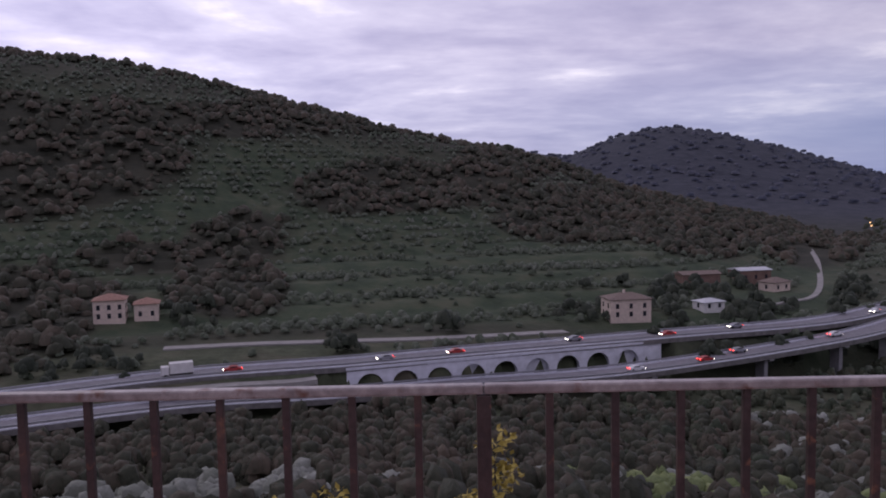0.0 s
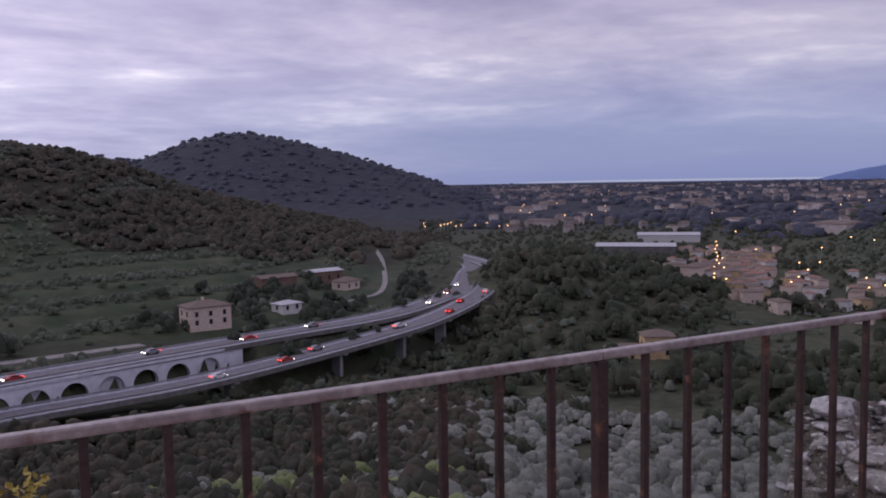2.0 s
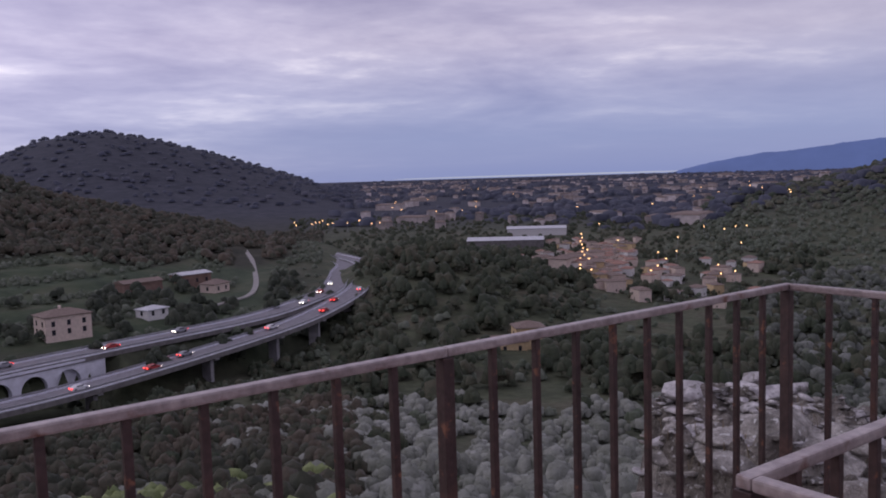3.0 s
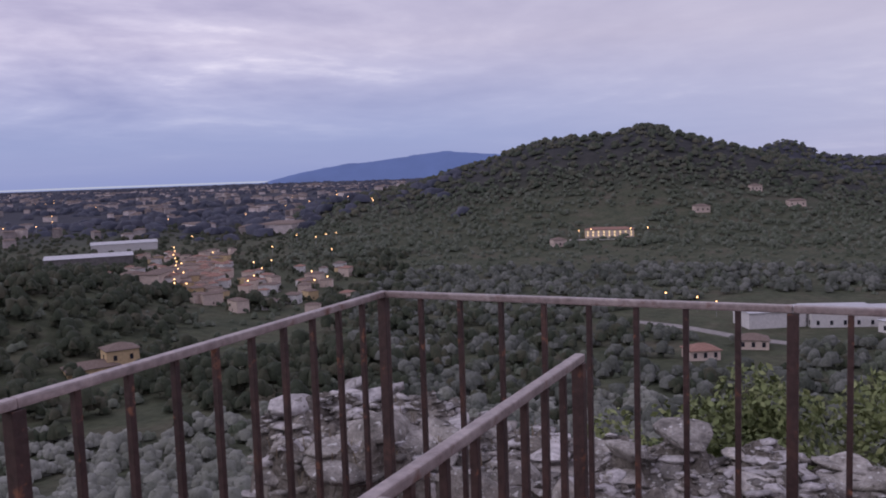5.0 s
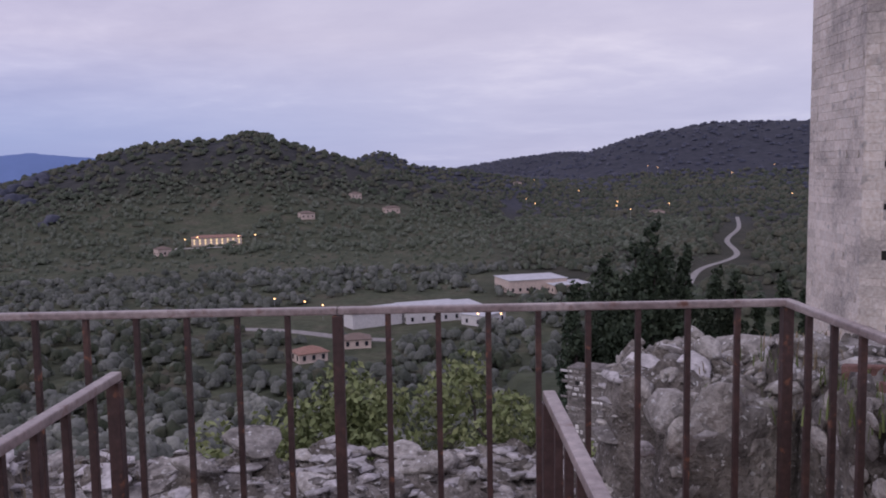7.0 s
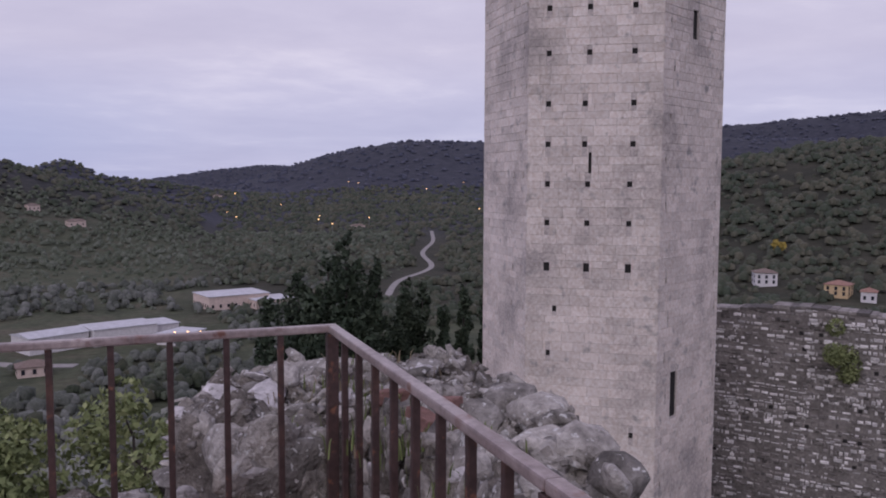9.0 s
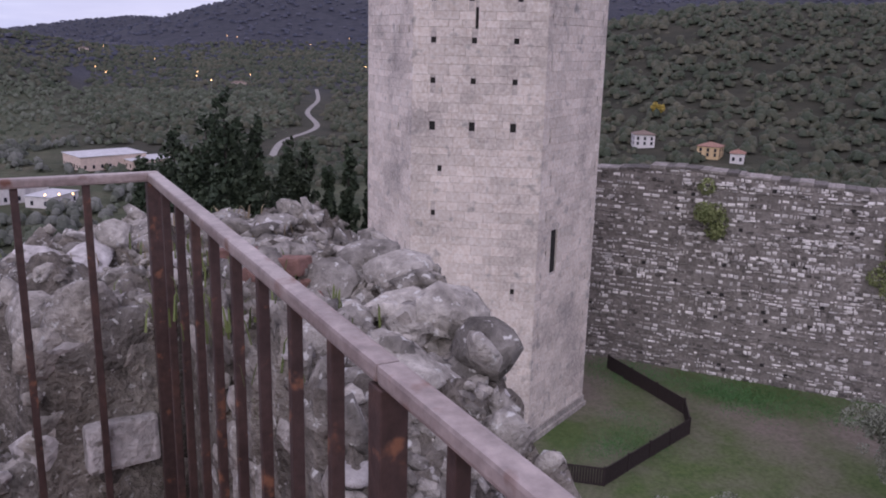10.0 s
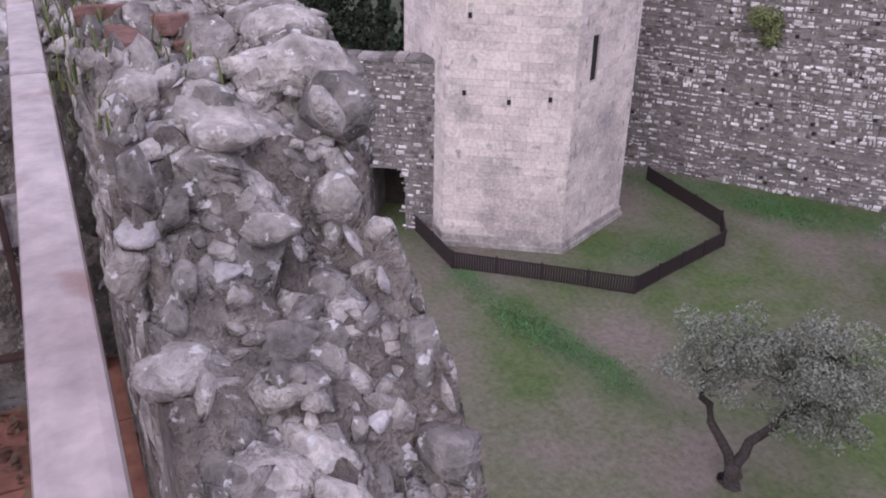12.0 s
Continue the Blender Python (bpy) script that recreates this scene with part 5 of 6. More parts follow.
    scatter_mesh("slope_wood", "dense trees on the slope behind the castle wall", "wood", stack(x[sel], y[sel], rng.uniform(0.6, 1.2, sel.sum()), 1.0), WOOD_FORMS, M_AUTUMN, 10)
    az, r, x, y, wood, free = slope(3600, 205, 780)
    sel = free & (wood < 0.1)
    scatter_mesh("hill_scrub", "low green scrub and young olives over the hillside", "scrub", stack(x[sel], y[sel], rng.uniform(0.3, 0.75, sel.sum()), 0.8), SCRUB_FORMS, M_TERRACE, 13)
    az, r, x, y = sample(3000, 31, 110, 170, 600, rng)
    sel = clear_of(x, y) & (way_distance(az, r) > 9)
    scatter_mesh("valley_scrub", "hedges and scrub on the valley floor", "scrub", stack(x[sel], y[sel], rng.uniform(0.35, 0.8, sel.sum()), 0.8), SCRUB_FORMS, M_TERRACE, 14)
    # dark trees round the farms and along the road
    spots = []
    for a, e, n, wa, we in ((19.6, -7.6, 12, 1.0, 0.5), (16.2, -8.0, 9, 1.2, 0.3), (9.6, -9.2, 8, 1.2, 0.3), (14.9, -8.6, 7, 0.8, 0.3), (0.5, -10.2, 3, 0.6, 0.1), (-6.9, -11.3, 5, 0.8, 0.2), (-16.5, -8.9, 10, 1.8, 0.6), (-24, -11.6, 18, 3.0, 1.0), (17.5, -10.3, 8, 1.3, 0.4), (20, -12.2, 16, 3.0, 0.35), (26, -10.6, 16, 2.0, 0.5), (29.5, -9.6, 12, 1.2, 0.5), (-3, -13.4, 9, 1.8, 0.2), (12, -13.5, 10, 3.0, 0.2), (22, -8.6, 14, 1.6, 0.3), (26.2, -7.6, 16, 1.0, 0.7), (14.5, -7.4, 9, 2.0, 0.25), (20.5, -9.6, 8, 1.5, 0.2), (-17.5, -12.6, 2, 0.5, 0.1)):
        for _ in range(n):
            p = on_land(a + wa * rng.normal(), e + we * rng.normal())
            if way_distance(np.degrees(math.atan2(p.x, p.y)), p.length) > 7:
                spots.append((p.x, p.y, p.z - 0.5, rng.uniform(0.45, 0.95)))
    scatter_mesh("farm_trees", "dark evergreen and oak trees round the farmhouses", "trees", np.array(spots), WOOD_FORMS, M_DARKOAK, 17)
    # far hills and the plain
    az, r, x, y = sample(30000, -10, 160, 1150, 4300, rng)
    sel = (land(x, y) > -56 + (r - 200) * 0.005 + 12) & ((r < 3100) | (az > 86) & (az < 106))
    scatter_mesh("distant_woods", "dark woods on the distant hills", "wood", stack(x[sel], y[sel], rng.uniform(0.35, 0.85, sel.sum()), 2.0), DISTANT_FORMS, M_HAZY_WOOD, 11)
    az, r, x, y = sample(9000, 30, 66, 700, 4300, rng)
    sel = fractal(x / 220, y / 120, 15, 3) > -0.05
    scatter_mesh("plain_trees", "tree belts and hedges across the plain", "trees", stack(x[sel], y[sel], rng.uniform(0.5, 1.3, sel.sum()), 3.5), DISTANT_FORMS, M_HAZY_WOOD, 12)


plant()

def ribbon_mesh(name, line, off0, off1, z0, z1, mat):
    """A solid strip along a line, from off0 to off1 beside it and from z0 to z1 about it."""
    bm = bmesh.new()
    rows = []
    for i, p in enumerate(line):
        d = line[min(i + 1, len(line) - 1)] - line[max(i - 1, 0)]
        d.z = 0
        d.normalize()
        s = Vector((d.y, -d.x, 0))
        rows.append([bm.verts.new(p + s * o + Vector((0, 0, z))) for o, z in ((off0, z0), (off1, z0), (off1, z1), (off0, z1))])
    for a, b in zip(rows, rows[1:]):
        for k in range(4):
            n = (k + 1) % 4
            bm.faces.new([a[k], a[n], b[n], b[k]])
    bm.faces.new(rows[0])
    bm.faces.new(rows[-1][::-1])
    bmesh.ops.recalc_face_normals(bm, faces=bm.faces)
    return finish(bm, name, mat)


LINE_A = spline([polar(a, r, WAY_Z) for a, r in WAY_A], 14)
LINE_B = spline([polar(a, r, z) for (a, r), z in zip(WAY_B, (-45, -46, -47.6, -47.9, -47.4, -45.4, -43.2, -42, -42, -42, -42))], 14)


def carriageway(name, line, hw):
    t = thing(name, "grey motorway carriageway with pale edges and steel barriers", "road", kind="structure")
    part("deck", ribbon_mesh("deck", line, -hw - 0.3, hw + 0.3, -1.3, -0.02, M_DARKCONC), t)
    part("asphalt", ribbon_mesh("asphalt", line, -hw, hw, -0.1, 0.0, M_ASPHALT), t)
    for o in (0.5 - hw, hw - 0.5):
        part("edge_line", ribbon_mesh("edge_line", line, o - 0.12, o + 0.12, -0.05, 0.012, M_CONCRETE), t)
    for o in (-hw - 0.1, hw + 0.1):
        part("barrier_beam", ribbon_mesh("barrier_beam", line, o - 0.08, o + 0.08, 0.45, 0.85, M_STEEL), t)
        part("kerb", ribbon_mesh("kerb", line, o - 0.2, o + 0.2, -0.1, 0.25, M_CONCRETE), t)
    post = box_mesh("barrier_post", -0.06, 0.06, -0.06, 0.06, 0.2, 0.8, M_STEEL)
    for i in range(4, len(line), 2):
        d = line[min(i + 1, len(line) - 1)] - line[i - 1]
        d.normalize()
        s = Vector((d.y, -d.x, 0))
        for o in (-hw - 0.09, hw + 0.09):
            q = part("barrier_post", post, t)
            q.matrix_basis = Matrix.Translation(line[i] + s * o)
    return t


M_PIER = plain_material("grey pier concrete", (0.30, 0.29, 0.31), 0.9, 0, 0.5, 0.2)
carriageway("road_upper", LINE_A, 4.5)
road_b = carriageway("road_lower", LINE_B, 4.2)
for i in range(58, 112, 9):
    p = LINE_B[i]
    g = float(land(p.x, p.y)) - 1
    bm = bmesh.new()
    box(bm, -0.6, 0.6, -1.8, 1.8, g - p.z, -1.25, 0.15)
    box(bm, -0.8, 0.8, -4.0, 4.0, -2.0, -1.28, 0.1)
    o = part("pier", finish(bm, "pier", M_PIER), road_b)
    d = LINE_B[i + 1] - p
    o.matrix_basis = Matrix.Translation(p) @ pose(0, 0, 0, 0, 0, math.degrees(math.atan2(d.y, d.x)))


def build_arcade():
    """A long white retaining wall with blind arches under the upper carriageway."""
    a, b = polar(-6.5, 200.6, 0), polar(14.9, 234.6, 0)
    L = (b - a).length
    ang = math.degrees(math.atan2(b.y - a.y, b.x - a.x))
    t = thing("viaduct_arcade", "long white arcaded viaduct wall under the motorway", "viaduct", (a.x, a.y, WAY_Z), ang)
    H, dep = 8.6, 1.6
    bay = 8.9
    n = int((L - 6) // bay)
    x_end = L - 6.0
    bm = bmesh.new()

    def quad(*c):
        bm.faces.new([bm.verts.new(v) for v in c])

    def plate(x0, x1, z0, z1):
        quad((x0, 0, z0), (x1, 0, z0), (x1, 0, z1), (x0, 0, z1))

    plate(x_end, L, -H, -1.0)
    plate(0, x_end - n * bay, -H, -1.0)
    quad((L, 0, -H), (L, 6, -H), (L, 6, -1), (L, 0, -1))
    rad = 3.35
    for k in range(n):
        x0 = x_end - (k + 1) * bay
        cx = x0 + bay / 2
        spring = -H + 3.0
        plate(x0, cx - rad, -H, -1.0)
        plate(cx + rad, x0 + bay, -H, -1.0)
        seg = 14
        for s in range(seg):
            a0, a1 = math.pi - math.pi * s / seg, math.pi - math.pi * (s + 1) / seg
            p0 = (cx + rad * math.cos(a0), spring + rad * math.sin(a0))
            p1 = (cx + rad * math.cos(a1), spring + rad * math.sin(a1))
            quad((p0[0], 0, p0[1]), (p1[0], 0, p1[1]), (p1[0], 0, -1.0), (p0[0], 0, -1.0))
            quad((p0[0], 0, p0[1]), (p0[0], dep, p0[1]), (p1[0], dep, p1[1]), (p1[0], 0, p1[1]))
        for sx in (-rad, rad):
            quad((cx + sx, 0, -H), (cx + sx, dep, -H), (cx + sx, dep, spring), (cx + sx, 0, spring))
    bmesh.ops.remove_doubles(bm, verts=bm.verts, dist=0.001)
    part("front_wall", finish(bm, "front_wall", M_CONCRETE), t)
    bm = bmesh.new()
    box(bm, -0.2, L + 0.1, -0.35, 0.6, -1.05, -0.35, 0.05)
    part("cornice", finish(bm, "cornice", M_CONCRETE), t)
    for k in range(n):
        cx = x_end - (k + 0.5) * bay
        # three arches get a deeper, dark-coloured back that paints open-arch shade
        dark = k in (1, 2, 4)
        me = box_mesh("niche_back", cx - rad - 0.1, cx + rad + 0.1, dep if not dark else dep + 3, dep + 3.3, -H, -1.2, M_CONCRETE if not dark else M_DARKCONC)
        part("niche_back", me, t, "dark back painted as an open arch's shade" if dark else "")
        if not dark:
            part("niche_door", box_mesh("niche_door", cx - 1.5, cx - 0.7, dep - 0.12, dep - 0.01, -H, -H + 2.0, M_WINDOW), t)


build_arcade()


M_BARN = plain_material("weathered brick barn wall", (0.19, 0.125, 0.105), 0.95, 0, 0.6, 0.25)
M_TRACK = plain_material("pale gravel track", (0.27, 0.255, 0.245), 0.95, 0, 0.4, 0.2)
for (tname, tlabel, _sight, twidth), tline in zip(TRACKS, TRACK_LINES):
    tagged(new(tname, ribbon_mesh(tname, tline, -twidth / 2, twidth / 2, -1.0, 0.22, M_TRACK)), tlabel, "road", kind="structure")


# ---- houses ----
def house_parts(t, w, d, h, wall, roof, roof_h=1.6, rows=2, cols=3, hip=True, over=0.45, lit=False):
    part("wall_shell", box_mesh("wall_shell", -w / 2, w / 2, -d / 2, d / 2, -2.5, h, wall, 0.03), t)
    bm = bmesh.new()
    e = [(-w / 2 - over, -d / 2 - over, h), (w / 2 + over, -d / 2 - over, h), (w / 2 + over, d / 2 + over, h), (-w / 2 - over, d / 2 + over, h)]
    inset = d / 2 if hip else -over
    r = [(-w / 2 + inset, 0, h + roof_h), (w / 2 - inset, 0, h + roof_h)]
    v = [bm.verts.new(p) for p in e + r]
    u = [bm.verts.new((p[0], p[1], p[2] - 0.18)) for p in e]
    for f in ((0, 1, 5, 4), (2, 3, 4, 5), (1, 2, 5), (3, 0, 4)):
        bm.faces.new([v[i] for i in f])
    for k in range(4):
        n = (k + 1) % 4
        bm.faces.new([u[k], u[n], v[n], v[k]])
    bm.faces.new(u[::-1])
    bmesh.ops.recalc_face_normals(bm, faces=bm.faces)
    part("roof", finish(bm, "roof", roof), t)
    if rows:
        win = box_mesh("window", -0.5, 0.5, -0.06, 0.05, -0.75, 0.75, M_LITWIN if lit else M_WINDOW)
        for face, span, dist in ((0, w, d / 2), (1, d, w / 2), (2, w, d / 2), (3, d, w / 2)):
            nc = cols if face in (0, 2) else max(1, cols - 1)
            for i in range(nc):
                for j in range(rows):
                    o = part("window", win, t)
                    x = (i + 0.5) / nc * span - span / 2
                    o.matrix_basis = pose(0, 0, 0, 0, 0, face * 90) @ pose(x, -dist, 1.6 + j * (h - 1.2) / max(rows, 1))


def house(name, label, at, turn, w, d, h, wall, roof, **kw):
    t = thing(name, label, "house", at, turn)
    house_parts(t, w, d, h, wall, roof, **kw)
    return t


M_LITWIN = glow_material("lit window", (1.0, 0.72, 0.42), 1.1)
c = house("farmhouse", "two-storey cream farmhouse with a brown hipped roof", on_land(12.6, -9.25), 8, 13, 9, 6.2, M_PINKWALL, M_TILES)
part("chimney", box_mesh("chimney", -1.0, -0.3, -0.4, 0.4, 6.5, 8.6, M_PINKWALL, 0.03), c)
house("country_house", "rose plastered house with red roof on the wooded slope", on_land(-21.5, -8.4), 15, 9, 8, 6.4, M_PINKWALL, M_REDTILES)
house("country_house", "lower rose house wing with red tiled roof", on_land(-19.3, -8.4), 15, 7, 7, 4.6, M_PINKWALL, M_REDTILES, rows=1, cols=2)
house("barn", "low brick barn with a pale sheet roof", on_land(20.4, -6.7), 12, 13, 9, 4.2, M_BARN, M_GREYROOF, rows=1, roof_h=0.8, hip=False)
house("barn", "long brick shed with a brown roof", on_land(17.2, -6.9), 10, 15, 7, 3.4, M_BARN, M_TILES, rows=0, roof_h=1.0, hip=False)
house("cottage", "small cottage with brown roof by the farm", on_land(21.9, -7.3), 30, 9, 7, 3.4, M_PINKWALL, M_TILES, rows=1, cols=2)
house("cottage", "low white cottage among trees", on_land(17.9, -8.65), 20, 8, 6, 2.8, M_WHITEWALL, M_GREYROOF, rows=1, cols=2, roof_h=1.0)
p = on_land(42.9, -11.8)
house("yellow_house", "ochre house with a brown tiled roof on the olive slope", p, -30, 9, 8, 6.5, M_YELLOWWALL, M_TILES, rows=2, cols=2)
house("annex", "long low annex with brown tiled roof", p + Vector((-8, 3, -1)), -30, 14, 8, 3.6, M_YELLOWWALL, M_TILES, rows=1)
t = house("villa", "long lit villa on the opposite hillside", on_land(75.6, -4.75), -75, 34, 10, 5.5, M_PINKWALL, M_REDTILES, rows=2, cols=9, lit=True)
part("terrace_wall", box_mesh("terrace_wall", -28, 34, -14, -13, -4, -0.5, M_WHITEWALL), t)
for a, e, w in ((72.2, -5.3, 9), (81.5, -3.2, 12), (87.2, -2.9, 14), (84.8, -1.9, 10), (95.8, -1.2, 12), (105.0, -3.3, 14)):
    house("hillside_house", "small pale house on the far hillside", on_land(a, e), -a + 20, w, 8, 4.5, M_PINKWALL, M_TILES, rows=1)
house("warehouse", "large white warehouse in the valley", on_land(85.6, -10.4), -60, 20, 13, 5.5, M_WHITEWALL, M_GREYROOF, rows=0, roof_h=1.2, hip=False)
house("workshop", "pale workshop building with flat roof", on_land(89.6, -10.2), -70, 22, 14, 6, M_WHITEWALL, M_GREYROOF, rows=1, cols=5, roof_h=0.5)
house("workshop", "pale workshop building with white roof", on_land(91.3, -10.0), -70, 18, 14, 5, M_WHITEWALL, M_GREYROOF, rows=1, cols=5, roof_h=0.5)
house("workshop", "small grey workshop beside the warehouse", on_land(93.4, -10.5), -40, 14, 10, 4, M_WHITEWALL, M_GREYROOF, rows=1, cols=3, roof_h=0.5)
house("factory", "cream factory hall with a white flat roof", on_land(96.6, -8.25), -75, 28, 20, 6, M_PINKWALL, M_GREYROOF, rows=1, cols=8, roof_h=0.4)
house("factory", "lower cream factory wing", on_land(99.0, -8.35), -75, 18, 15, 4, M_PINKWALL, M_GREYROOF, rows=1, cols=5, roof_h=0.4)
house("red_roof_house", "low house with a worn red tiled roof", on_land(81.4, -12.7), -60, 9, 7, 3, M_PINKWALL, M_REDTILES, rows=1)
house("red_roof_house", "small house with brown tiled roof", on_land(84.6, -11.9), -80, 9, 7, 3, M_PINKWALL, M_TILES, rows=1)
house("white_villa", "white villa with gabled roofs among trees", on_land(131.8, -6.5), -120, 9, 8, 5.5, M_WHITEWALL, M_TILES, rows=2, cols=3)
house("orange_villa", "orange villa with a red tiled roof", on_land(136.1, -7.0), -150, 9, 8, 5, M_YELLOWWALL, M_REDTILES, rows=2, cols=3)
house("white_annex", "small white house with a lit front", on_land(137.8, -7.2), -140, 5.5, 6, 4, M_WHITEWALL, M_REDTILES, rows=1, cols=2)
house("industrial_shed", "wide grey industrial shed at the edge of town", on_land(41.5, -5.1), -42, 55, 30, 6, M_DARKCONC, M_GREYROOF, rows=0, roof_h=1.5, hip=False)
house("industrial_shed", "pale long shed at the edge of town", on_land(43.6, -4.3), -42, 50, 26, 6, M_WHITEWALL, M_GREYROOF, rows=0, roof_h=1.5, hip=False)


def town():
    rnd = random.Random(8)
    kinds = []
    for wall, roof, w, d, h in ((M_PINKWALL, M_REDTILES, 11, 9, 7), (M_WHITEWALL, M_TILES, 10, 9, 6), (M_PINKWALL, M_TILES, 14, 9, 8), (M_WHITEWALL, M_REDTILES, 9, 8, 5.5), (M_YELLOWWALL, M_TILES, 10, 8, 6.5)):
        a = rnd.uniform(45, 49)
        kinds.append(house("town_house", "plastered town house with a clay tiled roof", on_land(a, -7), rnd.uniform(0, 90), w, d, h, wall, roof, rows=1, cols=1))
        tagged(kinds[-1], group="town houses")
    for _ in range(160):
        if rnd.random() < 0.75:
            az, r = rnd.gauss(47.3, 1.7), rnd.uniform(400, 640)
        else:
            az, r = rnd.uniform(47, 58), rnd.uniform(350, 500)
        p = polar(az, r)
        p.z = float(land(p.x, p.y))
        copy_thing(rnd.choice(kinds), Matrix.Translation(p) @ pose(0, 0, 0, 0, 0, rnd.choice((20, 65, 110, -25)) + rnd.uniform(-8, 8)) @ Matrix.Scale(rnd.uniform(0.42, 0.70), 4))
    # roofs scattered over the plain, too far to tell apart
    V, F = [], []
    Vr, Fr = [], []
    for _ in range(900):
        az, r = rnd.uniform(32, 62), math.sqrt(rnd.uniform(800 ** 2, 3600 ** 2))
        if noise.noise((az * 0.35, r * 0.004, 0)) < -0.05:
            continue
        p = polar(az, r)
        z = float(land(p.x, p.y))
        w, d, h = rnd.uniform(6, 18), rnd.uniform(6, 12), rnd.uniform(5, 9)
        if rnd.random() < 0.06:
            w, d = w * 3.5, d * 3
        ca, sa = math.cos(az), math.sin(az)
        for (VV, FF, z0, z1, g) in ((V, F, z - 1, z + h, 0), (Vr, Fr, z + h, z + h + 1.2, 0.6)):
            o = len(VV)
            for zz_, sh in ((z0, g), (z1, g if VV is V else -2)):
                for sx, sy in ((-1, -1), (1, -1), (1, 1), (-1, 1)):
                    lx, ly = sx * (w / 2 + sh), sy * (d / 2 + sh)
                    VV.append((p.x + lx * ca - ly * sa, p.y + lx * sa + ly * ca, zz_))
            FF += [tuple(o + i for i in f) for f in ((4, 5, 6, 7), (0, 1, 5, 4), (1, 2, 6, 5), (2, 3, 7, 6), (3, 0, 4, 7))]
    tagged(new("distant_buildings", mesh_from("distant_buildings", V, F, M_FARHOUSE)), "countless pale houses spread over the plain", "buildings", kind="stuff")
    tagged(new("distant_roofs", mesh_from("distant_roofs", Vr, Fr, M_TILES)), "brown roofs of houses spread over the plain", "roofs", kind="stuff")


M_FARHOUSE = rough_material("mixed plaster", [(0.3, (0.36, 0.30, 0.28)), (0.7, (0.55, 0.50, 0.50))], 0.01, 0.2, 0, 0.9, None, "island", 0.4)
town()


def street_lamps():
    rnd = random.Random(4)
    t = thing("street_lamp", "tall street lamp glowing warm", "street lamp", on_land(47.0, -6.2), group="street lamps")
    part("pole", box_mesh("pole", -0.08, 0.08, -0.08, 0.08, -1, 7, M_STEEL), t)
    bm = bmesh.new()
    bmesh.ops.create_icosphere(bm, subdivisions=2, radius=0.40, matrix=Matrix.Translation((0, 0, 7.2)))
    part("lamp_head", finish(bm, "lamp_head", M_LAMP), t, "glowing lamp head")
    spots = [(46.6 + 0.12 * rnd.gauss(0, 1), -5.0 - 0.25 * k) for k in range(11)]
    spots += [(rnd.uniform(45, 58), rnd.uniform(-8.0, -4.0)) for _ in range(18)]
    spots += [(rnd.uniform(27, 33), rnd.uniform(-3.9, -3.4)) for _ in range(12)]
    spots += [(79.2, -9.4), (81.2, -9.7), (82.4, -10.0), (93.0, -10.9), (93.8, -10.9), (94.6, -10.9), (73.6, -5.0), (74.4, -4.9), (77.0, -4.9), (78.1, -4.85)]
    spots += [(rnd.uniform(96, 118), rnd.uniform(-3.5, -0.3)) for _ in range(16)]
    spots += [(rnd.uniform(33, 60), rnd.uniform(-3.2, -1.2)) for _ in range(24)]
    for a, e in spots:
        p = on_land(a, e)
        copy_thing(t, Matrix.Translation(p) @ Matrix.Scale(min(1.3, 0.5 + p.length / 1200), 4))


street_lamps()


# ---- cars on the motorway ----
def car(name, label, paint, at, turn):
    t = thing(name, label, "car", at, turn, group="motorway cars")
    bm = bmesh.new()
    prof = [(-2.1, 0.35), (-2.15, 0.75), (-1.95, 0.95), (-1.5, 1.02), (-0.95, 1.42), (0.45, 1.45), (1.15, 1.0), (1.95, 0.85), (2.15, 0.6), (2.1, 0.35)]
    sides = []
    for y in (-0.85, 0.85):
        sides.append([bm.verts.new((x, y * (0.82 if z > 1.1 else 1.0), z)) for x, z in prof])
    for k in range(len(prof)):
        n = (k + 1) % len(prof)
        bm.faces.new([sides[0][k], sides[0][n], sides[1][n], sides[1][k]])
    bm.faces.new(sides[0][::-1])
    bm.faces.new(sides[1])
    bmesh.ops.recalc_face_normals(bm, faces=bm.faces)
    part("body", finish(bm, "body", paint), t)
    for y in (-0.80, 0.80):
        part("side_window", box_mesh("side_window", -0.95, 0.6, y - 0.02, y + 0.02, 1.02, 1.36, M_WINDOW), t)
    wheel = bmesh.new()
    bmesh.ops.create_cone(wheel, cap_ends=True, segments=14, radius1=0.33, radius2=0.33, depth=0.22, matrix=Matrix.Rotation(radians(90), 4, "X"))
    wm = finish(wheel, "wheel", M_TYRE)
    for x in (-1.3, 1.35):
        for y in (-0.78, 0.78):
            o = part("wheel", wm, t)
            o.matrix_basis = pose(x, y, 0.33)
    for y in (-0.6, 0.6):
        part("headlight", box_mesh("headlight", 2.08, 2.2, y - 0.22, y + 0.22, 0.55, 0.75, M_HEADL), t, "lit headlight")
        part("tail_light", box_mesh("tail_light", -2.22, -2.08, y - 0.24, y + 0.24, 0.68, 0.92, M_TAIL), t, "glowing red tail light")
    return t


M_TYRE = plain_material("tyre", (0.03, 0.03, 0.03), 0.9)


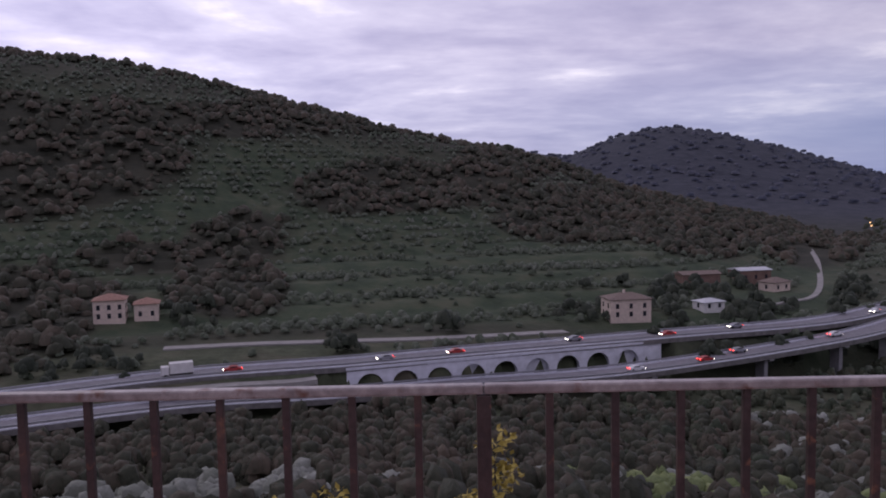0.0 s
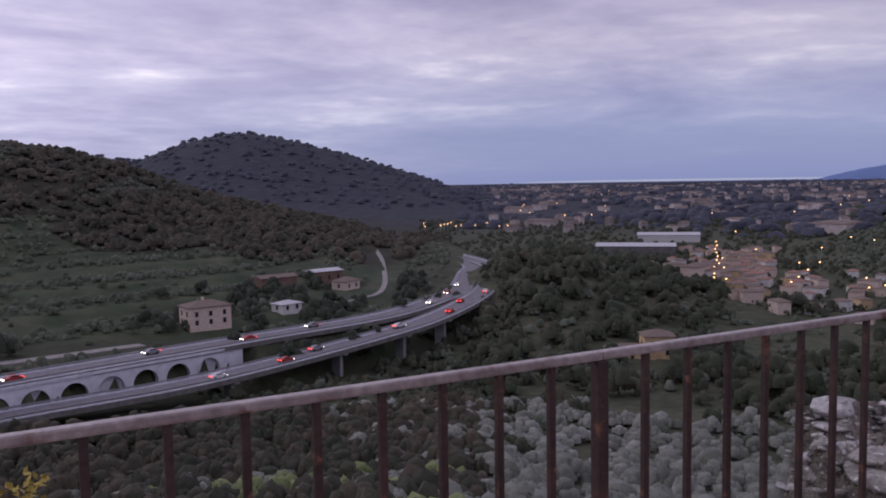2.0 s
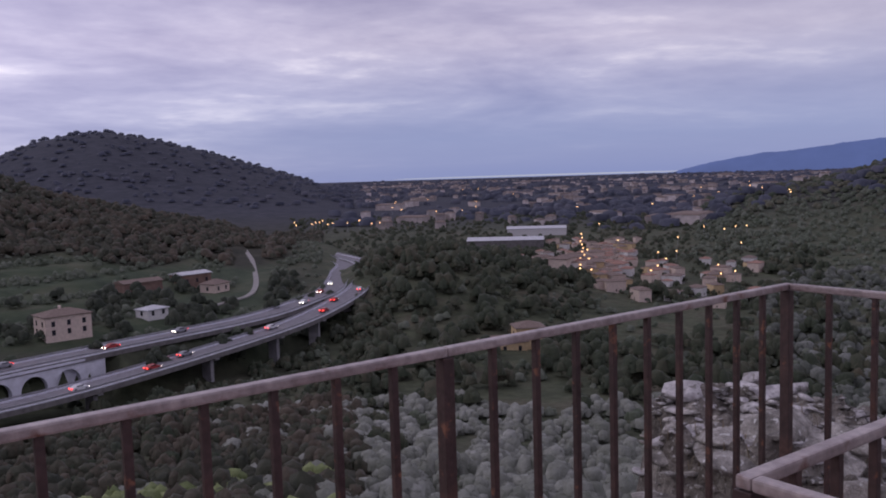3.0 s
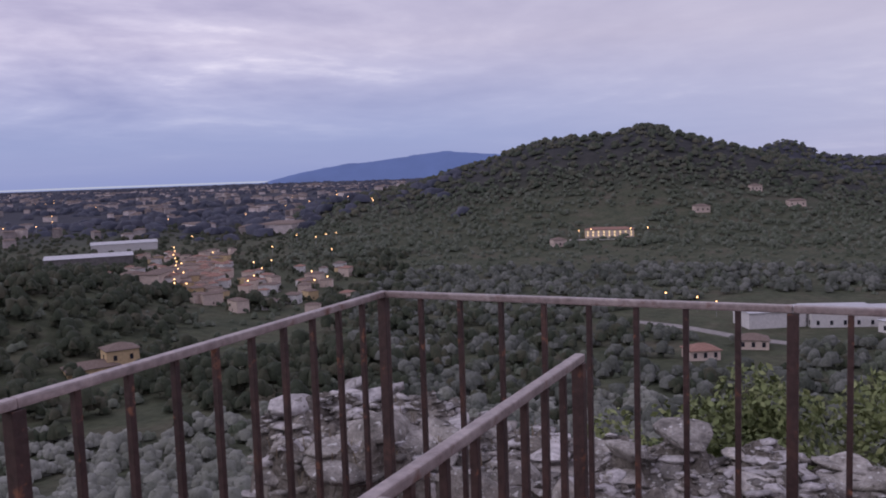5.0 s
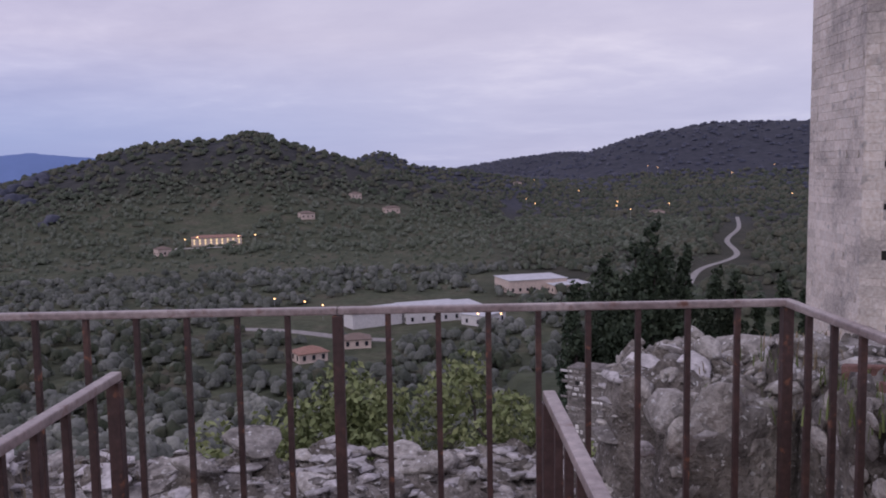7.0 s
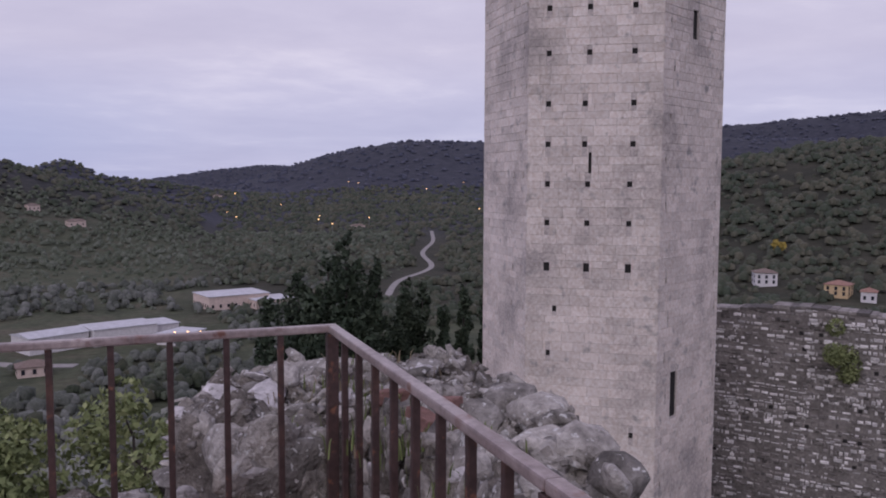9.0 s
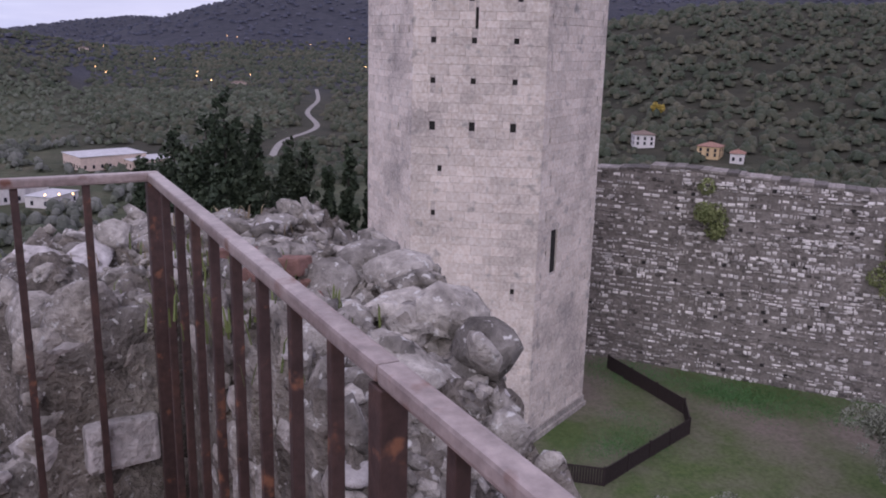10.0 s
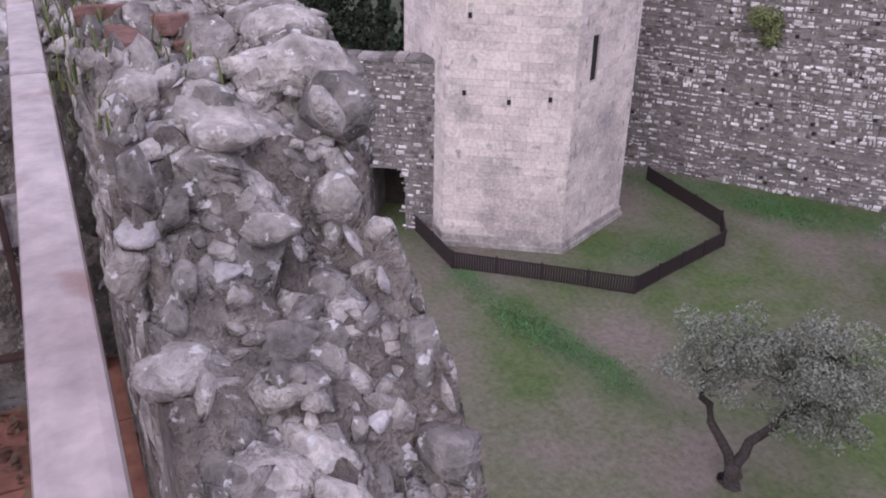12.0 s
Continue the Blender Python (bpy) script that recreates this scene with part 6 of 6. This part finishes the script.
def traffic():
    rnd = random.Random(12)
    kinds = []
    for col, word in (((0.6, 0.6, 0.62), "white"), ((0.25, 0.25, 0.28), "grey"), ((0.05, 0.05, 0.06), "black"), ((0.35, 0.04, 0.04), "red")):
        kinds.append(car("car", word + " saloon car driving on the motorway", plain_material(word + " car paint", col, 0.3), (0, 0, 0), 0))

    def along(line, u, lane, back):
        f = u * (len(line) - 2)
        i = int(f)
        p = line[i].lerp(line[i + 1], f - i)
        d = line[i + 1] - line[i]
        s = Vector((d.y, -d.x, 0)).normalized()
        return Matrix.Translation(p + s * lane + Vector((0, 0, 0.02))) @ pose(0, 0, 0, 0, 0, math.degrees(math.atan2(d.y, d.x)) + (180 if back else 0))

    first = set()
    for line, us, back in ((LINE_A, (0.14, 0.24, 0.30, 0.36, 0.41, 0.46, 0.58, 0.66, 0.72), True), (LINE_B, (0.40, 0.455, 0.47, 0.55, 0.62, 0.66, 0.70, 0.74, 0.79), False)):
        for u in us:
            k = rnd.randrange(4)
            m = along(line, u + rnd.uniform(-0.01, 0.01), rnd.choice((-2.0, 1.6)), back)
            if k not in first:
                first.add(k)
                kinds[k].matrix_basis = m
            else:
                copy_thing(kinds[k], m)
    for k in range(4):
        if k not in first:
            kinds[k].matrix_basis = along(LINE_B, 0.5 + 0.03 * k, 1.6, False)
    # a box lorry
    t = thing("lorry", "white box lorry on the upper carriageway", "lorry", (0, 0, 0), 0)
    t.matrix_basis = along(LINE_A, 0.105, 1.5, True)
    part("cargo_box", box_mesh("cargo_box", -3.6, 1.6, -1.2, 1.2, 0.9, 3.3, M_WHITEWALL, 0.06), t)
    part("cab", box_mesh("cab", 1.75, 3.5, -1.1, 1.1, 0.6, 2.6, M_WHITEWALL, 0.15), t)
    part("chassis", box_mesh("chassis", -3.5, 3.4, -0.9, 0.9, 0.45, 0.9, M_TYRE), t)
    wheel = bmesh.new()
    bmesh.ops.create_cone(wheel, cap_ends=True, segments=14, radius1=0.45, radius2=0.45, depth=0.3, matrix=Matrix.Rotation(radians(90), 4, "X"))
    wm = finish(wheel, "wheel", M_TYRE)
    for x in (-2.4, 2.5):
        for y in (-0.95, 0.95):
            o = part("wheel", wm, t)
            o.matrix_basis = pose(x, y, 0.45)


traffic()

# ---- the castle yard ----
def build_yard():
    m, nt, b = node_material("worn lawn", 0.95, 0, 0.15)
    p = world_pos(nt)
    n1 = tex(nt, 0.22, 5, 0.6, vec=p)
    n2 = tex(nt, 6.0, 5, 0.65, vec=p)
    n3 = tex(nt, 0.07, 3, 0.5, vec=p)
    grass = ramp(nt, n2.outputs[0], [(0.3, (0.055, 0.088, 0.030)), (0.7, (0.11, 0.145, 0.058))])
    dirt = ramp(nt, n2.outputs[0], [(0.3, (0.135, 0.115, 0.095)), (0.7, (0.215, 0.185, 0.16))])
    f = nt.nodes.new("ShaderNodeMath")
    f.operation = "ADD"
    nt.links.new(n1.outputs[0], f.inputs[0])
    nt.links.new(n3.outputs[0], f.inputs[1])
    g = nt.nodes.new("ShaderNodeMath")
    g.operation = "MULTIPLY"
    g.inputs[1].default_value = 0.5
    nt.links.new(f.outputs[0], g.inputs[0])
    c = mix(nt, ramp(nt, g.outputs[0], [(0.43, 0.0), (0.57, 1.0)]), grass, dirt)
    nt.links.new(c, b.inputs["Base Color"])
    bump(nt, b, n2.outputs[0], 0.04)
    xs, ys = np.arange(4.0, 36, 0.5), np.arange(-40, -5.5, 0.5)
    X, Y = np.meshgrid(xs, ys)
    Z = YARD + 0.10 + 0.035 * fractal(X / 2.5, Y / 2.5, 61, 3)
    nn, mm = X.shape
    i, j = np.meshgrid(np.arange(nn - 1), np.arange(mm - 1), indexing="ij")
    F = np.stack([i * mm + j, i * mm + j + 1, (i + 1) * mm + j + 1, (i + 1) * mm + j], -1).reshape(-1, 4)
    tagged(new("ground_yard", fast_mesh("ground_yard", np.stack([X, Y, Z], -1).reshape(-1, 3), F, m, True)), "castle yard of worn grass and bare earth", "lawn", kind="structure")

    # a greener strip of longer grass and the grass by the wall
    rng = np.random.RandomState(2)

    def strip(name, label, pts, width, n, h):
        line = spline([Vector((x, y, 0)) for x, y in pts], 20)
        k = rng.randint(len(line), size=n)
        c0 = np.array([line[q][:2] for q in k]) + rng.normal(size=(n, 2)) * width
        a = rng.uniform(0, 6.28, n)
        w = 0.022
        z = YARD + 0.07 + 0 * a
        hh = h * rng.uniform(0.5, 1.2, n)
        lean = rng.normal(size=(n, 2)) * 0.05
        v0 = np.stack([c0[:, 0] - w * np.cos(a), c0[:, 1] - w * np.sin(a), z], -1)
        v1 = np.stack([c0[:, 0] + w * np.cos(a), c0[:, 1] + w * np.sin(a), z], -1)
        v2 = np.stack([c0[:, 0] + lean[:, 0], c0[:, 1] + lean[:, 1], z + hh], -1)
        V = np.stack([v0, v1, v2], 1).reshape(-1, 3)
        ob = new(name, fast_mesh(name, V, np.arange(len(V)).reshape(-1, 3), M_GRASS))
        tagged(ob, label, "grass", kind="stuff")

    strip("grass_strip", "strip of longer green grass across the yard", [(24.2, -13.0), (19.85, -13.6), (16.5, -14.3), (14.4, -15.1)], 0.42, 18000, 0.08)
    strip("grass_verge", "green grass at the foot of the curtain wall", [(29.0, -24.8), (25.5, -26.8), (22.5, -29.0), (19, -32)], 0.9, 16000, 0.09)
    strip("grass_plot", "grass inside the fence round the tower", [(23.0, -18.6), (22.6, -20.5), (24.5, -22.4)], 0.8, 9000, 0.08)


M_GRASS = leaf_material("green grass", [(0.2, (0.065, 0.155, 0.055)), (0.8, (0.14, 0.265, 0.105))])
build_yard()


def build_fence():
    M_MESH = plain_material("brown fence panel", (0.035, 0.026, 0.026), 0.8, 0, 20, 0.3)
    pts = [(28.9, -24.7), (23.7, -24.37), (22.25, -23.23), (20.62, -17.8), (24.83, -12.87), (28.3, -12.9)]
    t = thing("low_fence", "low dark brown fence of close slats round the tower", "fence", (20.62, -17.8, YARD))
    base = Vector((20.62, -17.8, YARD))
    post = box_mesh("post", -0.035, 0.035, -0.035, 0.035, -0.2, 0.80, M_MESH, 0.005)
    slat = box_mesh("slat", -0.04, 0.04, -0.009, 0.009, 0.05, 0.72, M_MESH)
    for (ax, ay), (bx, by) in zip(pts, pts[1:]):
        a, b = Vector((ax, ay, YARD)), Vector((bx, by, YARD))
        L = (b - a).length
        ang = math.degrees(math.atan2(b.y - a.y, b.x - a.x))
        n = max(1, round(L / 1.6))
        for k in range(n + 1):
            o = part("post", post, t)
            o.matrix_basis = Matrix.Translation(a.lerp(b, k / n) - base) @ pose(0, 0, 0, 0, 0, ang)
        for z in (0.12, 0.72):
            o = part("rail", box_mesh("rail", 0, L, -0.02, 0.02, z - 0.025, z + 0.025, M_MESH), t)
            o.matrix_basis = Matrix.Translation(a - base) @ pose(0, 0, 0, 0, 0, ang)
        for k in range(int(L / 0.095)):
            o = part("slat", slat, t)
            o.matrix_basis = Matrix.Translation(a.lerp(b, (k + 0.5) * 0.095 / L) - base) @ pose(0, 0, 0, 0, 0, ang)


build_fence()


# ---- trees near the castle ----
def tube(bm, pts, r0, r1, seg=7):
    rings = []
    n = len(pts)
    for i, p in enumerate(pts):
        d = (Vector(pts[min(i + 1, n - 1)]) - Vector(pts[max(i - 1, 0)])).normalized()
        q = d.to_track_quat("Z", "Y")
        r = r0 + (r1 - r0) * i / (n - 1)
        rings.append([bm.verts.new(Vector(p) + q @ Vector((r * math.cos(6.2832 * k / seg), r * math.sin(6.2832 * k / seg), 0))) for k in range(seg)])
    for a, b in zip(rings, rings[1:]):
        for k in range(seg):
            bm.faces.new([a[k], a[(k + 1) % seg], b[(k + 1) % seg], b[k]])
    bm.faces.new(rings[-1])


def limb(bm, rnd, a, b, r0, r1, wob=0.12):
    pts = []
    for k in range(7):
        t = k / 6
        p = Vector(a).lerp(Vector(b), t)
        p += Vector((rnd.gauss(0, wob), rnd.gauss(0, wob), rnd.gauss(0, wob * 0.5))) * math.sin(math.pi * t)
        pts.append(p)
    tube(bm, pts, r0, r1)


def leafy_tree(name, label, cat, at, limbs, lumps, n, size, mat, seed, flat=0.9):
    """limbs: start, end, radii; lumps: the crown's rounded masses."""
    rnd = random.Random(seed)
    rng = np.random.RandomState(seed)
    t = thing(name, label, cat, at)
    bm = bmesh.new()
    for a, b, r0, r1 in limbs:
        limb(bm, rnd, a, b, r0, r1)
    for x, y, z, r in lumps:
        e = max(limbs, key=lambda l: -(Vector(l[1]) - Vector((x, y, z))).length)[1]
        limb(bm, rnd, e, (x, y, z + r * 0.3), 0.04, 0.012, 0.08)
    part("trunk", finish(bm, "trunk", M_BARK, True), t)
    fine = []
    for x, y, z, r in lumps:
        for _ in range(12):
            d = Vector((rnd.gauss(0, 1), rnd.gauss(0, 1), rnd.gauss(0, 1))).normalized() * r * rnd.uniform(0.3, 1.15)
            fine.append((x + d.x, y + d.y, z + d.z * flat, r * rnd.uniform(0.16, 0.5)))
    V = leaf_quads(rng, n, fine, size, flat)
    part("crown", fast_mesh("crown", V, quads(n), mat), t)
    return t


leafy_tree("olive_tree", "spreading silver-green olive tree with forked dark trunk in the yard", "olive tree", (11.97, -14.21, YARD),
           [((0, 0, -0.1), (0.05, -0.05, 0.7), 0.28, 0.2), ((0.05, 0, 0.5), (0.75, 0.75, 2.9), 0.14, 0.07), ((0.05, -0.05, 0.6), (-0.5, -1.1, 2.6), 0.15, 0.08), ((-0.5, -1.1, 2.6), (-0.6, -1.9, 3.6), 0.08, 0.03)],
           [(1.0, 0.9, 3.7, 0.95), (0.3, 0.2, 3.9, 1.0), (-0.1, -0.6, 3.6, 1.1), (-0.6, -1.3, 3.8, 1.15), (-0.8, -2.0, 3.3, 1.05), (-0.5, -1.5, 2.6, 0.9), (0.2, -1.6, 3.0, 0.9), (0.7, 0.3, 2.9, 0.8), (-0.9, -1.0, 2.5, 0.8), (-0.3, -2.3, 2.4, 0.8), (0.1, -0.3, 3.0, 0.9), (-0.9, -2.5, 1.9, 0.7), (-0.6, -1.7, 1.9, 0.7), (-1.0, -2.6, 2.9, 0.7)],
           34000, 0.042, M_YARDOLIVE, 5)
leafy_tree("olive_tree", "rounded olive tree on the lawn near the curtain wall", "olive tree", (14.9, -25.2, YARD),
           [((0, 0, -0.1), (0.05, 0.1, 1.3), 0.22, 0.15), ((0.05, 0.1, 1.2), (0.4, 0.6, 2.6), 0.1, 0.05), ((0.05, 0.1, 1.2), (-0.4, -0.5, 2.6), 0.1, 0.05)],
           [(0.5, 0.8, 3.0, 1.1), (-0.4, 0.2, 3.3, 1.2), (0.3, -0.6, 3.1, 1.1), (0.0, 0.2, 2.4, 1.1), (-0.7, -0.6, 2.7, 0.9)], 22000, 0.045, M_YARDOLIVE, 6)
gz = float(land(11.0, 0.3))
leafy_tree("broadleaf_tree", "yellow-green leafy tree growing below the parapet", "tree", (11.0, 0.3, gz),
           [((0, 0, -0.3), (0.1, 0, -4.2 - gz), 0.2, 0.12), ((0.1, 0, -4.4 - gz), (0.3, 1.3, -2.8 - gz), 0.1, 0.05), ((0.1, 0, -4.4 - gz), (0.2, -1.2, -2.9 - gz), 0.1, 0.05)],
           [(0.2, 0.5, -1.75 - gz, 0.85), (0.3, -0.6, -1.7 - gz, 0.85), (0.2, -1.5, -2.4 - gz, 0.85), (0.0, 1.5, -2.5 - gz, 0.85), (0.0, 2.1, -3.3 - gz, 0.8), (0.3, 0.1, -2.6 - gz, 1.2), (0.2, -1.2, -3.3 - gz, 1.1), (0.4, 1.1, -3.6 - gz, 1.2), (0.4, -0.2, -4.2 - gz, 1.3), (0.3, 1.5, -2.0 - gz, 0.8), (0.0, 2.3, -2.6 - gz, 0.8), (0.0, 3.0, -3.1 - gz, 0.75), (0.2, -2.0, -2.5 - gz, 0.75), (0.2, 0.9, -2.2 - gz, 1.0), (0.1, 2.4, -3.8 - gz, 1.1), (0.2, -1.9, -3.4 - gz, 0.9)],
           26000, 0.055, M_BUSH, 7)


def cypress(at, top, rad, seed, label):
    rng = np.random.RandomState(seed)
    H, rad = top - at[2], rad * 1.2
    t = thing("cypress", label, "cypress", at, 0, "cypress trees")
    bm = bmesh.new()
    tube(bm, [(0, 0, -0.5), (0.05, 0, H * 0.4), (0, 0, H * 0.9)], 0.22, 0.03)
    part("trunk", finish(bm, "trunk", M_BARK, True), t)
    lumps = []
    k = 60
    for i in range(k):
        u = 0.06 + 0.92 * i / k
        prof = rad * (math.sin(math.pi * min(1, u * 0.78 + 0.22)) ** 0.7 if u > 0.3 else 0.55 + 1.5 * u)
        a = rng.uniform(0, 6.28)
        q = prof * rng.uniform(0.2, 0.75)
        lumps.append((q * math.cos(a), q * math.sin(a), H * u, max(0.16, prof * rng.uniform(0.25, 0.45))))
    n = int(6500 * rad)
    part("crown", fast_mesh("crown", leaf_quads(rng, n, lumps, 0.13, 1.5), quads(n), M_DARKTREE), t)


for k, (az, r, el, rad) in enumerate(((99.4, 37, -7.4, 0.8), (101.3, 40, -5.6, 1.5), (103.3, 38, -4.4, 1.7), (104.5, 36, -3.0, 1.25), (106.5, 37, -4.9, 0.85), (108.4, 40, -6.3, 1.35), (109.6, 41, -6.5, 0.9), (111.0, 41, -8.2, 0.7), (112.4, 40, -6.8, 0.65), (113.8, 43, -7.6, 0.7), (105.5, 41, -6.0, 1.4))):
    p = polar(az, r)
    p.z = float(land(p.x, p.y))
    cypress(p, EYE_Z + r * math.tan(radians(el)), rad, 40 + k, "broad dark evergreen with ragged top" if rad > 1.2 else "slim dark green cypress")


def wall_plant(name, label, at, rad, n, seed):
    """A plant rooted in the wall face, hanging a little."""
    rng = np.random.RandomState(seed)
    t = thing(name, label, "plant", at)
    bm = bmesh.new()
    for k in range(5):
        limb(bm, random.Random(seed + k), (0, 0, 0), (-0.3 + rng.normal() * 0.2, rng.normal() * 0.4, rng.normal() * 0.3), 0.03, 0.01, 0.03)
    part("stems", finish(bm, "stems", M_BARK), t)
    lumps = [(-0.2 + 0.2 * rng.normal(), 0.3 * rad * rng.normal(), rad * 0.55 * rng.normal(), rad * rng.uniform(0.3, 0.5)) for _ in range(9)]
    part("foliage", fast_mesh("foliage", leaf_quads(rng, n, lumps, 0.07), quads(n), M_BUSH), t)


wall_plant("wall_plant", "bright green caper bush growing from the curtain wall", (26.9, -27.95, -5.6), 1.0, 2600, 3)
wall_plant("wall_plant", "green bush hanging on the curtain wall", (21.0, -32.4, -7.0), 1.0, 2200, 4)


# ---- saplings below the terrace, a golden tree, fallen leaves ----
M_YELLOW = leaf_material("yellow autumn leaves", [(0.2, (0.30, 0.22, 0.05)), (0.8, (0.55, 0.44, 0.12))])
M_DEADLEAF = leaf_material("dead leaves", [(0.2, (0.06, 0.04, 0.03)), (0.8, (0.20, 0.13, 0.08))])


def sapling(az, r, top, seed):
    rng = np.random.RandomState(seed)
    p = polar(az, r)
    z = float(land(p.x, p.y))
    H = top - z
    t = thing("sapling", "thin sapling with yellow autumn leaves below the terrace", "sapling", (p.x, p.y, z), 0, "yellow saplings")
    bm = bmesh.new()
    limb(bm, random.Random(seed), (0, 0, -0.2), (0.1, 0.0, H * 0.98), 0.035, 0.006, 0.06)
    part("stem", finish(bm, "stem", M_BARK), t)
    lumps = [(0.1 + 0.10 * rng.normal(), 0.10 * rng.normal(), H - 0.9 * rng.uniform(0, 1), 0.09) for _ in range(12)]
    part("foliage", fast_mesh("foliage", leaf_quads(rng, 300, lumps, 0.03), quads(300), M_YELLOW), t)


for k, (az, r, top) in enumerate(((1.2, 5.2, -0.10), (0.2, 5.6, -0.55), (-13.4, 5.0, -0.45), (-10.8, 5.3, -0.50))):
    sapling(az, r, top, 70 + k)
p = on_land(132.6, -4.6)
leafy_tree("golden_tree", "rounded tree with golden autumn foliage on the slope", "tree", p, [((0, 0, -1), (0, 0, 3.5), 0.3, 0.2)],
           [(0, 0, 5, 2.6), (1.8, 0.5, 4.4, 2.2), (-1.8, -0.5, 4.4, 2.2), (0.3, 1.6, 4.0, 2.0)], 3500, 0.28, M_YELLOW, 31)


def fallen_leaves():
    rng = np.random.RandomState(9)
    n = 700
    x, y = rng.uniform(1.4, 2.68, n), -0.84 + np.abs(rng.normal(0, 0.16, n))
    c = np.stack([x, y, 0.006 + 0.012 * rng.uniform(size=n)], -1)
    a = rng.uniform(0, 6.28, n)
    s = rng.uniform(0.008, 0.022, n)[:, None]
    u = np.stack([np.cos(a), np.sin(a), 0.3 * rng.normal(size=n)], -1) * s
    v = np.stack([-np.sin(a), np.cos(a), 0.3 * rng.normal(size=n)], -1) * s * 0.6
    V = np.stack([c - u, c - v, c + u, c + v], 1).reshape(-1, 3)
    tagged(new("fallen_leaves", fast_mesh("fallen_leaves", V, quads(n), M_DEADLEAF)), "dead brown leaves and twigs along the terrace edge", "leaves", kind="stuff")


fallen_leaves()
